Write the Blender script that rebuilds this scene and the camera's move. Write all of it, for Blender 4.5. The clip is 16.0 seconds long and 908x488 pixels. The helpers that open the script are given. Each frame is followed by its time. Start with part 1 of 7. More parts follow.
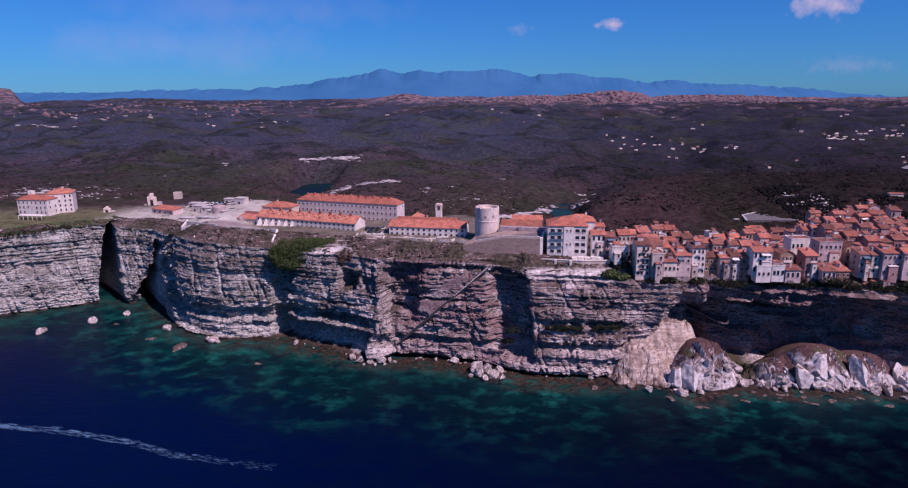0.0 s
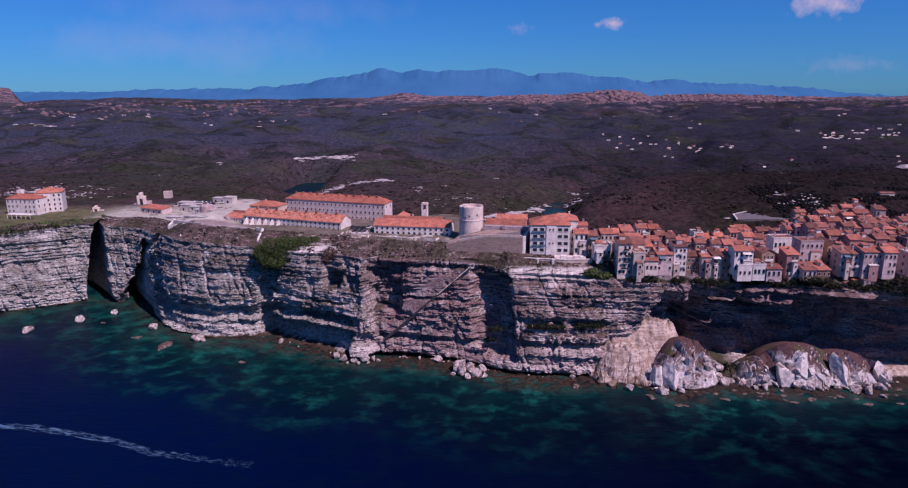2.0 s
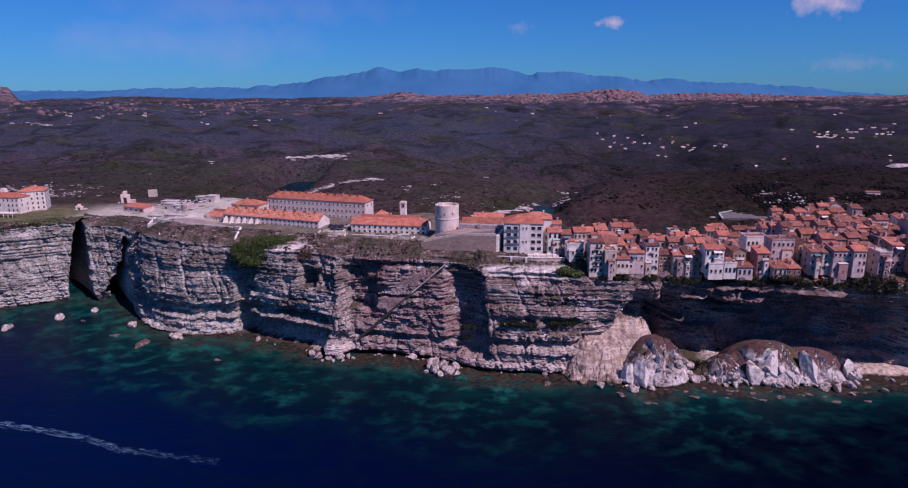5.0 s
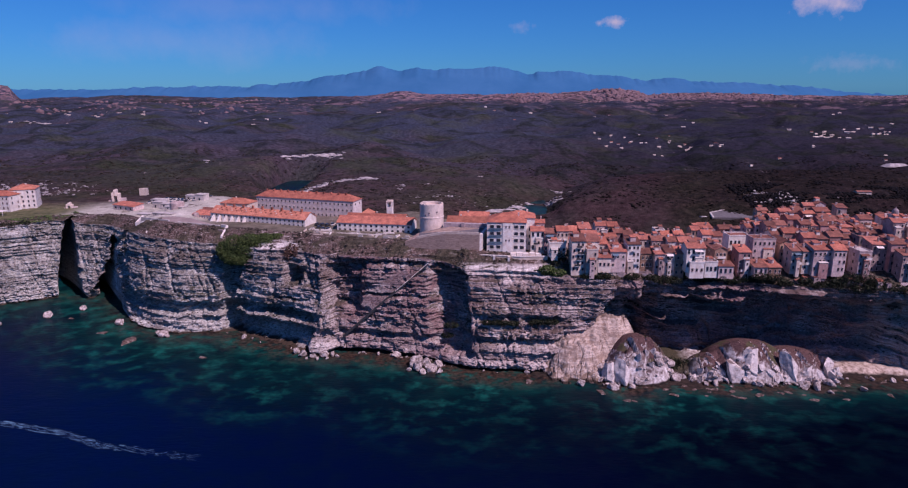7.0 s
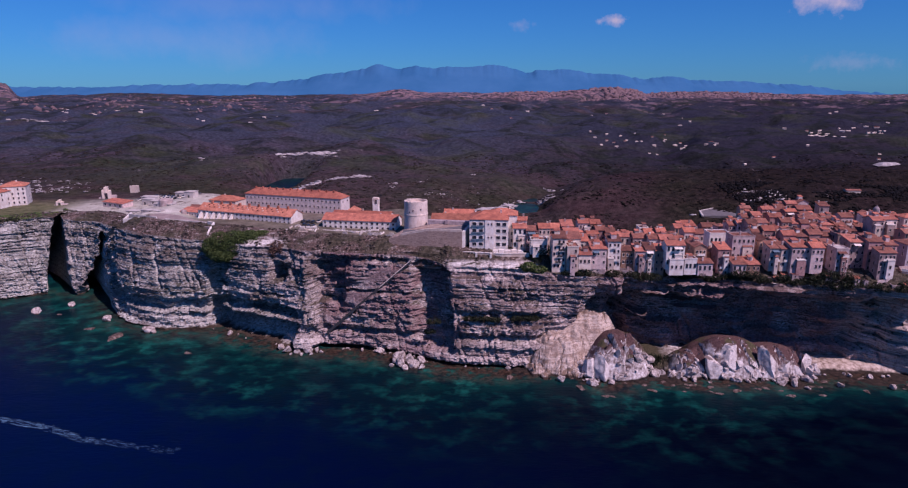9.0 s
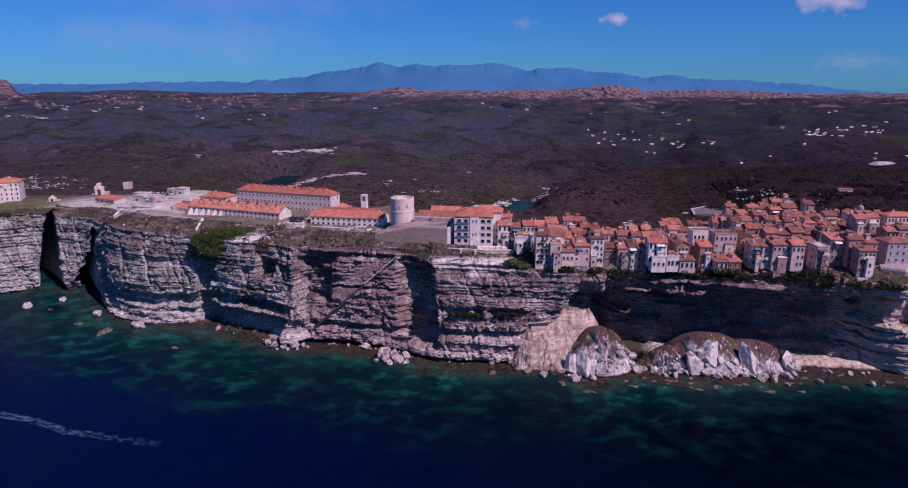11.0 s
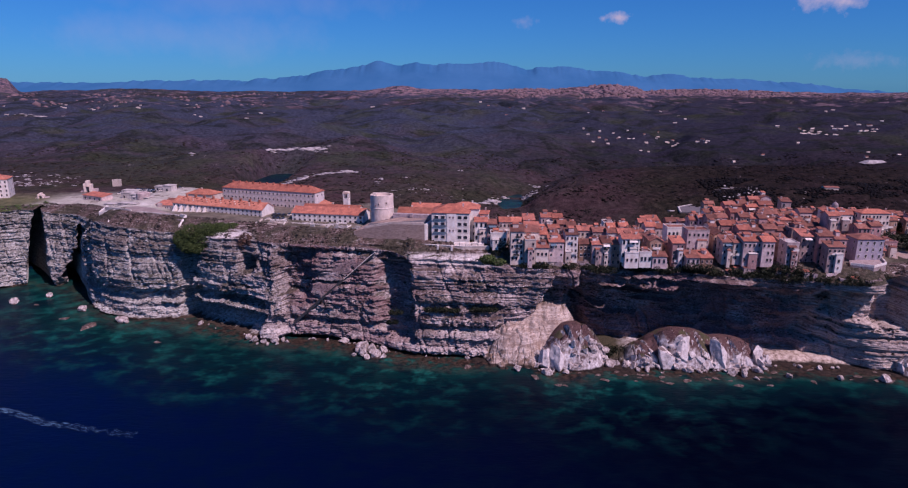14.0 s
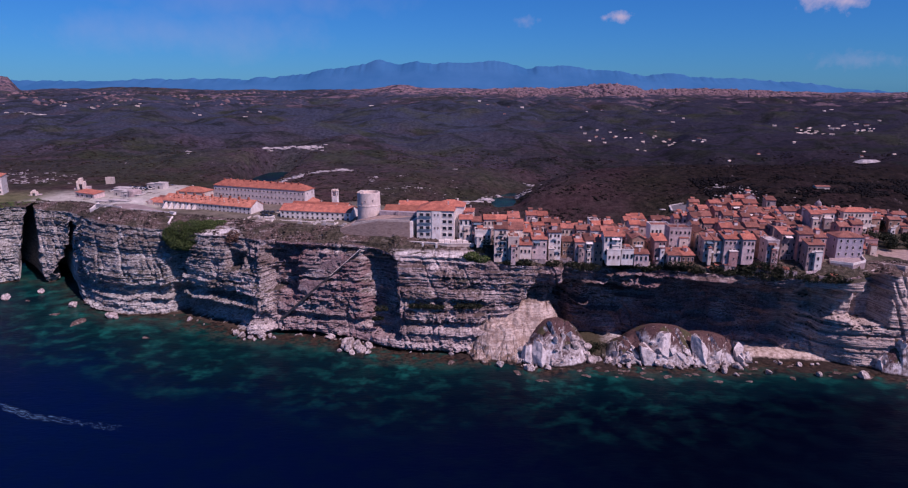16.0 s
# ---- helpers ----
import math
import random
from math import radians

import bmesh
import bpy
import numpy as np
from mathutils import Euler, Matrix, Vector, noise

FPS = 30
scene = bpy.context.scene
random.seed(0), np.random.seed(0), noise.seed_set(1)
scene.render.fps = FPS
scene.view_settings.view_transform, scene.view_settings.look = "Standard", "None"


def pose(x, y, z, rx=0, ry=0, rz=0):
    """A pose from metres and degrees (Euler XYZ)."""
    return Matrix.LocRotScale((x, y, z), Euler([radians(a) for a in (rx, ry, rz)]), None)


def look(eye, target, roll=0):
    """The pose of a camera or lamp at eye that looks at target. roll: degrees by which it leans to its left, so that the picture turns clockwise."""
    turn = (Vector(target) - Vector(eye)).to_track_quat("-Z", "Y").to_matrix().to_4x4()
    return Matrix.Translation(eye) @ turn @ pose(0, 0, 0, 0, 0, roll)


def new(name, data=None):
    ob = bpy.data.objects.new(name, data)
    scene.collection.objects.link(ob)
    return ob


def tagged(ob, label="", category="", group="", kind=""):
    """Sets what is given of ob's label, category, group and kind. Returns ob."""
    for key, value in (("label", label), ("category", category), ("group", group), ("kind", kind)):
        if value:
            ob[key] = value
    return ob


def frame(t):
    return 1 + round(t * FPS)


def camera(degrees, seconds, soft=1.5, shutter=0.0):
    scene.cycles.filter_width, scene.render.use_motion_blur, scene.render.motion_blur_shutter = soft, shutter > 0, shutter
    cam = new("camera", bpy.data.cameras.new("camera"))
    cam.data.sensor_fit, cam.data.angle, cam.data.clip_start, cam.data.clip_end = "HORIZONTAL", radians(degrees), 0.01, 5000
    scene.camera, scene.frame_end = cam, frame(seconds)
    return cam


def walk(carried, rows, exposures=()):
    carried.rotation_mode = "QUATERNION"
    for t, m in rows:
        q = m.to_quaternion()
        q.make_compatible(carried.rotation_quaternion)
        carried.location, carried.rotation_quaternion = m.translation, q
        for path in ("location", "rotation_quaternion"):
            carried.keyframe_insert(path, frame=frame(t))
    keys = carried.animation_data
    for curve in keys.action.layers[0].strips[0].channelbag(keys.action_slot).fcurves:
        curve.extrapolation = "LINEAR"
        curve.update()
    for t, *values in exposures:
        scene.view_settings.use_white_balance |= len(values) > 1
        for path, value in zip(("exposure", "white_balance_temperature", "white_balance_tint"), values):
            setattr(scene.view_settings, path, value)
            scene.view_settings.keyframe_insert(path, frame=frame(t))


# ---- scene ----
cam = camera(70.7, 16.0, soft=1.2)
PATH = [
    (0, (-0.279, 0.121, 129.827), (-0.292, 2.065, 129.356), -0.2),
    (0.5, (1.821, -0.133, 129.827), (1.808, 1.811, 129.356), -0.3),
    (1, (3.896, -0.346, 129.827), (3.884, 1.598, 129.356), -0.2),
    (1.5, (5.947, -0.585, 129.833), (5.935, 1.358, 129.361), -0.2),
    (2, (7.996, -0.816, 129.837), (7.982, 1.127, 129.364), -0.2),
    (2.5, (10.073, -1.017, 129.839), (10.059, 0.927, 129.366), -0.2),
    (3, (12.15, -1.215, 129.841), (12.137, 0.728, 129.367), -0.2),
    (3.5, (14.221, -1.398, 129.832), (14.206, 0.545, 129.359), -0.2),
    (4, (16.35, -1.681, 129.839), (16.335, 0.262, 129.365), -0.2),
    (6.5, (26.921, -3.421, 129.871), (26.906, -1.479, 129.394), -0.1),
    (7, (29.035, -3.884, 129.87), (29.018, -1.942, 129.392), -0.1),
    (7.5, (31.162, -4.462, 129.865), (31.146, -2.52, 129.385), -0.1),
    (8, (33.278, -5.163, 129.865), (33.263, -3.222, 129.385), -0.1),
    (8.5, (35.309, -5.917, 129.876), (35.294, -3.976, 129.395), -0.0),
    (9, (37.283, -6.597, 129.873), (37.267, -4.656, 129.39), 0.0),
    (11.5, (47.266, -9.984, 129.769), (47.245, -8.044, 129.28), 0.2),
    (12, (49.227, -10.705, 129.757), (49.205, -8.766, 129.268), 0.2),
    (12.5, (51.167, -11.427, 129.737), (51.144, -9.488, 129.247), 0.2),
    (13, (53.132, -12.191, 129.714), (53.109, -10.252, 129.223), 0.3),
    (13.5, (55.143, -13.019, 129.696), (55.121, -11.08, 129.205), 0.3),
    (14, (57.201, -13.884, 129.675), (57.178, -11.946, 129.183), 0.2),
    (14.5, (59.234, -14.723, 129.649), (59.21, -12.785, 129.157), 0.2),
    (15, (61.271, -15.522, 129.62), (61.246, -13.584, 129.127), 0.2),
    (15.5, (63.298, -16.314, 129.598), (63.274, -14.377, 129.103), 0.2),
    (16, (65.313, -17.153, 129.59), (65.287, -15.215, 129.095), 0.3),
]
walk(cam, [(t, look(eye, target, roll)) for t, eye, target, roll in PATH], exposures=[(0, -0.04, 6000, 33), (2, -0.11, 6000, 33), (5, -0.15, 6000, 33), (16, -0.17, 6000, 33)])

# ---- light ----
SUN_AZ, SUN_EL = 130.0, 51.0            # degrees clockwise from +y, and above the horizon
sun_way = Vector((math.sin(radians(SUN_AZ)) * math.cos(radians(SUN_EL)), math.cos(radians(SUN_AZ)) * math.cos(radians(SUN_EL)), math.sin(radians(SUN_EL))))
sun = new("sun", bpy.data.lights.new("sun", "SUN"))
sun.data.energy, sun.data.angle, sun.data.color = 4.6, radians(0.5), (1.0, 0.835, 0.80)
sun.matrix_world = look(sun_way * 900, (0, 0, 0))


class Nodes:
    """A small builder for node trees."""

    def __init__(self, tree):
        self.t = tree
        tree.nodes.clear()

    def n(self, kind, **sets):
        node = self.t.nodes.new(kind)
        for k, v in sets.items():
            if k in ("operation", "blend_type", "data_type", "sky_type", "feature", "attribute_name", "noise_dimensions", "wave_type", "bands_direction", "vector_type"):
                if k == "operation":
                    node.operation = v
                elif k == "blend_type":
                    node.blend_type = v
                elif k == "data_type":
                    node.data_type = v
                elif k == "sky_type":
                    node.sky_type = v
                elif k == "feature":
                    node.feature = v
                elif k == "attribute_name":
                    node.attribute_name = v
                elif k == "noise_dimensions":
                    node.noise_dimensions = v
                elif k == "wave_type":
                    node.wave_type = v
                elif k == "bands_direction":
                    node.bands_direction = v
        return node

    def put(self, socket, value):
        if hasattr(value, "is_linked"):
            self.t.links.new(value, socket)
        elif isinstance(value, (tuple, list)) and len(value) == 3 and len(socket.default_value) == 4:
            socket.default_value = (*value, 1)
        else:
            socket.default_value = value

    def math(self, op, a, b=0.0, c=0.0, clamp=False):
        m = self.n("ShaderNodeMath", operation=op)
        m.use_clamp = clamp
        for s, v in zip(m.inputs, (a, b, c)):
            self.put(s, v)
        return m.outputs[0]

    def vmath(self, op, a, b=(0, 0, 0)):
        m = self.n("ShaderNodeVectorMath", operation=op)
        self.put(m.inputs[0], a)
        self.put(m.inputs[1], b)
        return m.outputs["Value"] if op in ("LENGTH", "DOT_PRODUCT", "DISTANCE") else m.outputs[0]

    def scaled(self, vec, s):
        m = self.n("ShaderNodeMapping")
        self.put(m.inputs[0], vec)
        m.inputs["Scale"].default_value = s
        return m.outputs[0]

    def noise(self, vec, scale, detail=4.0, rough=0.55, distort=0.0):
        m = self.n("ShaderNodeTexNoise")
        self.put(m.inputs["Vector"], vec)
        self.put(m.inputs["Scale"], scale)
        self.put(m.inputs["Detail"], detail)
        self.put(m.inputs["Roughness"], rough)
        self.put(m.inputs["Distortion"], distort)
        return m.outputs[0]

    def ramp(self, fac, *stops):
        m = self.n("ShaderNodeValToRGB")
        self.put(m.inputs[0], fac)
        e = m.color_ramp.elements
        while len(e) < len(stops):
            e.new(0.5)
        for el, (p, c) in zip(e, stops):
            el.position = p
            el.color = (c, c, c, 1) if isinstance(c, (int, float)) else (*c, 1)
        return m.outputs[0]

    def mix(self, fac, a, b, mode="MIX"):
        m = self.n("ShaderNodeMix", data_type="RGBA", blend_type=mode)
        self.put(m.inputs[0], fac)
        self.put(m.inputs[6], a)
        self.put(m.inputs[7], b)
        return m.outputs[2]

    def bump(self, height, strength, distance):
        m = self.n("ShaderNodeBump")
        m.inputs["Strength"].default_value = strength
        m.inputs["Distance"].default_value = distance
        self.put(m.inputs["Height"], height)
        return m.outputs[0]


world = bpy.data.worlds.new("sky")
scene.world = world
world.use_nodes = True
w = Nodes(world.node_tree)
sky = w.n("ShaderNodeTexSky", sky_type="NISHITA")
sky.sun_disc, sky.sun_elevation, sky.sun_rotation = False, radians(SUN_EL), radians(SUN_AZ)
sky.altitude, sky.air_density, sky.dust_density, sky.ozone_density = 100, 1.0, 0.0, 3.0
way = w.n("ShaderNodeTexCoord").outputs["Generated"]
lift = w.n("ShaderNodeSeparateXYZ")
w.put(lift.inputs[0], way)
tint = w.mix(1.0, sky.outputs[0], w.ramp(lift.outputs[2], (0.0, (0.185, 0.655, 1.32)), (0.16, (0.18, 0.71, 1.34))), "MULTIPLY")
cloud_mask = 0.0


def cloud(x, y, z, across, high, full, detail):
    """A soft puff of cloud round a direction of the sky."""
    d = w.vmath("SUBTRACT", way, (x, y, z))
    d = w.scaled(d, (1 / across, 1 / across, 1 / high))
    puff = w.math("MULTIPLY", w.math("SUBTRACT", w.noise(way, detail, 6, 0.6), 0.5), 2.6)
    r = w.math("ADD", w.vmath("LENGTH", d), puff)
    return w.math("MULTIPLY", w.math("SUBTRACT", 1.0, r, clamp=True), full, clamp=True)


for c in ((0.219, 0.9717, 0.089, 0.021, 0.009, 1.0, 60), (0.470, 0.8770, 0.106, 0.046, 0.020, 1.0, 44),
          (0.505, 0.8625, 0.028, 0.06, 0.012, 0.2, 70), (0.0892, 0.9923, 0.0857, 0.02, 0.010, 0.3, 60),
          (-0.40, 0.91, 0.06, 0.22, 0.035, 0.16, 14), (-0.30, 0.95, 0.11, 0.22, 0.03, 0.14, 12)):
    cloud_mask = w.math("MAXIMUM", cloud(*c), cloud_mask)
sky_colour = w.mix(cloud_mask, tint, (7.6, 7.3, 9.2))
back = w.n("ShaderNodeBackground")
w.put(back.inputs[0], sky_colour)
back.inputs[1].default_value = 0.062
w.t.links.new(back.outputs[0], w.n("ShaderNodeOutputWorld").inputs[0])


# ---- materials ----
def material(name, build, rough=0.9, spec=0.25):
    """A procedural material; build(nodes, position) gives colour, bump normal or None, and roughness or None."""
    m = bpy.data.materials.new(name)
    m.use_nodes = True
    k = Nodes(m.node_tree)
    pos = k.n("ShaderNodeNewGeometry").outputs["Position"]
    colour, normal, roughness = build(k, pos)
    b = k.n("ShaderNodeBsdfPrincipled")
    k.put(b.inputs["Base Color"], colour)
    k.put(b.inputs["Roughness"], rough if roughness is None else roughness)
    b.inputs["Specular IOR Level"].default_value = spec
    if normal is not None:
        k.put(b.inputs["Normal"], normal)
    k.t.links.new(b.outputs[0], k.n("ShaderNodeOutputMaterial").inputs[0])
    return m


def up(k):
    """How far the true face looks up, 0 to 1."""
    s = k.n("ShaderNodeSeparateXYZ")
    k.put(s.inputs[0], k.n("ShaderNodeNewGeometry").outputs["Normal"])
    return s.outputs[2]


def height_of(k, pos):
    s = k.n("ShaderNodeSeparateXYZ")
    k.put(s.inputs[0], pos)
    return s.outputs[2]


def limestone(k, pos):
    beds = k.noise(k.scaled(pos, (0.012, 0.012, 0.42)), 1.0, 5, 0.62)
    fine = k.noise(k.scaled(pos, (0.03, 0.03, 1.6)), 1.0, 5, 0.68)
    thin = k.noise(k.scaled(pos, (0.07, 0.07, 3.6)), 1.0, 3, 0.6)
    blotch = k.noise(k.scaled(pos, (1.0, 1.0, 1.5)), 0.040, 5, 0.64)
    grit = k.noise(pos, 0.55, 5, 0.70)
    streak = k.noise(k.scaled(pos, (0.30, 0.30, 0.035)), 1.0, 4, 0.6)
    speck = k.noise(k.scaled(pos, (1.0, 1.0, 1.6)), 1.0, 4, 0.72)
    c = k.ramp(beds, (0.33, (0.27, 0.205, 0.195)), (0.43, (0.47, 0.38, 0.36)), (0.54, (0.66, 0.56, 0.52)), (0.68, (0.40, 0.305, 0.29)))
    # faces that look up are mixed towards a paler colour
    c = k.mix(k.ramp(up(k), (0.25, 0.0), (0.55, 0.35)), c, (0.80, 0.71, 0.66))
    c = k.mix(k.ramp(fine, (0.38, 0.65), (0.48, 0.0)), c, (0.25, 0.18, 0.175))
    c = k.mix(k.ramp(thin, (0.36, 0.6), (0.44, 0.0)), c, (0.18, 0.125, 0.12))
    c = k.mix(k.ramp(blotch, (0.49, 0.0), (0.60, 0.7)), c, k.ramp(speck, (0.40, (0.115, 0.080, 0.075)), (0.60, (0.34, 0.25, 0.235))))
    c = k.mix(k.ramp(streak, (0.56, 0.0), (0.70, 0.55)), c, (0.14, 0.105, 0.105))
    c = k.mix(k.ramp(grit, (0.38, 0.8), (0.47, 0.0)), c, (0.16, 0.11, 0.106))
    c = k.mix(k.ramp(speck, (0.37, 0.85), (0.45, 0.0)), c, (0.075, 0.053, 0.050))
    c = k.mix(k.ramp(grit, (0.60, 0.0), (0.70, 0.5)), c, (0.82, 0.72, 0.67))
    c = k.mix(k.ramp(speck, (0.62, 0.0), (0.68, 0.45)), c, (0.84, 0.74, 0.69))
    chips = k.noise(k.scaled(pos, (1.0, 1.0, 2.2)), 1.5, 3, 0.7)
    c = k.mix(k.ramp(chips, (0.36, 0.55), (0.43, 0.0)), c, (0.10, 0.072, 0.070))
    c = k.mix(k.ramp(chips, (0.58, 0.0), (0.65, 0.4)), c, (0.84, 0.74, 0.70))
    scrub = k.math("MULTIPLY", k.ramp(up(k), (0.50, 0.0), (0.74, 1.0)), k.ramp(k.noise(pos, 0.11, 5, 0.65), (0.40, 0.0), (0.52, 0.95)))
    high = k.ramp(k.math("DIVIDE", height_of(k, pos), 60.0), (0.10, 0.0), (0.32, 1.0))
    scrub = k.math("MULTIPLY", scrub, high)
    c = k.mix(scrub, c, k.ramp(k.noise(pos, 0.7, 4), (0.35, (0.018, 0.020, 0.011)), (0.62, (0.075, 0.056, 0.038))))
    # a belt of rusty weathered stone under the brink of the headland
    where = k.n("ShaderNodeSeparateXYZ")
    k.put(where.inputs[0], pos)
    belt = k.math("MULTIPLY", k.ramp(k.math("DIVIDE", k.math("ADD", where.outputs[2], k.math("MULTIPLY", blotch, 12.0)), 60.0), (0.62, 0.0), (0.76, 0.7)), k.ramp(k.noise(pos, 0.16, 5, 0.65), (0.42, 0.0), (0.54, 1.0)))
    belt = k.math("MULTIPLY", belt, k.ramp(k.math("DIVIDE", k.math("ADD", where.outputs[0], 200.0), 200.0), (0.0, 0.15), (0.16, 0.2), (0.28, 1.0), (0.80, 0.8), (1.1, 0.2)))
    c = k.mix(belt, c, k.ramp(speck, (0.38, (0.060, 0.040, 0.036)), (0.62, (0.27, 0.185, 0.165))))
    band = k.math("MULTIPLY", k.ramp(k.math("DIVIDE", k.math("ADD", where.outputs[2], k.math("MULTIPLY", blotch, 10.0)), 60.0), (0.44, 0.0), (0.50, 0.65), (0.62, 0.65), (0.68, 0.0)), k.ramp(grit, (0.40, 1.0), (0.56, 0.2)))
    band = k.math("MULTIPLY", band, k.ramp(k.math("DIVIDE", where.outputs[0], -400.0), (0.10, 0.35), (0.56, 1.0)))
    c = k.mix(band, c, k.ramp(speck, (0.38, (0.11, 0.080, 0.076)), (0.62, (0.36, 0.27, 0.25))))
    shelf = k.math("MULTIPLY", k.ramp(k.math("DIVIDE", where.outputs[0], 100.0), (0.28, 0.0), (0.36, 1.0)), k.ramp(k.math("DIVIDE", where.outputs[0], 100.0), (0.72, 1.0), (0.80, 0.0)))
    shelf = k.math("MULTIPLY", shelf, k.ramp(k.math("DIVIDE", k.math("ADD", where.outputs[2], k.math("MULTIPLY", grit, 4.0)), 60.0), (0.745, 0.0), (0.765, 0.65)))
    c = k.mix(k.math("MULTIPLY", shelf, k.ramp(speck, (0.38, 0.2), (0.46, 1.0))), c, (0.86, 0.77, 0.72))
    chalk = k.ramp(k.math("DIVIDE", where.outputs[0], -400.0), (0.50, 0.0), (0.56, 0.12))
    c = k.mix(k.math("MULTIPLY", chalk, k.ramp(grit, (0.42, 0.0), (0.50, 1.0))), c, (0.90, 0.82, 0.76))
    c = k.mix(k.ramp(k.math("DIVIDE", where.outputs[0], -200.0), (0.15, 0.0), (0.45, 1.0)), c, k.mix(1.0, c, (0.90, 1.0, 0.99), "MULTIPLY"))
    # reddish dark tint paints the eastern cliff's shade; brown stone further west
    brown_shade = k.math("MULTIPLY", k.math("MULTIPLY", k.ramp(k.math("DIVIDE", where.outputs[0], 300.0), (0.30, 0.0), (0.42, 1.0)), k.ramp(k.math("DIVIDE", where.outputs[0], 300.0), (0.72, 1.0), (0.78, 0.12))), k.ramp(k.noise(k.scaled(pos, (0.02, 0.02, 0.10)), 1.0, 4, 0.6), (0.36, 0.35), (0.50, 0.85)))
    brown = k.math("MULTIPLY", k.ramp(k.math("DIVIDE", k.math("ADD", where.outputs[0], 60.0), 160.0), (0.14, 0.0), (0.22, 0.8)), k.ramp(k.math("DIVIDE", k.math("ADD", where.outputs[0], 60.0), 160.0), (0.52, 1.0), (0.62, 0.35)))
    brown_shade = k.math("MAXIMUM", brown_shade, k.math("MULTIPLY", brown, k.ramp(k.noise(k.scaled(pos, (0.6, 0.6, 1.4)), 0.12, 4, 0.65), (0.38, 0.0), (0.50, 1.0))))
    brown_shade = k.math("MULTIPLY", brown_shade, k.ramp(k.noise(pos, 0.05, 4, 0.6), (0.36, 0.5), (0.50, 1.0)))
    sandy = k.math("MULTIPLY", k.ramp(k.math("DIVIDE", where.outputs[0], 300.0), (0.70, 0.0), (0.76, 0.7)), k.ramp(grit, (0.40, 0.2), (0.50, 1.0)))
    c = k.mix(sandy, c, k.ramp(fine, (0.40, (0.36, 0.27, 0.225)), (0.58, (0.76, 0.64, 0.555))))
    c = k.mix(brown_shade, c, k.ramp(speck, (0.38, (0.10, 0.055, 0.058)), (0.62, (0.32, 0.190, 0.190))))
    wet = k.ramp(k.math("DIVIDE", k.math("ADD", height_of(k, pos), k.math("MULTIPLY", grit, 1.2)), 3.0), (0.42, 1.0), (0.68, 0.0))
    c = k.mix(wet, c, (0.060, 0.040, 0.028))
    n = k.bump(k.math("ADD", k.math("MULTIPLY", thin, 0.8), grit), 0.75, 0.8)
    return c, n, None


def brink_earth(k, pos):
    grit = k.noise(pos, 0.55, 5, 0.7)
    fleck = k.noise(k.scaled(pos, (1.0, 1.0, 1.8)), 1.3, 4, 0.72)
    patch = k.noise(k.scaled(pos, (0.5, 0.8, 2.2)), 0.34, 5, 0.70)
    wide = k.noise(pos, 0.06, 4, 0.6)
    c = k.ramp(grit, (0.34, (0.036, 0.024, 0.019)), (0.50, (0.100, 0.064, 0.054)), (0.66, (0.19, 0.125, 0.106)))
    c = k.mix(k.ramp(patch, (0.58, 0.0), (0.64, 0.85)), c, k.ramp(grit, (0.36, (0.28, 0.21, 0.195)), (0.60, (0.72, 0.62, 0.575))))
    c = k.mix(k.ramp(fleck, (0.58, 0.0), (0.65, 0.6)), c, (0.70, 0.61, 0.57))
    c = k.mix(k.ramp(fleck, (0.36, 0.75), (0.43, 0.0)), c, (0.045, 0.032, 0.027))
    c = k.mix(k.ramp(wide, (0.46, 0.0), (0.56, 0.8)), c, k.ramp(grit, (0.36, (0.020, 0.021, 0.011)), (0.62, (0.075, 0.064, 0.040))))
    at = k.n("ShaderNodeSeparateXYZ")
    k.put(at.inputs[0], pos)
    slab = k.math("MULTIPLY", k.ramp(k.math("DIVIDE", at.outputs[0], 100.0), (0.28, 0.0), (0.36, 1.0)), k.ramp(k.math("DIVIDE", at.outputs[0], 100.0), (0.70, 1.0), (0.78, 0.0)))
    slab = k.math("MULTIPLY", slab, k.math("MULTIPLY", k.ramp(k.math("DIVIDE", at.outputs[2], 60.0), (0.785, 1.0), (0.81, 0.0)), k.ramp(patch, (0.40, 0.0), (0.48, 0.85))))
    bare = k.math("MULTIPLY", k.ramp(k.math("DIVIDE", at.outputs[0], -100.0), (0.50, 0.0), (0.56, 1.0)), k.ramp(k.math("DIVIDE", at.outputs[0], -100.0), (0.74, 1.0), (0.80, 0.0)))
    bare = k.math("MULTIPLY", bare, k.math("MULTIPLY", k.ramp(k.math("DIVIDE", at.outputs[2], 60.0), (0.85, 1.0), (0.88, 0.0)), k.ramp(patch, (0.42, 0.0), (0.50, 0.85))))
    c = k.mix(k.math("MAXIMUM", slab, bare), c, k.ramp(grit, (0.36, (0.34, 0.27, 0.25)), (0.56, (0.84, 0.76, 0.71))))
    return c, k.bump(grit, 0.9, 0.8), None


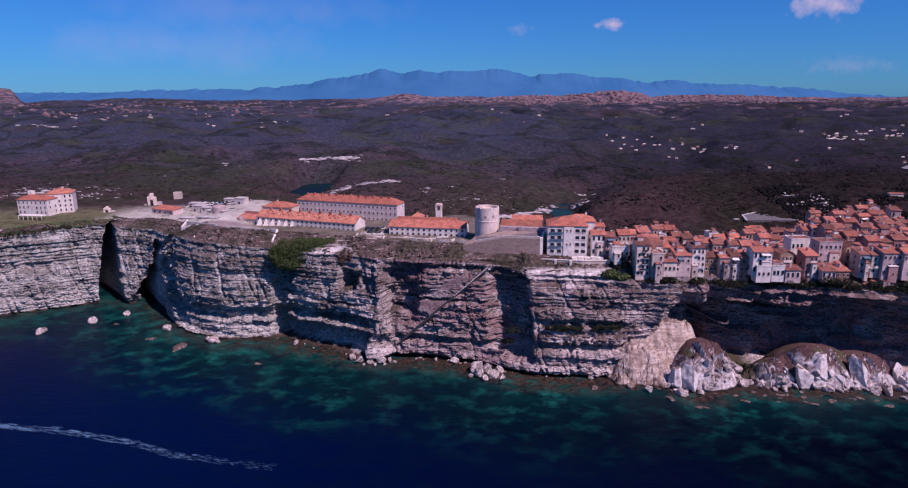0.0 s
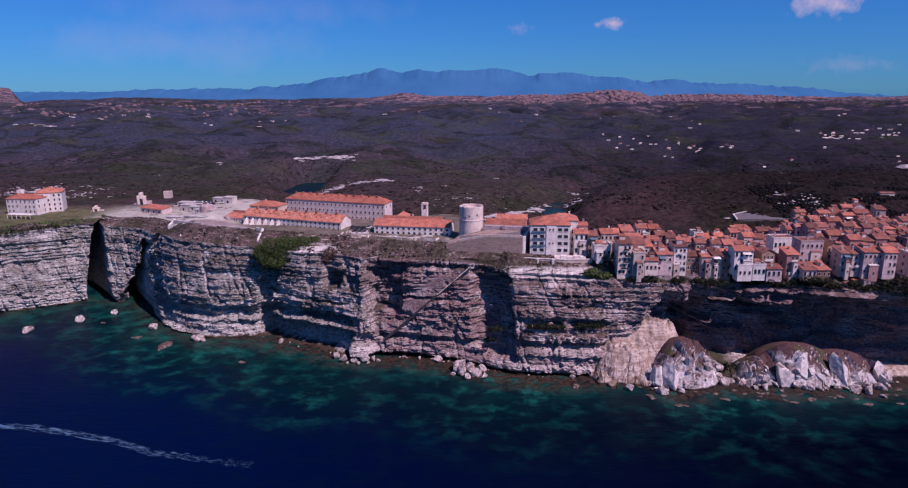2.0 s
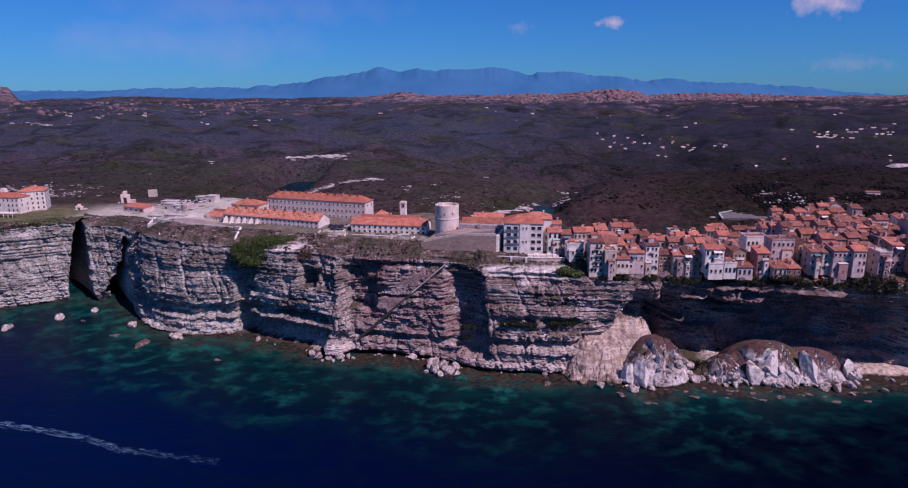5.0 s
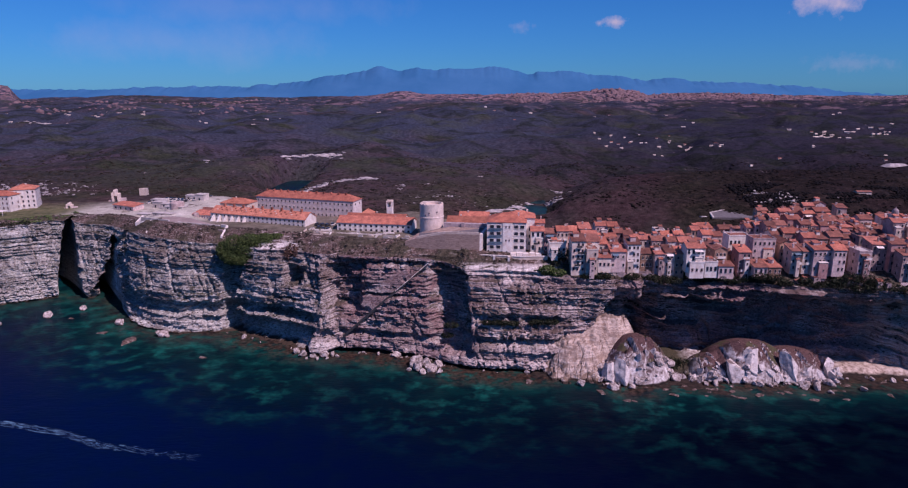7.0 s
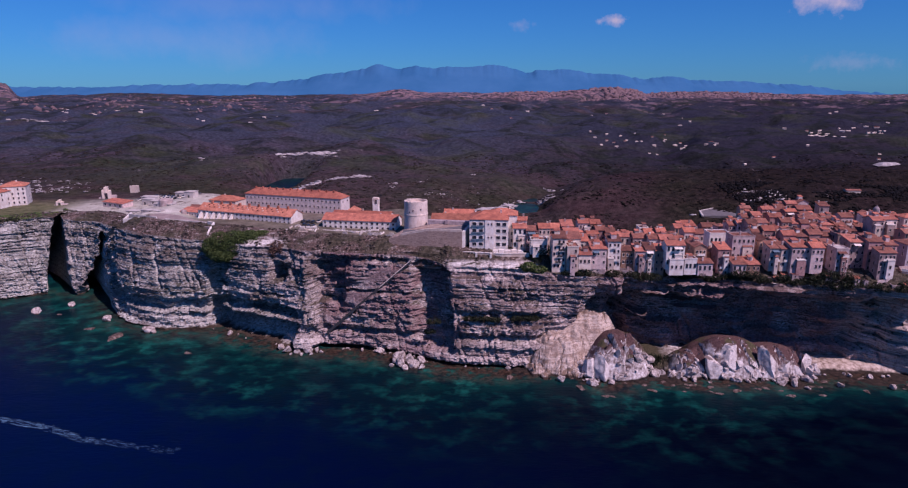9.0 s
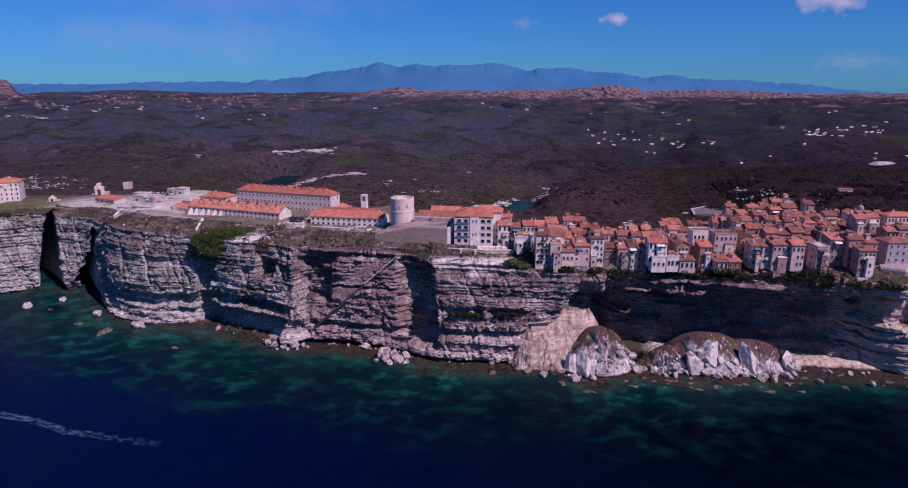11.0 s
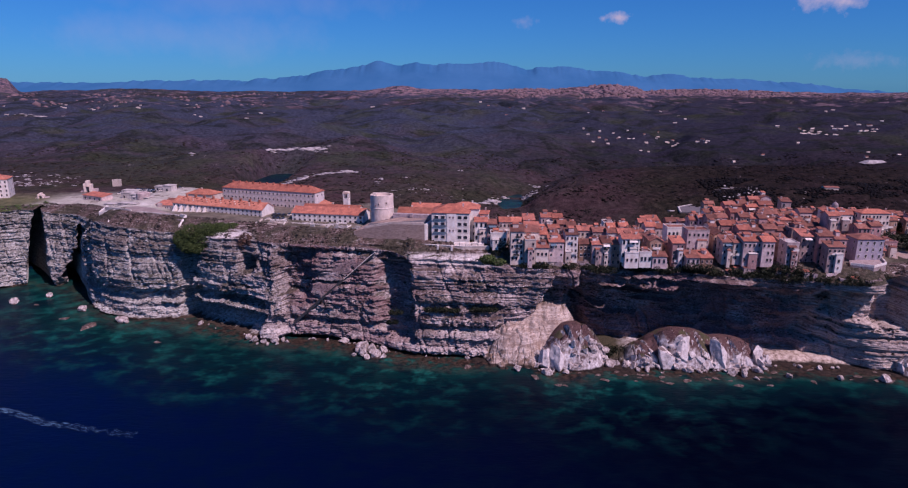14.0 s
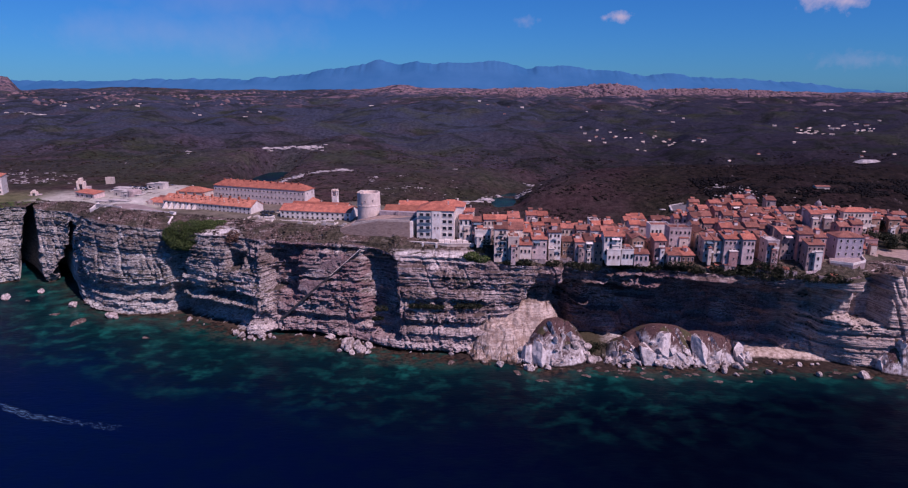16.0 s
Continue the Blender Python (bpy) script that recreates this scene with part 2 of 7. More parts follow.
def pale_rock(k, pos):
    grit = k.noise(pos, 0.5, 6, 0.68)
    fine = k.noise(pos, 1.6, 4, 0.65)
    big = k.noise(k.scaled(pos, (1.0, 0.7, 0.8)), 0.15, 5, 0.70)
    c = k.ramp(grit, (0.34, (0.10, 0.075, 0.070)), (0.44, (0.30, 0.245, 0.23)), (0.54, (0.52, 0.455, 0.435)), (0.64, (0.74, 0.69, 0.67)))
    east = k.n("ShaderNodeSeparateXYZ")
    k.put(east.inputs[0], pos)
    lift = k.math("ADD", east.outputs[2], k.math("MULTIPLY", k.math("SUBTRACT", big, 0.53), 30.0))
    cap = k.math("MULTIPLY", k.ramp(k.math("DIVIDE", lift, 12.0), (0.24, 0.0), (0.30, 1.0)), k.ramp(k.math("ADD", up(k), k.math("MULTIPLY", k.math("SUBTRACT", big, 0.5), 0.8)), (0.44, 0.0), (0.58, 1.0)))
    c = k.mix(cap, c, k.ramp(fine, (0.36, (0.050, 0.026, 0.026)), (0.64, (0.150, 0.082, 0.077))))
    moss = k.math("MULTIPLY", cap, k.ramp(k.noise(pos, 0.13, 3, 0.6), (0.57, 0.0), (0.63, 0.8)))
    c = k.mix(moss, c, k.ramp(fine, (0.36, (0.040, 0.044, 0.018)), (0.64, (0.095, 0.088, 0.040))))
    sandy = k.math("MULTIPLY", k.ramp(k.math("DIVIDE", east.outputs[0], 400.0), (0.505, 0.0), (0.52, 0.95)), k.ramp(k.math("DIVIDE", east.outputs[0], 400.0), (0.635, 1.0), (0.645, 0.0)))
    c = k.mix(sandy, c, k.ramp(grit, (0.36, (0.16, 0.11, 0.085)), (0.44, (0.36, 0.265, 0.21)), (0.60, (0.62, 0.50, 0.42))))
    saddle = k.math("MULTIPLY", k.ramp(k.math("DIVIDE", east.outputs[0], 400.0), (0.292, 0.0), (0.305, 1.0)), k.ramp(k.math("DIVIDE", east.outputs[0], 400.0), (0.335, 1.0), (0.36, 0.0)))
    saddle = k.math("MULTIPLY", saddle, k.ramp(k.math("DIVIDE", east.outputs[1], 400.0), (0.665, 0.0), (0.68, 1.0)))
    c = k.mix(saddle, c, k.ramp(fine, (0.36, (0.026, 0.026, 0.013)), (0.64, (0.10, 0.080, 0.050))))
    wet = k.ramp(k.math("DIVIDE", k.math("ADD", east.outputs[2], grit), 3.0), (0.40, 1.0), (0.60, 0.0))
    c = k.mix(wet, c, k.ramp(grit, (0.36, (0.010, 0.0075, 0.006)), (0.64, (0.050, 0.032, 0.024))))
    return c, k.bump(grit, 0.5, 0.4), None


def masonry(k, pos):
    course = k.noise(k.scaled(pos, (0.5, 0.5, 2.4)), 1.0, 4, 0.65)
    patch = k.noise(pos, 0.18, 4, 0.6)
    c = k.ramp(course, (0.36, (0.27, 0.185, 0.15)), (0.62, (0.46, 0.33, 0.275)))
    c = k.mix(k.ramp(patch, (0.50, 0.0), (0.64, 0.5)), c, (0.30, 0.22, 0.195))
    return c, k.bump(course, 0.5, 0.25), None


def boulder_rock(k, pos):
    grit = k.noise(pos, 0.9, 5, 0.65)
    c = k.ramp(grit, (0.36, (0.15, 0.11, 0.10)), (0.50, (0.40, 0.33, 0.305)), (0.66, (0.66, 0.58, 0.55)))
    wet = k.ramp(k.math("DIVIDE", k.math("ADD", height_of(k, pos), grit), 3.0), (0.24, 1.0), (0.42, 0.0))
    c = k.mix(wet, c, (0.08, 0.05, 0.04))
    return c, k.bump(grit, 0.7, 0.5), None


def slab_look(k, pos):
    grit = k.noise(pos, 0.5, 6, 0.68)
    fine = k.noise(pos, 1.8, 4, 0.65)
    c = k.ramp(grit, (0.34, (0.30, 0.25, 0.235)), (0.42, (0.52, 0.455, 0.43)), (0.60, (0.72, 0.65, 0.62)))
    c = k.mix(k.ramp(fine, (0.36, 0.5), (0.44, 0.0)), c, (0.26, 0.205, 0.19))
    moss = k.math("MULTIPLY", k.ramp(up(k), (0.55, 0.0), (0.80, 0.85)), k.ramp(k.noise(pos, 0.35, 4, 0.65), (0.44, 0.0), (0.52, 1.0)))
    c = k.mix(moss, c, k.ramp(fine, (0.36, (0.050, 0.028, 0.026)), (0.64, (0.150, 0.085, 0.077))))
    wet = k.ramp(k.math("DIVIDE", k.math("ADD", height_of(k, pos), grit), 3.0), (0.36, 1.0), (0.54, 0.0))
    c = k.mix(wet, c, k.ramp(grit, (0.36, (0.015, 0.010, 0.008)), (0.64, (0.070, 0.045, 0.034))))
    return c, k.bump(grit, 0.5, 0.4), None


def awash_rock(k, pos):
    grit = k.noise(pos, 0.9, 5, 0.68)
    c = k.ramp(grit, (0.36, (0.045, 0.028, 0.023)), (0.52, (0.13, 0.085, 0.072)), (0.68, (0.33, 0.25, 0.22)))
    return c, k.bump(grit, 0.7, 0.5), 0.5


def sandstone(k, pos):
    grit = k.noise(pos, 0.6, 5, 0.65)
    tilt = k.n("ShaderNodeMapping")
    k.put(tilt.inputs[0], pos)
    tilt.inputs["Rotation"].default_value = (0.0, 0.25, 0.0)
    tilt.inputs["Scale"].default_value = (0.05, 0.05, 1.1)
    beds = k.noise(tilt.outputs[0], 1.0, 4, 0.62)
    c = k.ramp(beds, (0.36, (0.33, 0.24, 0.195)), (0.48, (0.49, 0.385, 0.325)), (0.62, (0.64, 0.52, 0.45)))
    c = k.mix(k.ramp(grit, (0.38, 0.8), (0.49, 0.0)), c, (0.21, 0.145, 0.11))
    c = k.mix(k.ramp(k.noise(pos, 0.13, 5, 0.7), (0.50, 0.0), (0.60, 0.65)), c, (0.27, 0.185, 0.145))
    c = k.mix(k.ramp(k.noise(pos, 1.3, 4, 0.7), (0.37, 0.6), (0.45, 0.0)), c, (0.16, 0.11, 0.085))
    foot = k.ramp(k.math("DIVIDE", k.math("ADD", height_of(k, pos), k.math("MULTIPLY", grit, 5.0)), 12.0), (0.50, 0.8), (0.78, 0.0))
    c = k.mix(k.math("MULTIPLY", foot, k.ramp(k.noise(pos, 0.32, 4, 0.7), (0.44, 0.0), (0.54, 1.0))), c, (0.17, 0.105, 0.070))
    wet = k.ramp(k.math("DIVIDE", k.math("ADD", height_of(k, pos), grit), 3.0), (0.40, 1.0), (0.60, 0.0))
    c = k.mix(wet, c, (0.05, 0.034, 0.026))
    return c, k.bump(k.math("ADD", grit, beds), 0.6, 0.5), None


def heath(k, pos):
    """Maquis, bare earth and limestone, by patches."""
    fine = k.noise(pos, 0.16, 6, 0.72)
    mid = k.noise(pos, 0.022, 5, 0.62)
    wide = k.noise(pos, 0.0042, 4, 0.6)
    at = k.n("ShaderNodeSeparateXYZ")
    k.put(at.inputs[0], pos)
    e, n = at.outputs[0], at.outputs[1]
    c = k.ramp(fine, (0.34, (0.022, 0.017, 0.016)), (0.50, (0.050, 0.037, 0.036)), (0.68, (0.092, 0.065, 0.064)))
    c = k.mix(k.ramp(mid, (0.43, 0.0), (0.58, 0.9)), c, k.ramp(fine, (0.35, (0.042, 0.022, 0.025)), (0.66, (0.108, 0.063, 0.066))))
    c = k.mix(k.ramp(wide, (0.48, 0.0), (0.58, 0.8)), c, k.ramp(fine, (0.36, (0.014, 0.017, 0.009)), (0.66, (0.058, 0.056, 0.030))))
    # evergreen oak covers the eastern slopes; the far plain is painted haze-blue
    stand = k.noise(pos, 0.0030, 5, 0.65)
    haze_wood = k.math("MULTIPLY", k.ramp(stand, (0.34, 0.25), (0.50, 1.0)), k.ramp(k.math("DIVIDE", n, 5000.0), (0.13, 0.0), (0.27, 1.0)))
    c = k.mix(haze_wood, c, k.ramp(fine, (0.36, (0.019, 0.022, 0.036)), (0.66, (0.064, 0.073, 0.108))))
    east_wood = k.math("MULTIPLY", k.ramp(k.math("DIVIDE", k.math("ADD", e, k.math("MULTIPLY", mid, 160.0)), 1000.0), (0.14, 0.0), (0.42, 1.0)), k.ramp(k.math("DIVIDE", n, 5000.0), (0.16, 1.0), (0.27, 0.2)))
    c = k.mix(k.math("MULTIPLY", east_wood, k.ramp(stand, (0.36, 0.75), (0.56, 1.0))), c, k.ramp(fine, (0.36, (0.0045, 0.0036, 0.0040)), (0.54, (0.0165, 0.0112, 0.0108)), (0.70, (0.038, 0.024, 0.024))))
    # the plain gets darker and more purple towards the east
    east_plain = k.math("MULTIPLY", k.ramp(k.math("DIVIDE", k.math("ADD", e, k.math("MULTIPLY", mid, 250.0)), n), (0.22, 0.0), (0.48, 0.7)), k.ramp(k.math("DIVIDE", n, 5000.0), (0.16, 0.0), (0.22, 1.0), (0.58, 1.0), (0.66, 0.2)))
    c = k.mix(east_plain, c, k.ramp(fine, (0.36, (0.010, 0.009, 0.015)), (0.66, (0.034, 0.030, 0.046))))
    gully = k.math("ABSOLUTE", k.math("SUBTRACT", k.noise(pos, 0.0048, 4, 0.55, 0.6), 0.5))
    gully = k.math("MULTIPLY", k.ramp(gully, (0.010, 0.65), (0.045, 0.0)), k.ramp(k.math("DIVIDE", n, 5000.0), (0.14, 0.0), (0.17, 1.0)))
    c = k.mix(gully, c, k.ramp(fine, (0.36, (0.004, 0.006, 0.005)), (0.66, (0.022, 0.026, 0.018))))
    olive = k.math("MULTIPLY", k.ramp(k.noise(pos, 0.0075, 5, 0.62), (0.52, 0.0), (0.63, 0.5)), k.math("MULTIPLY", k.ramp(k.math("DIVIDE", n, 5000.0), (0.12, 0.3), (0.16, 1.0)), k.ramp(east_wood, (0.0, 1.0), (0.8, 0.2))))
    c = k.mix(olive, c, k.ramp(fine, (0.36, (0.020, 0.026, 0.012)), (0.66, (0.075, 0.080, 0.040))))
    spot = k.math("MULTIPLY", k.ramp(k.noise(k.scaled(pos, (1.0, 0.45, 1.0)), 0.06, 6, 0.78), (0.64, 0.0), (0.68, 1.0)), k.ramp(k.noise(pos, 0.0035, 3), (0.48, 0.0), (0.58, 1.0)))
    c = k.mix(k.math("MULTIPLY", spot, 0.5), c, (0.36, 0.30, 0.30))
    # granite tors on the far rise
    tors = k.math("DIVIDE", e, n)
    tors = k.math("ADD", k.ramp(k.math("ADD", tors, 0.5), (0.30, 0.0), (0.40, 1.0)), k.ramp(k.math("MULTIPLY", tors, -1.0), (0.66, 0.0), (0.68, 1.0)))
    granite = k.math("MULTIPLY", k.ramp(k.math("DIVIDE", n, 5000.0), (0.60, 0.0), (0.66, 1.0)), k.ramp(k.noise(k.scaled(pos, (1.0, 0.6, 1.6)), 0.035, 6, 0.8), (0.48, 0.0), (0.55, 1.0)))
    granite = k.math("MULTIPLY", granite, tors, clamp=True)
    c = k.mix(k.math("MULTIPLY", granite, k.ramp(k.math("ADD", k.math("DIVIDE", at.outputs[2], 120.0), k.math("MULTIPLY", k.math("SUBTRACT", wide, 0.5), 0.6)), (0.42, 0.0), (0.60, 0.9))), c, (0.34, 0.205, 0.215))
    stony = k.math("MULTIPLY", k.ramp(k.math("DIVIDE", n, 5000.0), (0.40, 0.0), (0.56, 1.0)), k.ramp(k.noise(pos, 0.011, 6, 0.78), (0.54, 0.0), (0.61, 0.75)))
    c = k.mix(stony, c, (0.22, 0.145, 0.165))
    # bare pale ground round the old battery, brown earth and dry grass elsewhere on the plateau
    west = k.math("DIVIDE", k.math("ADD", e, 300.0), 400.0)
    yard = k.math("MULTIPLY", k.ramp(west, (0.14, 0.0), (0.19, 1.0)), k.ramp(west, (0.42, 1.0), (0.48, 0.12)))
    near = k.ramp(k.math("DIVIDE", n, 1000.0), (0.425, 1.0), (0.455, 0.0))
    dust = k.math("MULTIPLY", near, k.ramp(k.noise(pos, 0.07, 5, 0.66), (0.35, 0.0), (0.43, 0.95)))
    c = k.mix(k.math("MULTIPLY", near, 0.7), c, k.ramp(fine, (0.35, (0.095, 0.070, 0.056)), (0.65, (0.25, 0.185, 0.16))))
    c = k.mix(k.math("MULTIPLY", dust, yard), c, k.ramp(fine, (0.35, (0.53, 0.465, 0.40)), (0.65, (0.79, 0.735, 0.65))))
    grass = k.math("MULTIPLY", near, k.math("MULTIPLY", k.ramp(k.noise(pos, 0.03, 3, 0.6), (0.36, 0.2), (0.46, 0.95)), k.ramp(west, (0.15, 1.0), (0.20, 0.3))))
    c = k.mix(grass, c, k.ramp(fine, (0.35, (0.070, 0.078, 0.036)), (0.65, (0.190, 0.175, 0.092))))
    lawn = k.math("MULTIPLY", near, k.ramp(k.math("DIVIDE", e, 1000.0), (0.258, 0.0), (0.270, 0.85)))
    c = k.mix(lawn, c, k.ramp(fine, (0.35, (0.022, 0.022, 0.014)), (0.65, (0.085, 0.070, 0.048))))
    return c, k.bump(fine, 0.9, 2.2), None


def sea_look(k, pos):
    a = k.n("ShaderNodeAttribute", attribute_name="depth").outputs["Fac"]
    warp = k.noise(pos, 0.018, 4, 0.6)
    d = k.math("ADD", a, k.math("MULTIPLY", k.math("SUBTRACT", warp, 0.5), 0.55))
    base = k.ramp(d, (0.0, (0.022, 0.045, 0.032)), (0.10, (0.003, 0.050, 0.041)), (0.30, (0.0013, 0.0190, 0.0225)), (0.55, (0.0006, 0.0085, 0.0230)), (0.88, (0.0003, 0.0046, 0.0340)))
    east = k.n("ShaderNodeSeparateXYZ")
    k.put(east.inputs[0], pos)
    # water darkened eastward to paint the weaker sky reflection there
    east_dim = k.math("MULTIPLY", k.ramp(k.math("DIVIDE", k.math("ADD", east.outputs[0], 200.0), 400.0), (0.25, 0.0), (0.85, 1.0)), k.ramp(d, (0.16, 0.0), (0.50, 1.0)))
    base = k.mix(east_dim, base, (0.0002, 0.0011, 0.0065))
    rocks = k.math("MULTIPLY", k.ramp(k.noise(k.scaled(pos, (1.0, 1.2, 1.0)), 0.095, 5, 0.66), (0.42, 1.0), (0.54, 0.0)), k.ramp(d, (0.05, 0.95), (0.75, 0.2)))
    c = k.mix(rocks, base, (0.0016, 0.008, 0.014))
    sandy = k.math("MULTIPLY", k.ramp(k.noise(k.scaled(pos, (1.0, 1.15, 1.0)), 0.085, 4, 0.6), (0.49, 0.0), (0.64, 0.9)), k.ramp(k.noise(pos, 0.011, 3), (0.38, 0.25), (0.60, 1.0)))
    pale = k.math("MULTIPLY", sandy, k.math("MULTIPLY", k.ramp(d, (0.10, 1.0), (0.48, 0.6), (0.82, 0.0)), k.ramp(k.noise(pos, 0.34, 4, 0.7), (0.38, 0.35), (0.56, 1.0))))
    pale = k.math("MULTIPLY", pale, k.ramp(east_dim, (0.0, 1.0), (1.0, 0.3)))
    c = k.mix(pale, c, (0.007, 0.135, 0.105))
    shelf = k.math("MULTIPLY", k.ramp(k.math("ADD", a, k.math("MULTIPLY", k.math("SUBTRACT", warp, 0.5), 0.25)), (0.08, 1.0), (0.22, 0.0)), k.ramp(k.noise(pos, 0.16, 5, 0.68), (0.38, 0.0), (0.50, 0.92)))
    shelf = k.math("MULTIPLY", shelf, k.ramp(k.math("DIVIDE", k.math("ADD", east.outputs[0], 300.0), 600.0), (0.20, 0.3), (0.42, 1.0)))
    c = k.mix(shelf, c, k.ramp(k.noise(pos, 0.5, 4, 0.65), (0.38, (0.012, 0.008, 0.006)), (0.62, (0.085, 0.050, 0.036))))
    waves = k.math("ADD", k.noise(k.scaled(pos, (0.35, 0.9, 1.0)), 0.8, 4, 0.6), k.math("MULTIPLY", k.noise(k.scaled(pos, (0.5, 1.0, 1.0)), 0.14, 3, 0.5), 1.5))
    return c, k.bump(waves, 0.35, 0.35), 0.3


def haze_blue_hills(k, pos):
    # the haze of distance is mixed into the hills' own colour
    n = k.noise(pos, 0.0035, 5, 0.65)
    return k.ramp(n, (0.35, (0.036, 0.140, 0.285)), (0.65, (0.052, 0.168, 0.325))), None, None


def plaster(colour, worn, least=0.68):
    def build(k, pos):
        r = k.n("ShaderNodeObjectInfo").outputs["Random"]
        stain = k.noise(k.scaled(pos, (0.55, 0.55, 0.4)), 1.0, 5, 0.68)
        grain = k.noise(pos, 1.6, 4, 0.6)
        c = k.mix(k.ramp(stain, (0.42, 0.0), (0.60, 0.85)), colour, worn)
        c = k.mix(k.math("MULTIPLY", k.ramp(grain, (0.40, 0.6), (0.55, 0.0)), 0.5), c, worn)
        c = k.mix(1.0, c, k.ramp(r, (0.0, least), (1.0, 1.0)), "MULTIPLY")
        return c, k.bump(grain, 0.3, 0.08), None
    return build


def tiles(colour, dark):
    def build(k, pos):
        r = k.n("ShaderNodeObjectInfo").outputs["Random"]
        patch = k.noise(pos, 0.35, 5, 0.68)
        row = k.noise(k.scaled(pos, (2.2, 2.2, 6.0)), 1.0, 3, 0.6)
        c = k.ramp(patch, (0.34, dark), (0.52, colour), (0.70, tuple(min(1, v * 1.25 + 0.03) for v in colour)))
        c = k.mix(k.ramp(row, (0.42, 0.55), (0.56, 0.0)), c, dark)
        c = k.mix(1.0, c, k.ramp(r, (0.0, (0.45, 0.46, 0.48)), (0.5, (0.80, 0.76, 0.74)), (1.0, (1.0, 1.0, 1.0))), "MULTIPLY")
        return c, k.bump(row, 0.6, 0.15), None
    return build


def leaf_look(a, b):
    def build(k, pos):
        r = k.n("ShaderNodeNewGeometry").outputs["Random Per Island"]
        return k.ramp(r, (0.0, a), (1.0, b)), None, None
    return build


def plain(colour, dirt=0.35, scale=1.2):
    def build(k, pos):
        g = k.noise(pos, scale, 4, 0.6)
        return k.mix(k.ramp(g, (0.42, dirt), (0.6, 0.0)), colour, tuple(v * 0.55 for v in colour)), k.bump(g, 0.3, 0.06), None
    return build


M = {
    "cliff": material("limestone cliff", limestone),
    "brink": material("brink earth", brink_earth),
    "pale": material("pale rock", pale_rock),
    "boulder": material("boulder rock", boulder_rock),
    "slab_rock": material("white slab rock", slab_look),
    "sand": material("sandstone", sandstone),
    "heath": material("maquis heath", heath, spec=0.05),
    "awash": material("weedy brown rock", awash_rock),
    "sea": material("sea water", sea_look, spec=0.03),
    "hills": material("distant hills", haze_blue_hills, rough=1.0, spec=0.0),
    "white": material("white render", plaster((0.92, 0.85, 0.79), (0.72, 0.61, 0.54), 0.86)),
    "pale_pink": material("faded pink render", plaster((0.80, 0.69, 0.66), (0.60, 0.49, 0.46), 0.86)),
    "cream": material("cream render", plaster((0.90, 0.745, 0.64), (0.66, 0.505, 0.42), 0.66)),
    "ochre": material("ochre render", plaster((0.64, 0.395, 0.285), (0.37, 0.215, 0.155), 0.55)),
    "pink": material("pink render", plaster((0.58, 0.335, 0.315), (0.36, 0.195, 0.185), 0.55)),
    "grey": material("grey render", plaster((0.56, 0.445, 0.455), (0.32, 0.25, 0.255), 0.55)),
    "stone": material("old stone wall", plaster((0.46, 0.335, 0.315), (0.26, 0.18, 0.165), 0.55)),
    "lilac": material("lilac render", plaster((0.50, 0.44, 0.50), (0.38, 0.33, 0.37), 0.85)),
    "rosy": material("rosy stone", plaster((0.76, 0.585, 0.555), (0.46, 0.335, 0.32), 0.55)),
    "tile": material("terracotta tiles", tiles((0.61, 0.215, 0.135), (0.34, 0.115, 0.088))),
    "tile_orange": material("orange terracotta tiles", tiles((0.62, 0.238, 0.150), (0.36, 0.130, 0.088))),
    "tile_old": material("old weathered tiles", tiles((0.35, 0.145, 0.104), (0.18, 0.075, 0.060))),
    "glass": material("dark window glass", plain((0.030, 0.033, 0.045), 0.2), rough=0.12, spec=0.5),
    "shutter": material("blue grey shutter", plain((0.14, 0.20, 0.25))),
    "leaf": material("shrub leaves", leaf_look((0.030, 0.052, 0.014), (0.100, 0.132, 0.038)), rough=0.7),
    "leaf_dark": material("dark shrub leaves", leaf_look((0.008, 0.012, 0.006), (0.032, 0.037, 0.016)), rough=0.75),
    "scrub": material("dry scrub", leaf_look((0.022, 0.018, 0.014), (0.062, 0.046, 0.036)), rough=0.8),
    "yard": material("grey-brown paving", plain((0.36, 0.275, 0.255), 0.5, 0.25)),
    "dry_leaf": material("withered leaves", leaf_look((0.075, 0.040, 0.030), (0.19, 0.11, 0.082)), rough=0.8),
    "bark": material("bark", plain((0.10, 0.075, 0.055))),
    "foam": material("sea foam", plain((0.13, 0.25, 0.38), 0.6, 0.5), rough=0.6),
    "concrete": material("pale concrete", plain((0.60, 0.53, 0.49), 0.6, 0.35)),
    "bastion": material("bastion masonry", masonry),
    "maquis": material("maquis leaves", leaf_look((0.022, 0.019, 0.015), (0.050, 0.039, 0.032)), rough=0.85, spec=0.05),
    "oak": material("evergreen leaves", leaf_look((0.010, 0.0085, 0.0080), (0.027, 0.0205, 0.0190)), rough=0.85, spec=0.05),
    "pine": material("pine needles", leaf_look((0.006, 0.006, 0.007), (0.016, 0.014, 0.015)), rough=0.85, spec=0.05),
    "asphalt": material("grey asphalt", plain((0.17, 0.15, 0.155), 0.5, 0.3)),
    "tile_dim": material("sun-bleached brown tiles", tiles((0.52, 0.190, 0.128), (0.27, 0.102, 0.080))),
    "iron": material("dark iron", plain((0.05, 0.05, 0.055))),
}


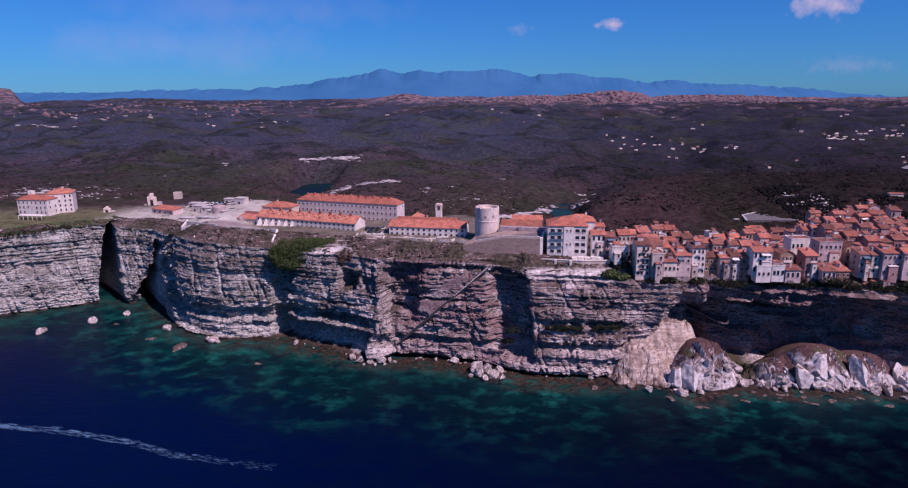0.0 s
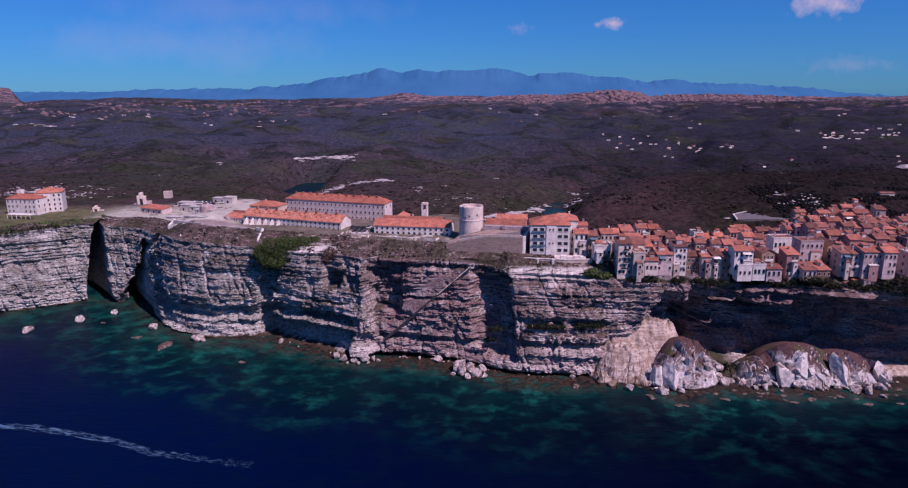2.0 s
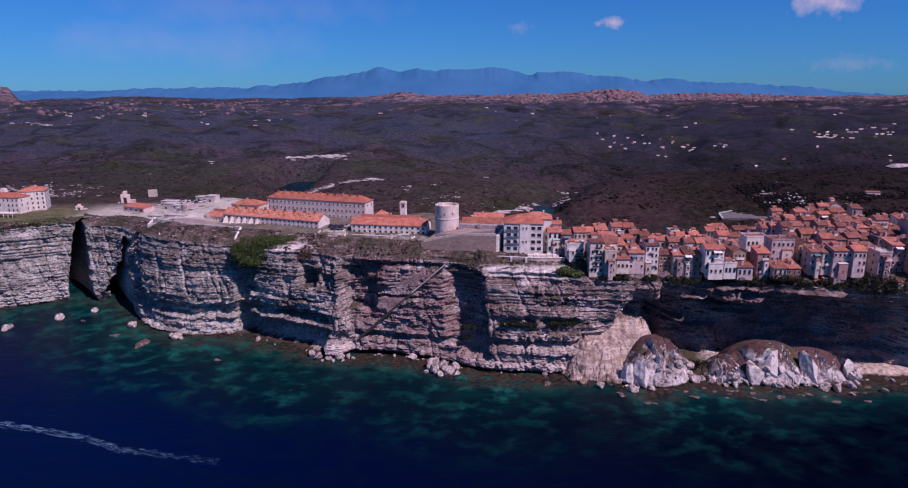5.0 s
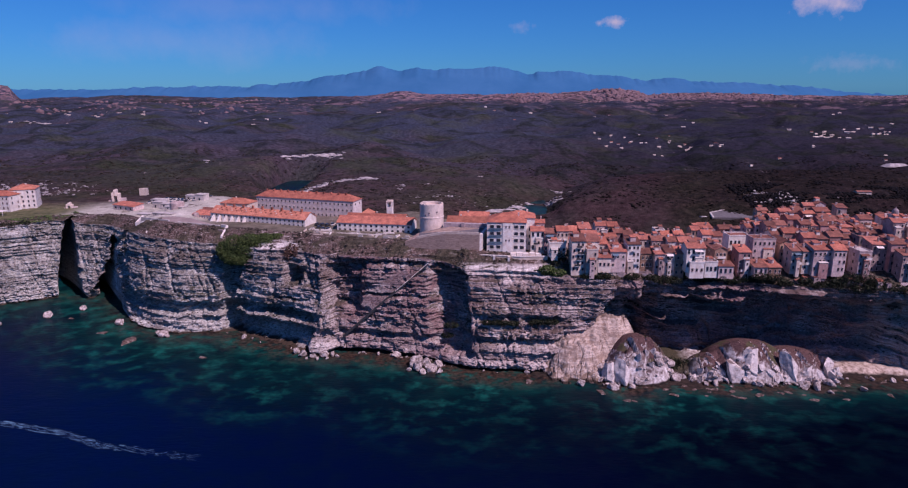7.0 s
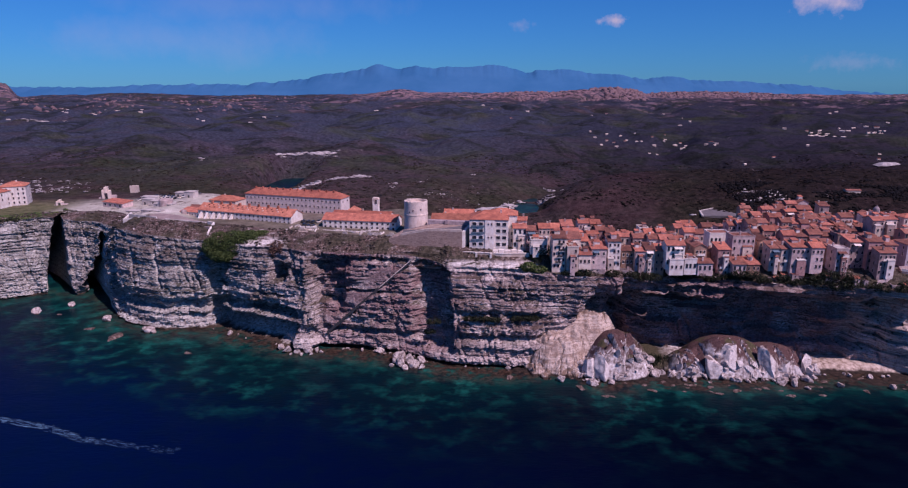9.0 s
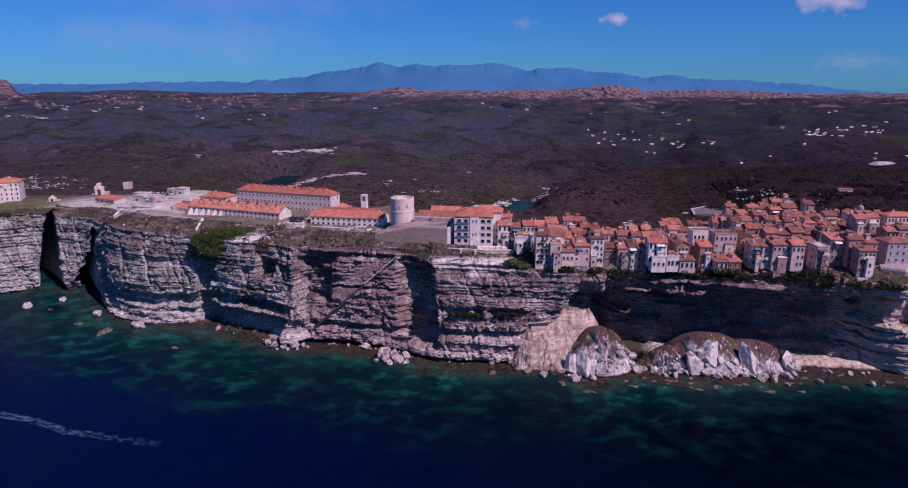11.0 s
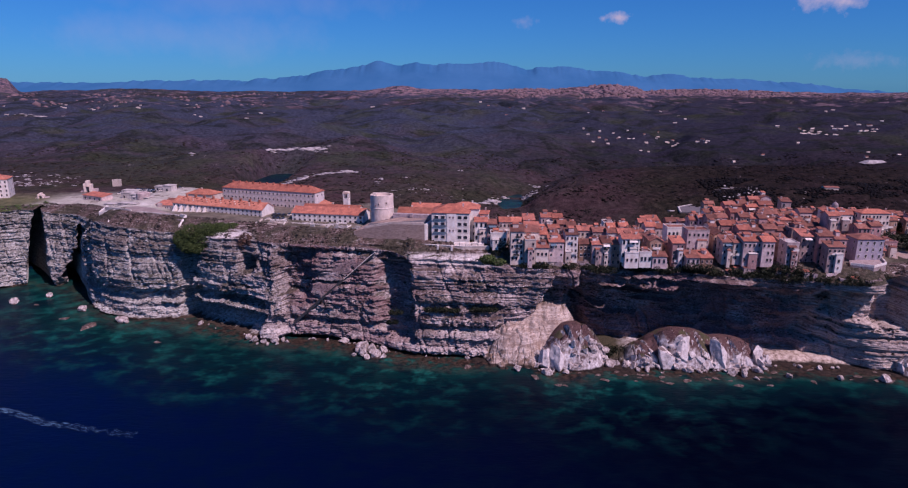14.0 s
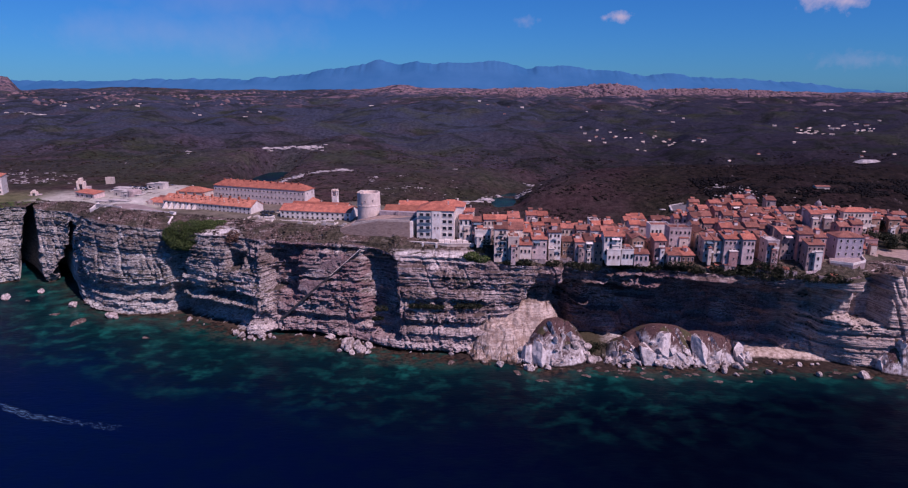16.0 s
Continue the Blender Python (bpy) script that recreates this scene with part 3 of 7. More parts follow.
# ---- number helpers ----
def lattice(ix, iy, iz, seed):
    h = (ix * 374761393 + iy * 668265263 + iz * 2147483647 + seed * 974634777) & 0xFFFFFFFF
    h = ((h ^ (h >> 13)) * 1274126177) & 0xFFFFFFFF
    h = ((h ^ (h >> 16)) * 2246822519) & 0xFFFFFFFF
    return ((h ^ (h >> 15)) & 0xFFFF) / 65535.0


def vnoise(x, y, z=0.0, seed=0):
    """Smooth value noise, 0 to 1, on arrays."""
    x, y, z = np.broadcast_arrays(np.asarray(x, float), np.asarray(y, float), np.asarray(z, float))
    fx, fy, fz = np.floor(x), np.floor(y), np.floor(z)
    ix, iy, iz = fx.astype(np.int64), fy.astype(np.int64), fz.astype(np.int64)
    u, v, q = x - fx, y - fy, z - fz
    u, v, q = u * u * (3 - 2 * u), v * v * (3 - 2 * v), q * q * (3 - 2 * q)
    out = 0.0
    for dx in (0, 1):
        for dy in (0, 1):
            for dz in (0, 1):
                out = out + lattice(ix + dx, iy + dy, iz + dz, seed) * (u if dx else 1 - u) * (v if dy else 1 - v) * (q if dz else 1 - q)
    return out


def fbm(x, y, z=0.0, octaves=4, seed=0, gain=0.5):
    total, amp, top = 0.0, 1.0, 0.0
    for o in range(octaves):
        total = total + amp * vnoise(np.asarray(x) * 2 ** o + 17.3 * o, np.asarray(y) * 2 ** o - 9.1 * o, np.asarray(z) * 2 ** o, seed + o)
        top += amp
        amp *= gain
    return total / top


def smooth(a, b, v):
    t = np.clip((np.asarray(v, float) - a) / (b - a), 0, 1)
    return t * t * (3 - 2 * t)


def sheet(name, X, Y, Z, mat, is_smooth=True, flip=False):
    """A mesh object from a grid of places."""
    R, C = X.shape
    me = bpy.data.meshes.new(name)
    i = np.arange(R * C).reshape(R, C)
    quads = np.stack([i[:-1, :-1], i[:-1, 1:], i[1:, 1:], i[1:, :-1]], -1).reshape(-1, 4)
    if flip:
        quads = quads[:, ::-1]
    me.vertices.add(R * C)
    me.vertices.foreach_set("co", np.stack([X, Y, Z], -1).astype(np.float32).ravel())
    me.loops.add(quads.size)
    me.loops.foreach_set("vertex_index", quads.astype(np.int32).ravel())
    me.polygons.add(len(quads))
    me.polygons.foreach_set("loop_start", np.arange(0, quads.size, 4, dtype=np.int32))
    me.polygons.foreach_set("loop_total", np.full(len(quads), 4, dtype=np.int32))
    me.polygons.foreach_set("use_smooth", np.full(len(quads), is_smooth))
    me.update(calc_edges=True)
    me.validate()
    me.materials.append(mat)
    return new(name, me)


# ---- the coast: foot of the cliff and its brink, west to east ----
FOOT = [(-560, 215), (-470, 252), (-400, 285), (-330, 322), (-271, 356), (-250, 367.5), (-238, 375), (-226, 381), (-216, 382), (-206, 378),
        (-191, 373.5), (-173, 353), (-160, 340), (-150, 331), (-138, 325), (-122, 320), (-107, 323), (-94, 323), (-80, 313), (-60, 304), (-43, 295),
        (-30, 297), (-12, 294.5), (0, 291), (12, 288), (22, 281), (32, 275.5), (55, 273), (71, 273), (81, 277), (89, 281),
        (99, 291), (115, 292), (135, 290), (160, 286), (185, 283), (205, 281), (220, 279), (231, 275.5), (240, 269), (249, 263),
        (258, 262), (272, 258), (310, 256), (380, 262), (460, 270)]
BRINK = [(-560, 228), (-470, 264), (-400, 297), (-330, 333), (-270, 364), (-250, 374), (-238, 382), (-228, 388), (-218, 391), (-206, 389),
         (-191, 385), (-174, 369), (-160, 352), (-150, 344), (-138, 336), (-122, 331), (-108, 328), (-92, 325), (-73, 316), (-56, 313), (-41, 306),
         (-28, 304), (-10, 300), (2, 298.5), (12, 297.5), (22, 296), (31, 287.5), (56, 284), (73, 283), (83, 280), (91, 279),
         (103, 282), (117, 283), (134, 285), (160, 278.5), (185, 273), (205, 270), (220, 266), (231, 262), (240, 259.5), (248, 261),
         (257, 264), (268, 264), (306, 262), (376, 268), (456, 276)]

# the shoreline below the town
FRONT = [(60, 270), (75, 272), (90, 268), (96, 261), (104, 258.5), (114, 261), (121, 266), (132, 266), (142, 262), (165, 260.5), (190, 260.5), (199, 262), (206, 267), (228, 265.5), (248, 264), (258, 258), (272, 252), (330, 250)]


def brink_height(x):
    return np.interp(x, [-560, -271, -229, -205, -172, -150, -115, -70, -40, 12, 31, 70, 90, 120, 240, 262, 460],
                     [44, 46, 48.5, 46, 47.5, 50.5, 49, 48.5, 48.5, 48.5, 46, 45.5, 43.5, 42, 42, 44, 44])


def plateau_height(x, y):
    """The ground behind the brink, without its small roughness."""
    z = np.interp(x, [-560, -280, -215, -170, -148, -60, 0, 40, 75, 95, 140, 300, 460], [48, 49.5, 49.5, 51, 55.5, 54.0, 53.5, 52.0, 49.5, 47.5, 47.0, 47.5, 47.5])
    rise = np.interp(x, [-280, -100, 60, 95, 113, 138, 168, 190, 205, 238, 260, 300], [-0.012, 0.0, 0.03, 0.05, 0.02, -0.09, -0.09, 0.0, 0.08, 0.12, 0.06, 0.0])
    dip = 6.5 * smooth(350, 388, y) * smooth(-135, -112, x) * (1 - smooth(-30, 10, x))
    return z + rise * np.clip(np.asarray(y) - 285, 0, 75) - dip


def back_line(x):
    """Where the headland falls away to the inlet behind it."""
    return np.interp(x, [-560, -300, -205, -185, -150, -60, 0, 30, 110, 140, 200, 300, 460], [480, 480, 485, 455, 440, 430, 390, 352, 345, 358, 366, 372, 385])


def far_height(x, y):
    """The country beyond the inlet, to the skyline."""
    base = np.interp(y, [400, 560, 600, 632, 645, 692, 706, 760, 820, 950, 1100, 1350, 2000, 2800, 3400, 4300], [-4, -4, 3, 3, -4, -4, 3, 14, 18, 20, 26, 34, 44, 54, 60, 56])
    bank = np.interp(x, [-700, 10, 60, 92, 100, 124, 134, 190, 330, 700], [1, 1, 0.34, 0.30, 0, 0, 0.3, 0.8, 1, 1])
    early = np.interp(y, [480, 530, 600, 720, 900], [-4, 6, 19, 22, 22])
    base = np.where(np.asarray(y) < 900, base + (np.maximum(early, base) - base) * bank, base)
    knoll = 10 * np.exp(-((x - 400) / 130) ** 2 - ((y - 600) / 90) ** 2)
    spur = 15 * smooth(110, 270, x) * np.exp(-((y - 705) / 70) ** 2)
    spur = spur + 13 * smooth(100, 135, x) * np.exp(-((x - 165) / 48) ** 2 - ((y - 648) / 42) ** 2)
    axis = np.interp(y, [680, 760, 850, 950], [118, 148, 205, 240])
    spur = spur - 13 * np.exp(-((x - axis) / 36) ** 2) * smooth(690, 740, y) * (1 - smooth(900, 1000, y))
    pond = -48 * np.exp(-(((x + 192) / 30) ** 4) - ((y - 838) / 82) ** 4)
    pond = pond - 10 * np.exp(-((x + 166) / 42) ** 2 - ((y - 715) / 65) ** 2)
    far = smooth(900, 2400, y)
    ravine = np.abs(fbm(x / 330 + 0.35 * fbm(x / 150, y / 150, 0, 2, 15), y / 520, 0, 3, 16) - 0.5)
    rolling = (fbm(x / 420, y / 420, 0, 5, 3) - 0.5) * (84 - 16 * far) + (fbm(x / 110, y / 150, 0, 4, 8) - 0.5) * (36 - 2 * far)
    crest = np.interp(x * 3650 / np.maximum(y, 3000), [-2600, -2490, -2430, -2234, -1802, -1082, -459, -295, -132, 552, 876, 1007, 1073, 1365, 1853, 2560],
                      [150, 138, 58, 54, 84, 60, 80, 106, 84, 90, 112, 104, 80, 94, 80, 72])
    rolling = rolling - 15 * (1 - smooth(0, 0.16, ravine)) * smooth(820, 1000, y) * (1 - smooth(2300, 3000, y))
    rolling = rolling * (1 - 0.9 * np.exp(-((x + 170) / 130) ** 2 - ((y - 770) / 140) ** 2))
    rocky = (fbm(x / 60, y / 90, 0, 4, 21) - 0.5) * 20
    lift = smooth(2900, 3650, y) * (1 - smooth(3760, 4200, y) * 0.7)
    z = base + knoll + spur + rolling * smooth(700, 1000, y)
    return z * (1 - lift) + (crest + rocky - 2) * lift + pond


def ground_height(x, y):
    x, y = np.asarray(x, float), np.asarray(y, float)
    t = smooth(0, 70, y - back_line(x))
    return plateau_height(x, y) * (1 - t) + far_height(x, y) * t


def coast_rows(step):
    f, b = np.array(FOOT, float), np.array(BRINK, float)
    mid = (f + b) / 2
    s = np.concatenate([[0], np.cumsum(np.hypot(*np.diff(mid, axis=0).T))])
    fine = np.arange(0, s[-1], step)
    out = []
    for p in (f, b):
        cols = []
        for c in (0, 1):
            v = np.interp(fine, s, p[:, c])
            pad = int(5 / step)
            ker = np.hanning(2 * pad + 1)
            v = np.convolve(np.pad(v, pad, mode="edge"), ker / ker.sum(), mode="valid")
            cols.append(v)
        out.append(np.stack(cols, -1))
    return fine, out[0], out[1]


# hollows and buttresses of the cliff: middle and half width at the foot, the same at the top, bottom, top, depth (minus: stands out)
# sea caves whose inner wall slants back: the same seven numbers, then where the wall begins and is deepest, and its way
SEA_CAVES = (
    (-216.0, 9.5, -218.0, 2.5, -4, 47, 62.0, -205.0, -224.0, -0.56, 0.83), (-181.5, 24, -181, 8, -4, 25, 54.0, -157.0, -200.0, -0.52, 0.855),
    (-180.5, 8.0, -181.0, 2.6, 21, 42, 40.0, -172.0, -186.0, -0.52, 0.855),
)
WEST_HOLLOWS = (
    (-185, 20, -185, 17, -4, 5.0, 10.0),
    (-179, 2.6, -165, 2.2, 37, 50, 4.0), (-131, 36, -131, 34, 9.8, 16.5, 5.2), (-128, 34, -128, 34, 2.4, 8.8, 3.4),
    (-163, 6, -166, 5, 18, 30, 3.0), (-250, 22, -250, 22, 25, 30, 1.6), (-250, 22, -250, 22, 34, 35.2, 1.8), (-250, 22, -250, 22, 39, 40.0, 1.6),
)
MIDDLE_HOLLOWS = (
    (-98, 3.0, -90, 5.5, 8, 43, 5.5), (-73, 27, -70, 25, 0.5, 12, 9.0), (-71, 25, -69, 21, 14.5, 20, 7.0), (-57, 4.0, -55, 5.0, 31, 41, 6.5), (-62, 14, -62, 14, 24, 25.4, 2.2),
    (-46, 12, -45, 9, -4, 7.0, -5.0), (-29, 8, -28, 9, 22, 44, 7.0), (-26, 10, -26, 10, 17, 24, 3.0), (-8, 24, -8, 24, 8.5, 11.5, 2.8), (25, 9.5, 23, 8, 6, 45, 8.5),
    (-38, 3.0, -38, 3.4, 12, 46, -2.8), (-14, 26, -14, 26, 44.2, 46.4, 2.4), (-4, 20, -4, 20, 29, 30.6, 2.4), (-14, 22, -14, 22, -4, 2.0, 2.6),
)
EAST_HOLLOWS = (
    (56, 22, 56, 22, 43.9, 45.2, 2.2), (55, 21, 55, 21, 35.5, 36.6, 1.3), (52, 22, 52, 22, 31, 32.0, 1.1), (47, 9, 47, 8, 22, 26.0, 3.2), (67, 8, 67, 8, 22, 26.0, 3.4),
    (53, 24, 53, 24, 12.4, 14.8, 3.0), (53, 24, 53, 24, 16.0, 19.0, -1.6), (56, 24, 56, 24, 9.0, 11.4, -1.4), (52, 24, 52, 24, -4, 1.5, 2.0), (107, 13, 108, 10, 4, 32, 6.5),
    (111.5, 3.4, 111.5, 3.0, 31, 47, -4.0), (93, 4.5, 97, 3.0, 25, 41, -3.0), (103, 6, 103, 6, 38, 47, -2.0),
)
TOWN_HOLLOWS = (
    (164, 57, 170, 58, 1, 33, 6.5), (119, 5, 119, 5, 20, 46, 5.0), (204, 27, 206, 31, 8, 36, 5.0), (142, 8, 142, 8, 29, 29.8, -6.0), (130, 6, 130, 6, 34, 34.6, -5.0), (150, 10, 150, 10, 25, 25.7, -6.0), (134, 5, 134, 5, 38, 39, -4.0), (186, 14, 186, 14, 13.0, 13.8, -7.0), (166, 8, 166, 8, 19.0, 19.8, -5.0), (239, 12, 237, 13, 23, 37, 7.5), (254, 6.5, 255.5, 5.5, 21, 47, 13.0),
    (166, 26, 166, 26, 38.8, 40.2, -4.0), (152, 9, 152, 9, 30, 36, -4.0), (136, 8, 136, 8, 16.4, 17.6, -7.0), (125, 4, 125, 4, 21, 22, -6.0), (246, 20, 246, 20, 15.0, 16.4, 2.4),
    (246, 20, 246, 20, 19.2, 20.4, 2.2), (240, 22, 240, 22, 9.0, 10.0, 1.6),
)
CAP, FACE = [], []


def build_cliff():
    step = 0.44
    s, foot, brink = coast_rows(step)
    seen = (foot[:, 0] > -310) & (foot[:, 0] < 300)
    pick = seen | (np.arange(len(s)) % 5 == 0)
    tang = np.gradient((foot + brink) / 2, axis=0)
    tang /= np.linalg.norm(tang, axis=1)[:, None]
    pad = int(9 / step)
    tang = np.stack([np.convolve(np.pad(tang[:, i], pad, mode="edge"), np.ones(2 * pad + 1) / (2 * pad + 1), mode="valid") for i in (0, 1)], -1)
    out = np.stack([tang[:, 1], -tang[:, 0]], -1)
    out /= np.linalg.norm(out, axis=1)[:, None]
    s, foot, brink, out = s[pick], foot[pick], brink[pick], out[pick]
    zt = brink_height(brink[:, 0])
    rows = 190
    h = np.linspace(0, 1, rows)[:, None]
    z = -4 + (zt[None] + 4) * h
    hz = np.clip(z / zt[None], 0, 1)
    lean = hz ** 1.5
    bx = foot[None, :, 0] * (1 - lean) + brink[None, :, 0] * lean
    by = foot[None, :, 1] * (1 - lean) + brink[None, :, 1] * lean
    S = np.broadcast_to(s[None], z.shape)
    zz = z + 1.5 * (fbm(S / 90, 0 * S, 0, 3, 5) - 0.5) + 0.5 * fbm(S / 9, z / 6, 0, 2, 6) + 0.012 * bx
    # beds of harder and softer stone
    def beds(thick, seed, edge):
        q = zz / thick
        a = vnoise(np.floor(q), np.floor(S / 400), 0, seed)
        b = vnoise(np.floor(q) + 1, np.floor(S / 400), 0, seed)
        return a + (b - a) * smooth(1 - edge, 1, q - np.floor(q))
    strong = 0.25 + 0.85 * fbm(S / 45, z / 30, 0, 3, 31)
    d = (beds(5.2, 11, 0.15) - 0.5) * 1.0 * strong + (beds(1.9, 12, 0.2) - 0.5) * 1.15 * strong + (beds(0.9, 13, 0.3) - 0.5) * 0.8 + (beds(0.55, 14, 0.4) - 0.5) * 0.5
    sw = S + 2.5 * fbm(S / 6, z / 3, 0, 2, 55)
    def blocks(a, b, seed):
        return lattice(np.floor(sw / a + 0.5 * np.floor(zz / b)).astype(np.int64), np.floor(zz / b).astype(np.int64), np.zeros(z.shape, np.int64), seed) - 0.5
    broken = smooth(0.38, 0.62, fbm(S / 16, z / 9, 0, 3, 56))
    d += blocks(5.5, 1.9, 57) * 1.2 * broken + blocks(2.3, 0.95, 58) * 1.0 * broken + blocks(9.0, 4.3, 59) * 0.8 + blocks(1.2, 0.6, 61) * 0.7 * broken
    d += (fbm(S / 2.4, z / 1.6, 0, 4, 60, 0.6) - 0.5) * 1.7
    d *= 1 - 0.55 * smooth(212, 226, bx)
    d += (fbm(S / 34, z / 60, 0, 3, 41) - 0.5) * 2.8
    d += (fbm(S / 10, z / 3.4, 0, 4, 42) - 0.5) * 2.0
    joint = np.abs(fbm(S / 11 + 0.25 * zz / 9, z / 45, 0, 3, 43) - 0.5)
    d -= 2.3 * (1 - smooth(0, 0.05, joint)) * fbm(S / 20, z / 12, 0, 2, 44)
    def opening(x0, half0, x1, half1, lo, hi, softness, rag=0.5):
        up_by = np.clip((z - lo) / (hi - lo), 0, 1)
        ragged = (fbm(S / 5, z / 2.2, 0, 3, int(abs(x0))) - 0.5) * min(6 * rag, rag * half0)
        across = np.abs(bx - x0 - (x1 - x0) * up_by + ragged) - (half0 + (half1 - half0) * up_by)
        soft = min(softness, 0.35 * half0)
        edge = min(1.2, 0.3 * (hi - lo))
        zr = z + (fbm(S / 5, z / 5, 0, 4, 77, 0.65) - 0.5) * min(3.2, 1.1 * (hi - lo))
        return (1 - smooth(-soft, soft, across)) * smooth(lo - edge, lo + edge, zr) * (1 - smooth(hi - edge, hi + edge, zr))
    for *shape, depth in WEST_HOLLOWS + MIDDLE_HOLLOWS + EAST_HOLLOWS + TOWN_HOLLOWS:
        uneven = 1.0 if abs(depth) > 8 else np.clip(0.35 + 1.3 * fbm(S / 13, z / 7, 0, 3, int(abs(shape[0])) + 9), 0.3, 1.4)
        d -= depth * uneven * opening(*shape, 2.5)
    d *= smooth(0, 0.05, 1.02 - h) * 0.75 + 0.25
    d -= 1.4 * (1 - smooth(0.3, 1.6, z)) * fbm(S / 14, 0 * S, 0, 2, 47)
    for *shape, depth, right, left, ax, ay in SEA_CAVES:
        d *= 1 - 0.8 * opening(*shape, 0.8, 0.18)
    X = bx + out[None, :, 0] * d
    Y = by + out[None, :, 1] * d
    for *shape, depth, right, left, ax, ay in SEA_CAVES:
        m = depth * opening(*shape, 0.8, 0.18) * np.clip((right - bx) / (right - left), 0, 1) ** 0.8
        X, Y = X + ax * m, Y + ay * m
    # the cliff stands back behind the stair
    on = smooth(-31, -28, X) * (1 - smooth(14, 17, X))
    step_z = 8.4 + (X + 29.5) * 38.8 / 43.5
    line_y = 296.6 - 2.2 * (X + 29.5) / 43.5
    above = smooth(-0.4, 0.4, z - step_z + 0.6) * (1 - smooth(7, 14, z - step_z))
    Y = Y + np.maximum(line_y + 0.4 + 0.25 * (z - step_z) - Y, 0) * on * above
    # the scrubby slope over the brink
    caps = 20
    k = (np.arange(1, caps + 1) / caps)[:, None]
    run = 17.0
    cx = brink[None, :, 0] - out[None, :, 0] * run * k + (X[-1] - brink[:, 0])[None] * (1 - k)
    cy = brink[None, :, 1] - out[None, :, 1] * run * k + (Y[-1] - brink[:, 1])[None] * (1 - k)
    cz = zt[None] + (ground_height(cx, cy) + 0.35 - zt[None]) * smooth(0, 0.55, k) ** 0.8
    SS = np.broadcast_to(s[None], cx.shape)
    cz = cz + (fbm(SS / 5, k * 9, 0, 4, 51) - 0.5) * 1.8 * np.sin(np.pi * np.clip(k / 0.8, 0, 1)) - 1.6 * smooth(0.86, 1.0, k)
    ledge = cz / 1.5 + 0.8 * fbm(SS / 25, k * 4, 0, 2, 53)
    cz = cz + (np.floor(ledge) + smooth(0.45, 1.0, ledge - np.floor(ledge)) - ledge) * 1.1 * np.sin(np.pi * np.clip(k / 0.9, 0, 1))
    CAP.extend((cx, cy, cz))
    FACE.extend((X, Y, z))
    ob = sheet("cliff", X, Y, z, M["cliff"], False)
    slope = sheet("brink_slope", np.vstack([X[-1:], cx]), np.vstack([Y[-1:], cy]), np.vstack([z[-1:], cz]), M["brink"], False)
    tagged(slope, "steep brown scrubby slope between the brink and the plateau", "slope", kind="structure")
    tagged(ob, "layered pale limestone sea cliff with ledges and dark hollows", "cliff", kind="structure")


def build_ground():
    s, foot, brink = coast_rows(2.6)
    n = len(s)
    tang = np.gradient(brink, axis=0)
    tang /= np.linalg.norm(tang, axis=1)[:, None] + 1e-9
    edge_x = np.maximum.accumulate(brink[:, 0])
    edge_y = brink[:, 1] + 11.0
    edge_y = np.array([edge_y[max(0, i - 3):i + 4].max() for i in range(n)])
    join = 500.0
    v = np.linspace(0, 1, 60)[:, None]
    nx = edge_x[None] + 0 * v
    ny = edge_y[None] + (join - edge_y[None]) * v ** 1.2
    span = np.geomspace(1, 4350 / join, 300)[1:, None]
    ny2 = join * span + 0 * edge_x[None]
    u = np.linspace(-1, 1, n)[None]
    wide = 560 + (ny2 - join) * 0.80
    blend = smooth(500, 760, ny2)
    nx2 = edge_x[None] * (1 - blend) + (u * wide) * blend
    X, Y = np.vstack([nx, nx2]), np.vstack([ny, ny2])
    Z = ground_height(X, Y)
    rough = smooth(460, 560, Y)
    Z = Z + (fbm(X / 7, Y / 7, 0, 3, 61) - 0.5) * (0.7 + 2.6 * rough)
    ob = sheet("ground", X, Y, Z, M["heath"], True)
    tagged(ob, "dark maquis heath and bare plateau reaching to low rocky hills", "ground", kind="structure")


def build_sea():
    xs = np.concatenate([-np.geomspace(4000, 560, 14)[:-1], np.arange(-560, 461, 3.4), np.geomspace(470, 4000, 14)])
    ys = np.concatenate([-np.geomspace(3000, 60, 12), np.arange(-40, 420, 3.4), np.linspace(430, 1000, 30)])
    X, Y = np.meshgrid(xs, ys)
    s, foot, brink = coast_rows(4.0)
    best = np.full(X.shape, 1e9)
    for fx, fy in foot:
        np.minimum(best, (X - fx) ** 2 + (Y - fy) ** 2, out=best)
    dist = np.sqrt(best)
    shore = np.interp(X, [p[0] for p in FRONT], [p[1] for p in FRONT])
    dist = np.where(X > 92, np.minimum(dist, np.hypot(np.clip(shore - Y, 0, None), np.clip(X - 330, 0, None))), dist)
    reach = np.interp(X, [-560, -230, -120, 0, 250, 460], [70, 76, 96, 104, 84, 84])
    depth = np.clip(dist / reach, 0, 1) ** 0.9
    depth = np.where(Y > 420, np.where(X < 0, 0.5, 0.18), depth)
    ob = sheet("water", X, Y, 0 * X, M["sea"], True)
    a = ob.data.attributes.new("depth", "FLOAT", "POINT")
    a.data.foreach_set("value", depth.astype(np.float32).ravel())
    tagged(ob, "deep blue sea turning teal over the shallow rocky bed", "water", kind="structure")


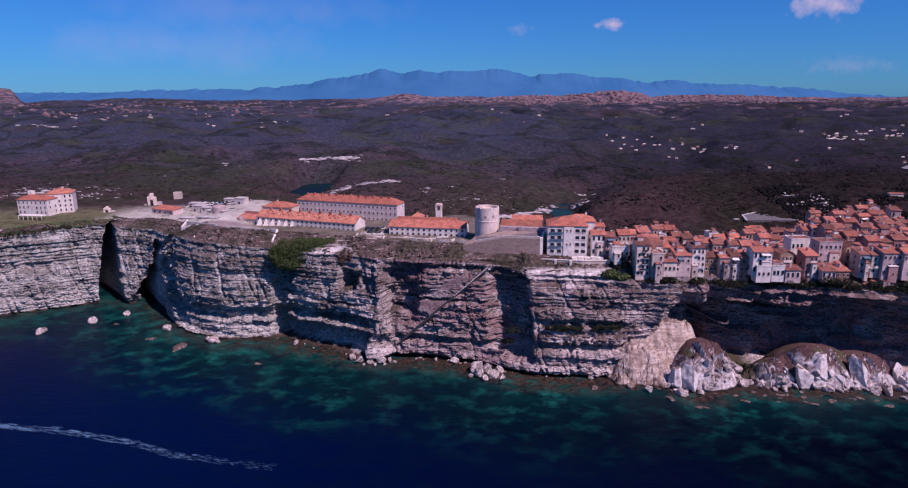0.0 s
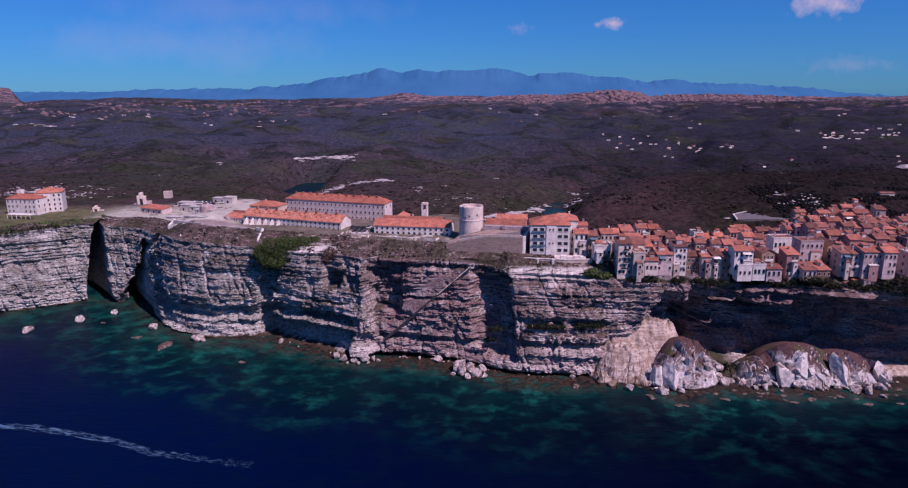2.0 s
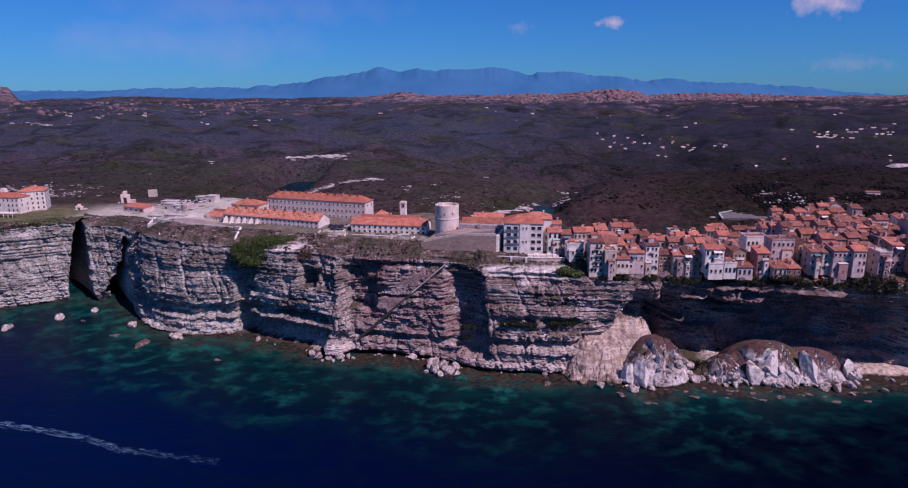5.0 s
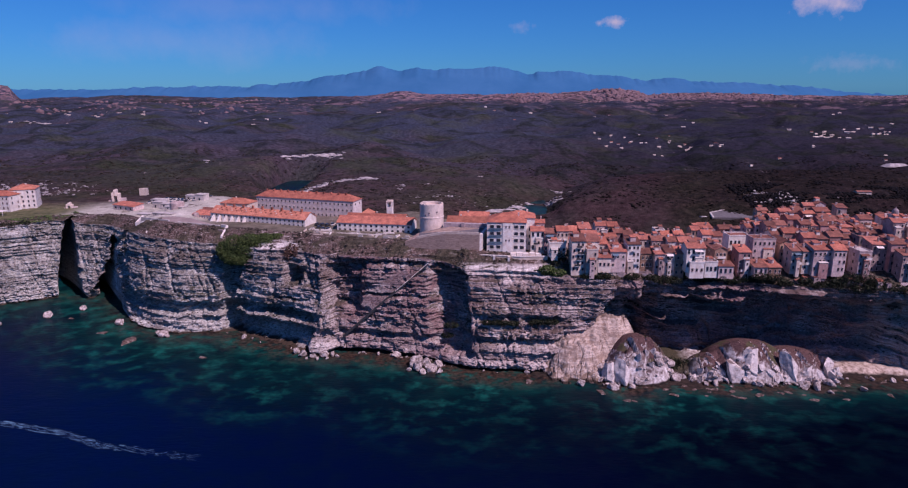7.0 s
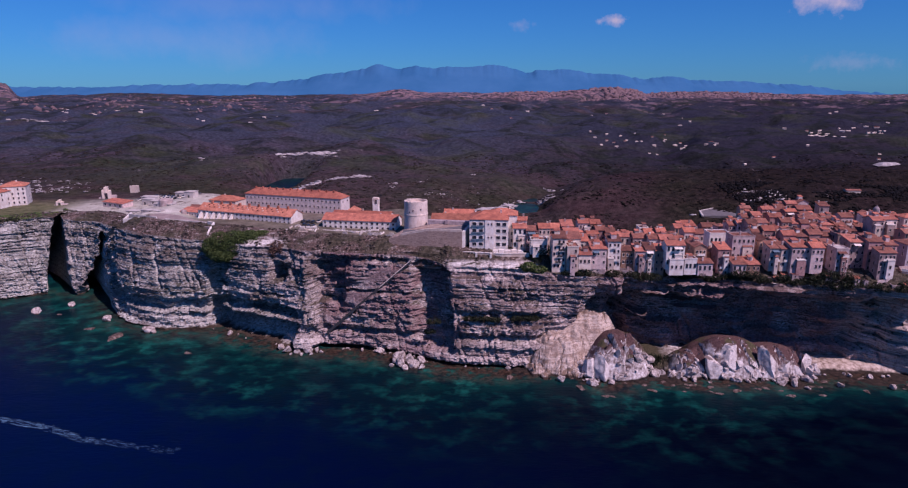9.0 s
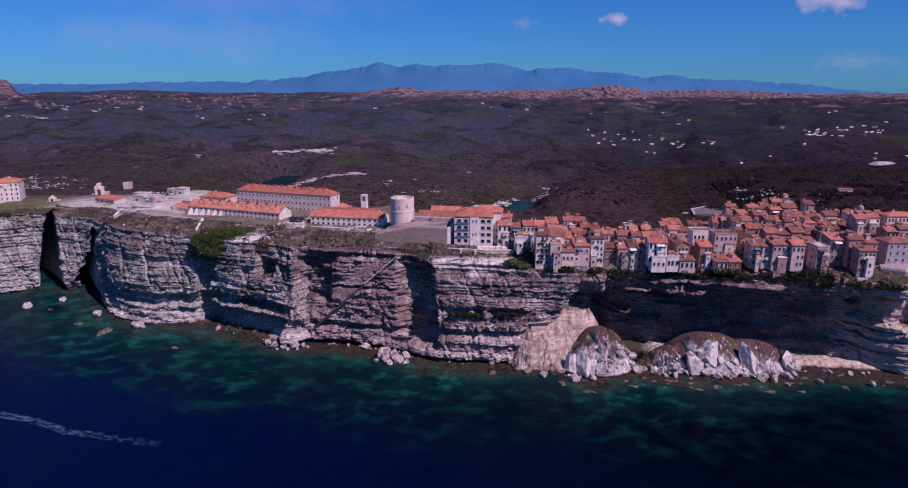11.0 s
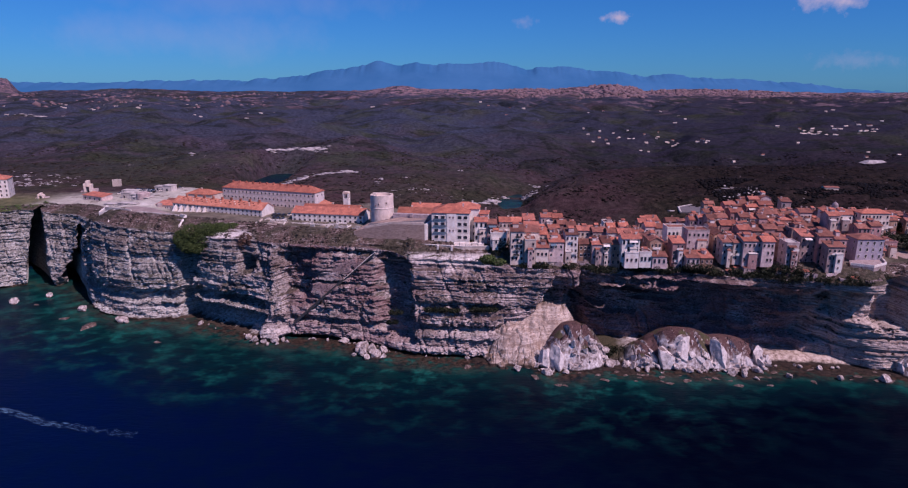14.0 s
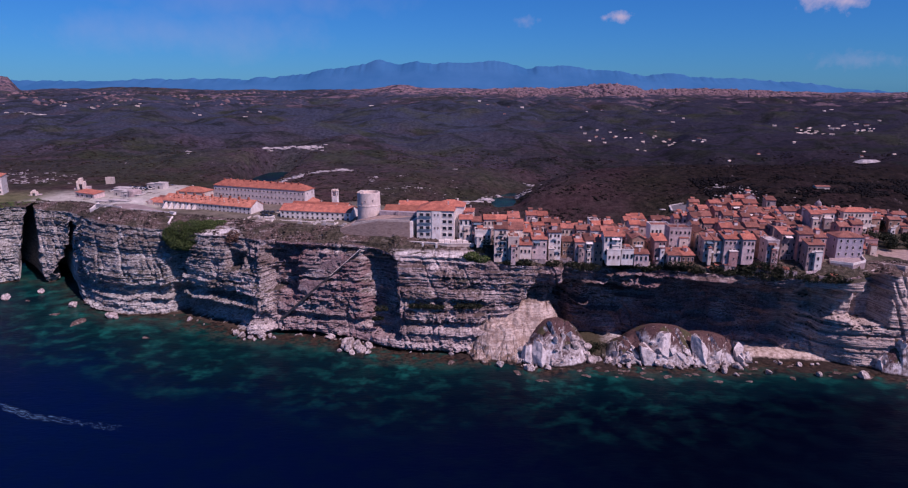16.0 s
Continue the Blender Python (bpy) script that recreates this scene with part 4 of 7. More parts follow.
def build_mountains():
    ridge = [(-3600, 105), (-3180, 114), (-2756, 113), (-2374, 124), (-1907, 135), (-1527, 133), (-1188, 157), (-933, 201), (-722, 228), (-553, 272),
             (-387, 243), (-261, 263), (-157, 243), (-52, 266), (114, 250), (281, 273), (406, 249), (511, 216), (657, 236), (823, 239),
             (1033, 210), (1243, 193), (1370, 168), (1536, 188), (1746, 167), (2082, 150), (2375, 136), (2713, 107), (3010, 73), (3700, 60)]
    r = np.array(ridge, float)
    x = np.linspace(-3600, 3700, 700)
    top = np.interp(x, r[:, 0], r[:, 1])
    top = top + (fbm(x / 60, 0 * x, 0, 5, 71, 0.6) - 0.5) * 28
    v = np.linspace(0, 1, 40)[:, None]
    X = np.broadcast_to(x[None], (40, 700)).copy()
    Y = 4380 + 400 * v + 0 * X
    calm = np.convolve(np.pad(top, 40, mode="edge"), np.ones(81) / 81, mode="valid")
    Z = -20 + (calm[None] + 20) * v ** 0.8 + (top - calm)[None] * smooth(0.55, 1.0, v)
    tagged(sheet("backdrop", X, Y, Z, M["hills"], True), "mountain range on the skyline, painted in haze blue", "mountains", kind="structure")


build_cliff()
build_ground()
build_sea()
build_mountains()


# ---- building helpers ----
def part(name, bm, mat, parent, label=""):
    """Links a bmesh as one mesh object under a thing or a part."""
    me = bpy.data.meshes.new(name)
    bm.to_mesh(me)
    bm.free()
    me.materials.append(mat)
    ob = new(name, me)
    ob.parent = parent
    if label:
        ob["label"] = label
    return ob


def shared(name, me, parent, place):
    ob = new(name, me)
    ob.parent = parent
    ob.matrix_basis = place
    return ob


def prism(bm, pts, z0, z1):
    """A solid on a plan polygon; z1 may be one height or one for each corner."""
    tops = z1 if isinstance(z1, (list, tuple)) else [z1] * len(pts)
    lo = [bm.verts.new((x, y, z0)) for x, y in pts]
    hi = [bm.verts.new((x, y, z)) for (x, y), z in zip(pts, tops)]
    n = len(pts)
    bm.faces.new(lo[::-1])
    bm.faces.new(hi)
    for i in range(n):
        bm.faces.new((lo[i], lo[(i + 1) % n], hi[(i + 1) % n], hi[i]))


def solid_box(bm, x0, x1, y0, y1, z0, z1):
    prism(bm, [(x0, y0), (x1, y0), (x1, y1), (x0, y1)], z0, z1)


def mesh_of(name, bm, mat):
    me = bpy.data.meshes.new(name)
    bm.to_mesh(me)
    bm.free()
    me.materials.append(mat)
    return me


def window_meshes(wide, high, frame_mat):
    bm = bmesh.new()
    t, d = 0.07, 0.10
    solid_box(bm, -wide / 2 - t, -wide / 2, -d, 0.02, -t, high + t)
    solid_box(bm, wide / 2, wide / 2 + t, -d, 0.02, -t, high + t)
    solid_box(bm, -wide / 2, wide / 2, -d, 0.02, high, high + t)
    solid_box(bm, -wide / 2 - 0.06, wide / 2 + 0.06, -d - 0.1, 0.02, -t - 0.06, 0)
    frame_me = mesh_of("window", bm, frame_mat)
    bm = bmesh.new()
    solid_box(bm, -wide / 2, wide / 2, -0.045, 0.02, 0, high)
    pane_me = mesh_of("pane", bm, M["glass"])
    return frame_me, pane_me


WINDOW = {
    "house": window_meshes(0.9, 1.45, M["white"]),
    "dim": window_meshes(0.85, 1.4, M["rosy"]),
    "tall": window_meshes(0.9, 1.9, M["shutter"]),
    "wide": window_meshes(1.9, 1.6, M["white"]),
    "barrack": window_meshes(1.0, 1.2, M["pale_pink"]),
    "arch": window_meshes(1.2, 1.15, M["white"]),
    "small": window_meshes(0.6, 0.8, M["rosy"]),
}


def add_window(root, kind, x, y, z, turn=0.0):
    frame_me, pane_me = WINDOW[kind]
    win = shared("window", frame_me, root, pose(x, y, z, 0, 0, turn))
    shared("pane", pane_me, win, Matrix())
    return win


def roof_mesh(wide, deep, ze, rise, kind, over=0.4, thick=0.22):
    """A roof on a plan 0..wide, 0..deep: gable along x, gable_y, hip, shed."""
    bm = bmesh.new()
    x0, x1, y0, y1 = -over, wide + over, -over, deep + over
    drop = rise * over / max(deep / 2, 1)
    def slab(corners):
        a = [bm.verts.new(c) for c in corners]
        b = [bm.verts.new((c[0], c[1], c[2] + thick)) for c in corners]
        bm.faces.new(a[::-1])
        bm.faces.new(b)
        n = len(a)
        for i in range(n):
            bm.faces.new((a[i], a[(i + 1) % n], b[(i + 1) % n], b[i]))
    if kind == "gable":
        slab([(x0, y0, ze - drop), (x1, y0, ze - drop), (x1, deep / 2, ze + rise), (x0, deep / 2, ze + rise)])
        slab([(x0, deep / 2, ze + rise), (x1, deep / 2, ze + rise), (x1, y1, ze - drop), (x0, y1, ze - drop)])
    elif kind == "gable_y":
        drop = rise * over / max(wide / 2, 1)
        slab([(x0, y0, ze - drop), (wide / 2, y0, ze + rise), (wide / 2, y1, ze + rise), (x0, y1, ze - drop)])
        slab([(wide / 2, y0, ze + rise), (x1, y0, ze - drop), (x1, y1, ze - drop), (wide / 2, y1, ze + rise)])
    elif kind == "hip":
        r = min(deep, wide) / 2
        a, b = (r, deep / 2, ze + rise), (wide - r, deep / 2, ze + rise)
        c = [(x0, y0, ze - drop), (x1, y0, ze - drop), (x1, y1, ze - drop), (x0, y1, ze - drop)]
        slab([c[0], c[1], b, a])
        slab([c[1], c[2], b])
        slab([c[2], c[3], a, b])
        slab([c[3], c[0], a])
    elif kind == "shed":
        slab([(x0, y0, ze - 0.15), (x1, y0, ze - 0.15), (x1, y1, ze + rise), (x0, y1, ze + rise)])
    return bm


def wall_mesh(wide, deep, zb, ze, rise, kind):
    """The walls up to the roof, gables included."""
    bm = bmesh.new()
    if kind in ("flat", "hip"):
        top = [ze, ze, ze, ze]
        pts = [(0, 0), (wide, 0), (wide, deep), (0, deep)]
    elif kind == "gable":
        pts = [(0, 0), (wide, 0), (wide, deep / 2), (wide, deep), (0, deep), (0, deep / 2)]
        top = [ze, ze, ze + rise, ze, ze, ze + rise]
    elif kind == "gable_y":
        pts = [(0, 0), (wide / 2, 0), (wide, 0), (wide, deep), (wide / 2, deep), (0, deep)]
        top = [ze, ze + rise, ze, ze, ze + rise, ze]
    else:
        pts = [(0, 0), (wide, 0), (wide, deep), (0, deep)]
        top = [ze, ze, ze + rise, ze + rise]
    lo = [bm.verts.new((x, y, zb)) for x, y in pts]
    hi = [bm.verts.new((x, y, z)) for (x, y), z in zip(pts, top)]
    n = len(pts)
    for i in range(n):
        bm.faces.new((lo[i], lo[(i + 1) % n], hi[(i + 1) % n], hi[i]))
    if kind == "gable":
        bm.faces.new((hi[0], hi[1], hi[2], hi[5]))
        bm.faces.new((hi[5], hi[2], hi[3], hi[4]))
    elif kind == "gable_y":
        bm.faces.new((hi[0], hi[1], hi[4], hi[5]))
        bm.faces.new((hi[1], hi[2], hi[3], hi[4]))
    else:
        bm.faces.new(hi)
    bm.faces.new(lo[::-1])
    return bm


FOOTPRINTS = []


def house(p0, p1, deep, zb, ze, kind, wall, tile, label, rise=None, win=None, rows=None, cols=None, name="house", group="houses of the old town", keep=0.86, side=True, down=1.6, chimneys=1, category="house"):
    """A house whose front runs from p0 to p1, with windows, roof and chimneys."""
    rng = random.Random(int(p0[0] * 131 + p0[1] * 17))
    if group == "houses of the old town":
        tile = {"tile": "tile_dim", "tile_orange": "tile"}.get(tile, tile)
        if wall == "white" and rng.random() < 0.2:
            wall = rng.choice(("cream", "cream", "rosy"))
        if tile == "tile_dim" and rng.random() < 0.3:
            tile = "tile_old"
        wall = {"grey": "rosy"}.get(wall, wall)
        # dimmer light over the eastern town is put into darker tiles and walls
        if p0[0] > 175:
            if rng.random() < 0.75:
                tile = {"tile": "tile_dim"}.get(tile, "tile_old")
            if wall in ("white", "cream") and rng.random() < (0.85 if p0[0] > 225 else 0.6):
                wall = rng.choice(("rosy", "pink", "stone"))
            elif wall == "rosy" and rng.random() < 0.6:
                wall = rng.choice(("stone", "ochre", "pink"))
    if group == "houses of the old town" and deep > 8.2 and kind != "gable_y":
        deep = 6.6 + 0.12 * deep
    wide = math.hypot(p1[0] - p0[0], p1[1] - p0[1])
    turn = math.degrees(math.atan2(p1[1] - p0[1], p1[0] - p0[0]))
    win = win or rng.choice(("house", "dim", "dim", "dim", "tall"))
    if rise is None:
        rise = {"gable": 0.42 * deep / 2, "gable_y": 0.5 * wide / 2, "hip": 0.42 * min(deep, wide) / 2, "shed": 0.2 * deep, "flat": 0}[kind]
    root = new(name)
    root.matrix_basis = pose(p0[0], p0[1], zb, 0, 0, turn)
    tagged(root, label, category, group)
    top = ze - zb
    part("wall", wall_mesh(wide, deep, -down, top, rise, kind), M[wall], root)
    if kind == "flat":
        bm = bmesh.new()
        for a in ((-0.12, wide + 0.12, -0.12, 0.16), (-0.12, wide + 0.12, deep - 0.16, deep + 0.12), (-0.12, 0.16, 0.16, deep - 0.16), (wide - 0.16, wide + 0.12, 0.16, deep - 0.16)):
            solid_box(bm, a[0], a[1], a[2], a[3], top - 0.05, top + 0.55)
        part("parapet", bm, M[wall], root)
        bm = bmesh.new()
        solid_box(bm, 0.16, wide - 0.16, 0.16, deep - 0.16, top + 0.004, top + 0.14)
        part("roof", bm, M["tile_old"] if rng.random() < 0.6 else M["concrete"], root, "flat tiled roof terrace")
    else:
        part("roof", roof_mesh(wide, deep, top, rise, kind), M[tile], root)
    n_rows = rows or max(1, int((top - 0.3) / 2.85))
    n_cols = cols or max(1, int(wide / 1.8))
    pitch = (top - 0.4) / n_rows
    for r in range(n_rows):
        for c in range(n_cols):
            if rng.random() > keep:
                continue
            x = wide * (c + 0.5) / n_cols + (rng.uniform(-0.25, 0.25) if keep < 1 else 0)
            add_window(root, win, x, 0.0, r * pitch + pitch * 0.32)
    if side:
        s_cols = max(1, int(deep / 4.2))
        for r in range(n_rows):
            for c in range(s_cols):
                if rng.random() < 0.6:
                    add_window(root, win, 0.0, deep * (c + 0.5) / s_cols, r * pitch + pitch * 0.32, -90)
                if rng.random() < 0.5:
                    add_window(root, win, wide, deep * (c + 0.5) / s_cols, r * pitch + pitch * 0.32, 90)
    if group == "houses of the old town" and top > 8:
        for r in range(1, n_rows):
            if rng.random() < 0.38:
                a = rng.uniform(0.1, 0.45) * wide
                b = min(wide - 0.2, a + rng.uniform(1.8, 3.6))
                zz = r * pitch + pitch * 0.1
                bm = bmesh.new()
                solid_box(bm, a, b, -0.95, 0.02, zz - 0.14, zz)
                slab = part("balcony", bm, M["white"], root)
                bm = bmesh.new()
                solid_box(bm, a, b, -0.95, -0.87, zz + 0.004, zz + 0.95)
                part("railing", bm, M[rng.choice(("iron", "white", "white"))], slab)
        if rng.random() < 0.4:
            a = rng.uniform(0.05, 0.4) * wide
            b = min(wide - 0.1, a + rng.uniform(2.2, 4.0))
            zz = (n_rows - 1) * pitch + pitch * 0.85
            bm = bmesh.new()
            v = [bm.verts.new(k) for k in ((a, 0, zz), (b, 0, zz), (b, -1.7, zz - 0.6), (a, -1.7, zz - 0.6), (a, 0, zz + 0.08), (b, 0, zz + 0.08), (b, -1.7, zz - 0.52), (a, -1.7, zz - 0.52))]
            for f in ((0, 1, 2, 3), (7, 6, 5, 4), (0, 4, 5, 1), (1, 5, 6, 2), (2, 6, 7, 3), (3, 7, 4, 0)):
                bm.faces.new([v[k] for k in f])
            part("awning", bm, M[rng.choice(("white", "tile_old", "shutter"))], root)
    if group == "houses of the old town" and wide > 3.5:
        # a lower lean-to against the front, and a small raised room on the roof
        if top > 5 and rng.random() < 0.55:
            a = rng.uniform(0, 0.5) * wide
            b, out_by, h = min(wide, a + rng.uniform(0.3, 0.55) * wide), rng.uniform(0.7, 2.0), top * rng.uniform(0.3, 0.75)
            bm = bmesh.new()
            solid_box(bm, a, b, -out_by, -0.004, -down - 1.0, h)
            annex = part("annex", bm, M[rng.choice((wall, "cream", "rosy", "white", "pink"))], root)
            bm = bmesh.new()
            prism(bm, [(a - 0.15, -out_by - 0.2), (b + 0.15, -out_by - 0.2), (b + 0.15, -0.01), (a - 0.15, -0.01)], h + 0.004, [h + 0.1, h + 0.1, h + 0.6, h + 0.6])
            part("roof", bm, M[rng.choice(("tile_old", "tile_dim", "concrete"))], annex)
            for r in range(max(1, int(h / 2.9))):
                add_window(root, rng.choice(("dim", "small", "house")), (a + b) / 2 + rng.uniform(-0.3, 0.3), -out_by, r * 2.9 + 0.9)
        if rng.random() < 0.5 and deep > 5:
            a, c = rng.uniform(0.1, 0.5) * wide, rng.uniform(0.3, 0.55) * deep
            s, h = rng.uniform(1.6, min(3.2, wide * 0.5)), top + rise * 0.5 + rng.uniform(0.9, 2.0)
            bm = bmesh.new()
            solid_box(bm, a, a + s, c, c + s, top - 0.2, h)
            loft = part("loft", bm, M[rng.choice((wall, "rosy", "cream", "white"))], root)
            bm = bmesh.new()
            prism(bm, [(a - 0.2, c - 0.2), (a + s + 0.2, c - 0.2), (a + s + 0.2, c + s + 0.2), (a - 0.2, c + s + 0.2)], h + 0.004, [h + 0.12, h + 0.12, h + 0.7, h + 0.7])
            part("roof", bm, M[rng.choice(("tile", "tile_dim", "tile_old"))], loft)
    for c in range(chimneys):
        x, y = wide * rng.uniform(0.15, 0.85), deep * rng.uniform(0.35, 0.75)
        zr = top + (0.2 if kind == "flat" else rise * 0.55)
        bm = bmesh.new()
        solid_box(bm, x - 0.35, x + 0.35, y - 0.3, y + 0.3, zr - 0.6, zr + 1.5)
        solid_box(bm, x - 0.45, x + 0.45, y - 0.4, y + 0.4, zr + 1.52, zr + 1.68)
        part("chimney", bm, M[wall if rng.random() < 0.5 else "rosy"], root)
    cx = [p0[0], p1[0], p0[0] - math.sin(radians(turn)) * deep, p1[0] - math.sin(radians(turn)) * deep]
    cy = [p0[1], p1[1], p0[1] + math.cos(radians(turn)) * deep, p1[1] + math.cos(radians(turn)) * deep]
    FOOTPRINTS.append((min(cx), max(cx), min(cy), max(cy)))
    return root


# ---- the barracks and the citadel buildings ----
def citadel():
    b = "buildings of the citadel"
    front = house((-117.5, 365.0), (-56.7, 343.0), 11.5, 53.3, 58.2, "gable", "white", "tile_orange", "long white barracks with an orange tiled roof behind the cliff", rise=3.2,
                  win="barrack", rows=2, cols=22, keep=1.0, side=False, chimneys=0, name="barracks", group=b, category="barracks")
    for i in range(6):
        x = 2.0 + i * 4.4
        bm = bmesh.new()
        v = [bm.verts.new(c) for c in ((x, 0.05, -0.5), (x + 1.1, 0.05, -0.5), (x + 1.1, 0.05, 4.0), (x, 0.05, 4.0), (x, -4.2, -0.5), (x + 1.1, -4.2, -0.5))]
        for f in ((0, 3, 2, 1), (0, 1, 5, 4), (4, 5, 2, 3), (0, 4, 3), (1, 2, 5)):
            bm.faces.new([v[q] for q in f])
        part("buttress", bm, M["white"], front, "slanting white buttress")
    for i in range(9):
        bm = bmesh.new()
        x = 6 + i * 6.6
        solid_box(bm, x, x + 1.1, 4.9, 6.0, 7.0, 9.6)
        part("chimney", bm, M["tile_orange"], front)
    for row, (y, z) in enumerate(((2.3, 6.3), (3.9, 7.2))):
        for i in range(17):
            bm = bmesh.new()
            x = 3 + i * 3.4 + row * 1.7
            solid_box(bm, x, x + 0.8, y, y + 0.9, z - 1.0, z + 0.55)
            part("vent", bm, M["tile_old" if (i + row) % 3 else "cream"], front)
    rear = house((-107.6, 421.0), (-38.9, 398.6), 12.0, 47.0, 58.7, "hip", "pale_pink", "tile", "three-storey stone barracks with a long red hipped roof", rise=3.4,
                 win="barrack", rows=3, cols=24, keep=1.0, side=True, chimneys=0, name="barracks", group=b, category="barracks")
    for i in range(12):
        bm = bmesh.new()
        x = 5 + i * 5.4
        solid_box(bm, x, x + 0.9, 4.6, 5.5, 13.0, 16.0)
        part("chimney", bm, M["tile"], rear)
    house((-126, 404), (-107, 399), 12, 52, 57.0, "hip", "cream", "tile_orange", "cream house with a bright orange hipped roof", win="house", name="guard_house", group=b)
    house((-141, 391), (-119, 384), 9, 51.5, 54.6, "shed", "cream", "tile_old", "low roofless stone building with pillars", rise=0.4, win="wide", rows=1, keep=1.0, name="outbuilding", group=b, chimneys=0)
    house((-132, 374), (-119, 370), 7, 52.8, 55.4, "shed", "white", "tile", "low white shed under red tiles", win="small", name="outbuilding", group=b, chimneys=0)
    wing = house((-37.2, 334.6), (3.4, 328.0), 12.5, 53.6, 58.6, "gable", "white", "tile", "two-storey white wing with rows of dark arched windows", rise=2.7,
                 win="arch", rows=2, cols=14, keep=1.0, side=True, chimneys=1, name="barracks_wing", group=b, category="barracks")
    house((-34.5, 349.5), (-1.5, 344.0), 8, 53.4, 58.6, "gable", "cream", "tile", "cream rear wing with a red tiled roof", name="barracks_wing", group=b, win="house", category="barracks")
    house((-26.5, 352.0), (-20.5, 351.0), 6, 53.5, 60.2, "hip", "white", "tile_orange", "small square pavilion with pyramid roof", rise=2.2, win="small", name="pavilion", group=b, chimneys=0)
    # slender belfry
    root = new("belfry")
    root.matrix_basis = pose(-11.3, 361.5, 52.5, 0, 0, -10)
    tagged(root, "slender white stone belfry with open top stage", "belfry", b)
    bm = bmesh.new()
    solid_box(bm, -1.6, 1.6, -1.6, 1.6, -1, 9.4)
    part("shaft", bm, M["white"], root)
    for x in (-1.35, 1.35):
        for y in (-1.35, 1.35):
            bm = bmesh.new()
            solid_box(bm, x - 0.32, x + 0.32, y - 0.32, y + 0.32, 9.4, 12.6)
            part("pier", bm, M["white"], root)
    bm = bmesh.new()
    solid_box(bm, -1.85, 1.85, -1.85, 1.85, 12.6, 13.0)
    prism(bm, [(-1.5, -1.5), (1.5, -1.5), (1.5, 1.5), (-1.5, 1.5)], 13.0, 13.6)
    part("cornice", bm, M["cream"], root)
    for z in (2.0, 4.6):
        add_window(root, "small", 0.0, -1.6, z)
    # great round tower
    tower = new("round_tower")
    tower.matrix_basis = pose(14.6, 323.0, 53.0)
    tagged(tower, "massive round stone tower, pale pink, with a parapet", "tower", b)
    bm = bmesh.new()
    n = 56
    rings = ((6.6, -4.0), (6.45, 0), (6.2, 5.0), (6.15, 11.0), (6.3, 11.2), (6.3, 11.6), (6.12, 11.8), (6.1, 18.1), (5.2, 18.1), (5.2, 16.9))
    ring_v = [[bm.verts.new((r * math.cos(2 * math.pi * i / n), r * math.sin(2 * math.pi * i / n), z)) for i in range(n)] for r, z in rings]
    for a, c in zip(ring_v, ring_v[1:]):
        for i in range(n):
            bm.faces.new((a[i], a[(i + 1) % n], c[(i + 1) % n], c[i]))
    bm.faces.new(ring_v[-1])
    part("shaft", bm, M["tower"], tower)
    for ang, z, kind in ((-118, 12.6, "small"), (-62, 14.0, "small"), (-88, 5.0, "small"), (-125, 2.0, "small"), (-55, 2.2, "small"), (-100, 13.5, "small")):
        add_window(tower, kind, 6.12 * math.cos(radians(ang)), 6.12 * math.sin(radians(ang)), z, ang + 90)
    rim = random.Random(8)
    for i in range(18):
        a0, a1 = 2 * math.pi * i / 18, 2 * math.pi * (i + rim.uniform(0.5, 0.95)) / 18
        bm = bmesh.new()
        prism(bm, [(5.3 * math.cos(a0), 5.3 * math.sin(a0)), (6.05 * math.cos(a0), 6.05 * math.sin(a0)), (6.05 * math.cos(a1), 6.05 * math.sin(a1)), (5.3 * math.cos(a1), 5.3 * math.sin(a1))], 18.104, 18.15 + rim.uniform(0.03, 0.3))
        part("rim_stone", bm, M["tower"], tower)
    bm = bmesh.new()
    solid_box(bm, -4.6, -2.6, -2.0, 0.0, 16.9, 19.2)
    part("stair_head", bm, M["tower"], tower)
    # bastion below the tower
    root = new("bastion")
    tagged(root, "sloping stone bastion wall with a pale lit flank", "bastion", b)
    bm = bmesh.new()
    prism(bm, [(2.0, 304.8), (8, 303.4), (22, 300.2), (38.6, 297.3), (42.2, 312), (24, 318), (8, 315)], 41.0, [55.2, 57.0, 60.2, 60.3, 60.4, 60.2, 57.2])
    part("wall", bm, M["bastion"], root)
    # dark grey top paints the shade on the paved platform
    bm = bmesh.new()
    prism(bm, [(8.6, 304.4), (22.2, 301.3), (37.8, 298.5), (41.2, 311.6), (24, 317), (8.6, 314.2)], 56.0, [57.2, 60.32, 60.42, 60.52, 60.32, 57.4])
    part("platform", bm, M["asphalt"], root, "paved platform, its shade painted dark grey")
    bm = bmesh.new()
    prism(bm, [(8, 303.5), (22, 300.3), (38.6, 297.4), (38.6, 298.2), (22, 301.1), (8, 304.3)], 56.8, [58.0, 61.2, 61.4, 61.4, 61.2, 58.0])
    part("parapet", bm, M["cream"], root)
    # the sun on this flank is put into a white slab
    bm = bmesh.new()
    prism(bm, [(38.75, 297.4), (40.0, 297.6), (43.4, 311.8), (42.3, 312.2)], 46.0, [60.6, 60.6, 60.8, 60.8])
    part("flank", bm, M["white"], root, "bastion flank, its sunlight painted white")
    bm = bmesh.new()
    prism(bm, [(21, 317.0), (43.2, 312.6), (43.6, 316.0), (21.4, 320.0)], 54.0, 62.0)
    part("parapet", bm, M["grey"], root, "grey upper parapet wall")
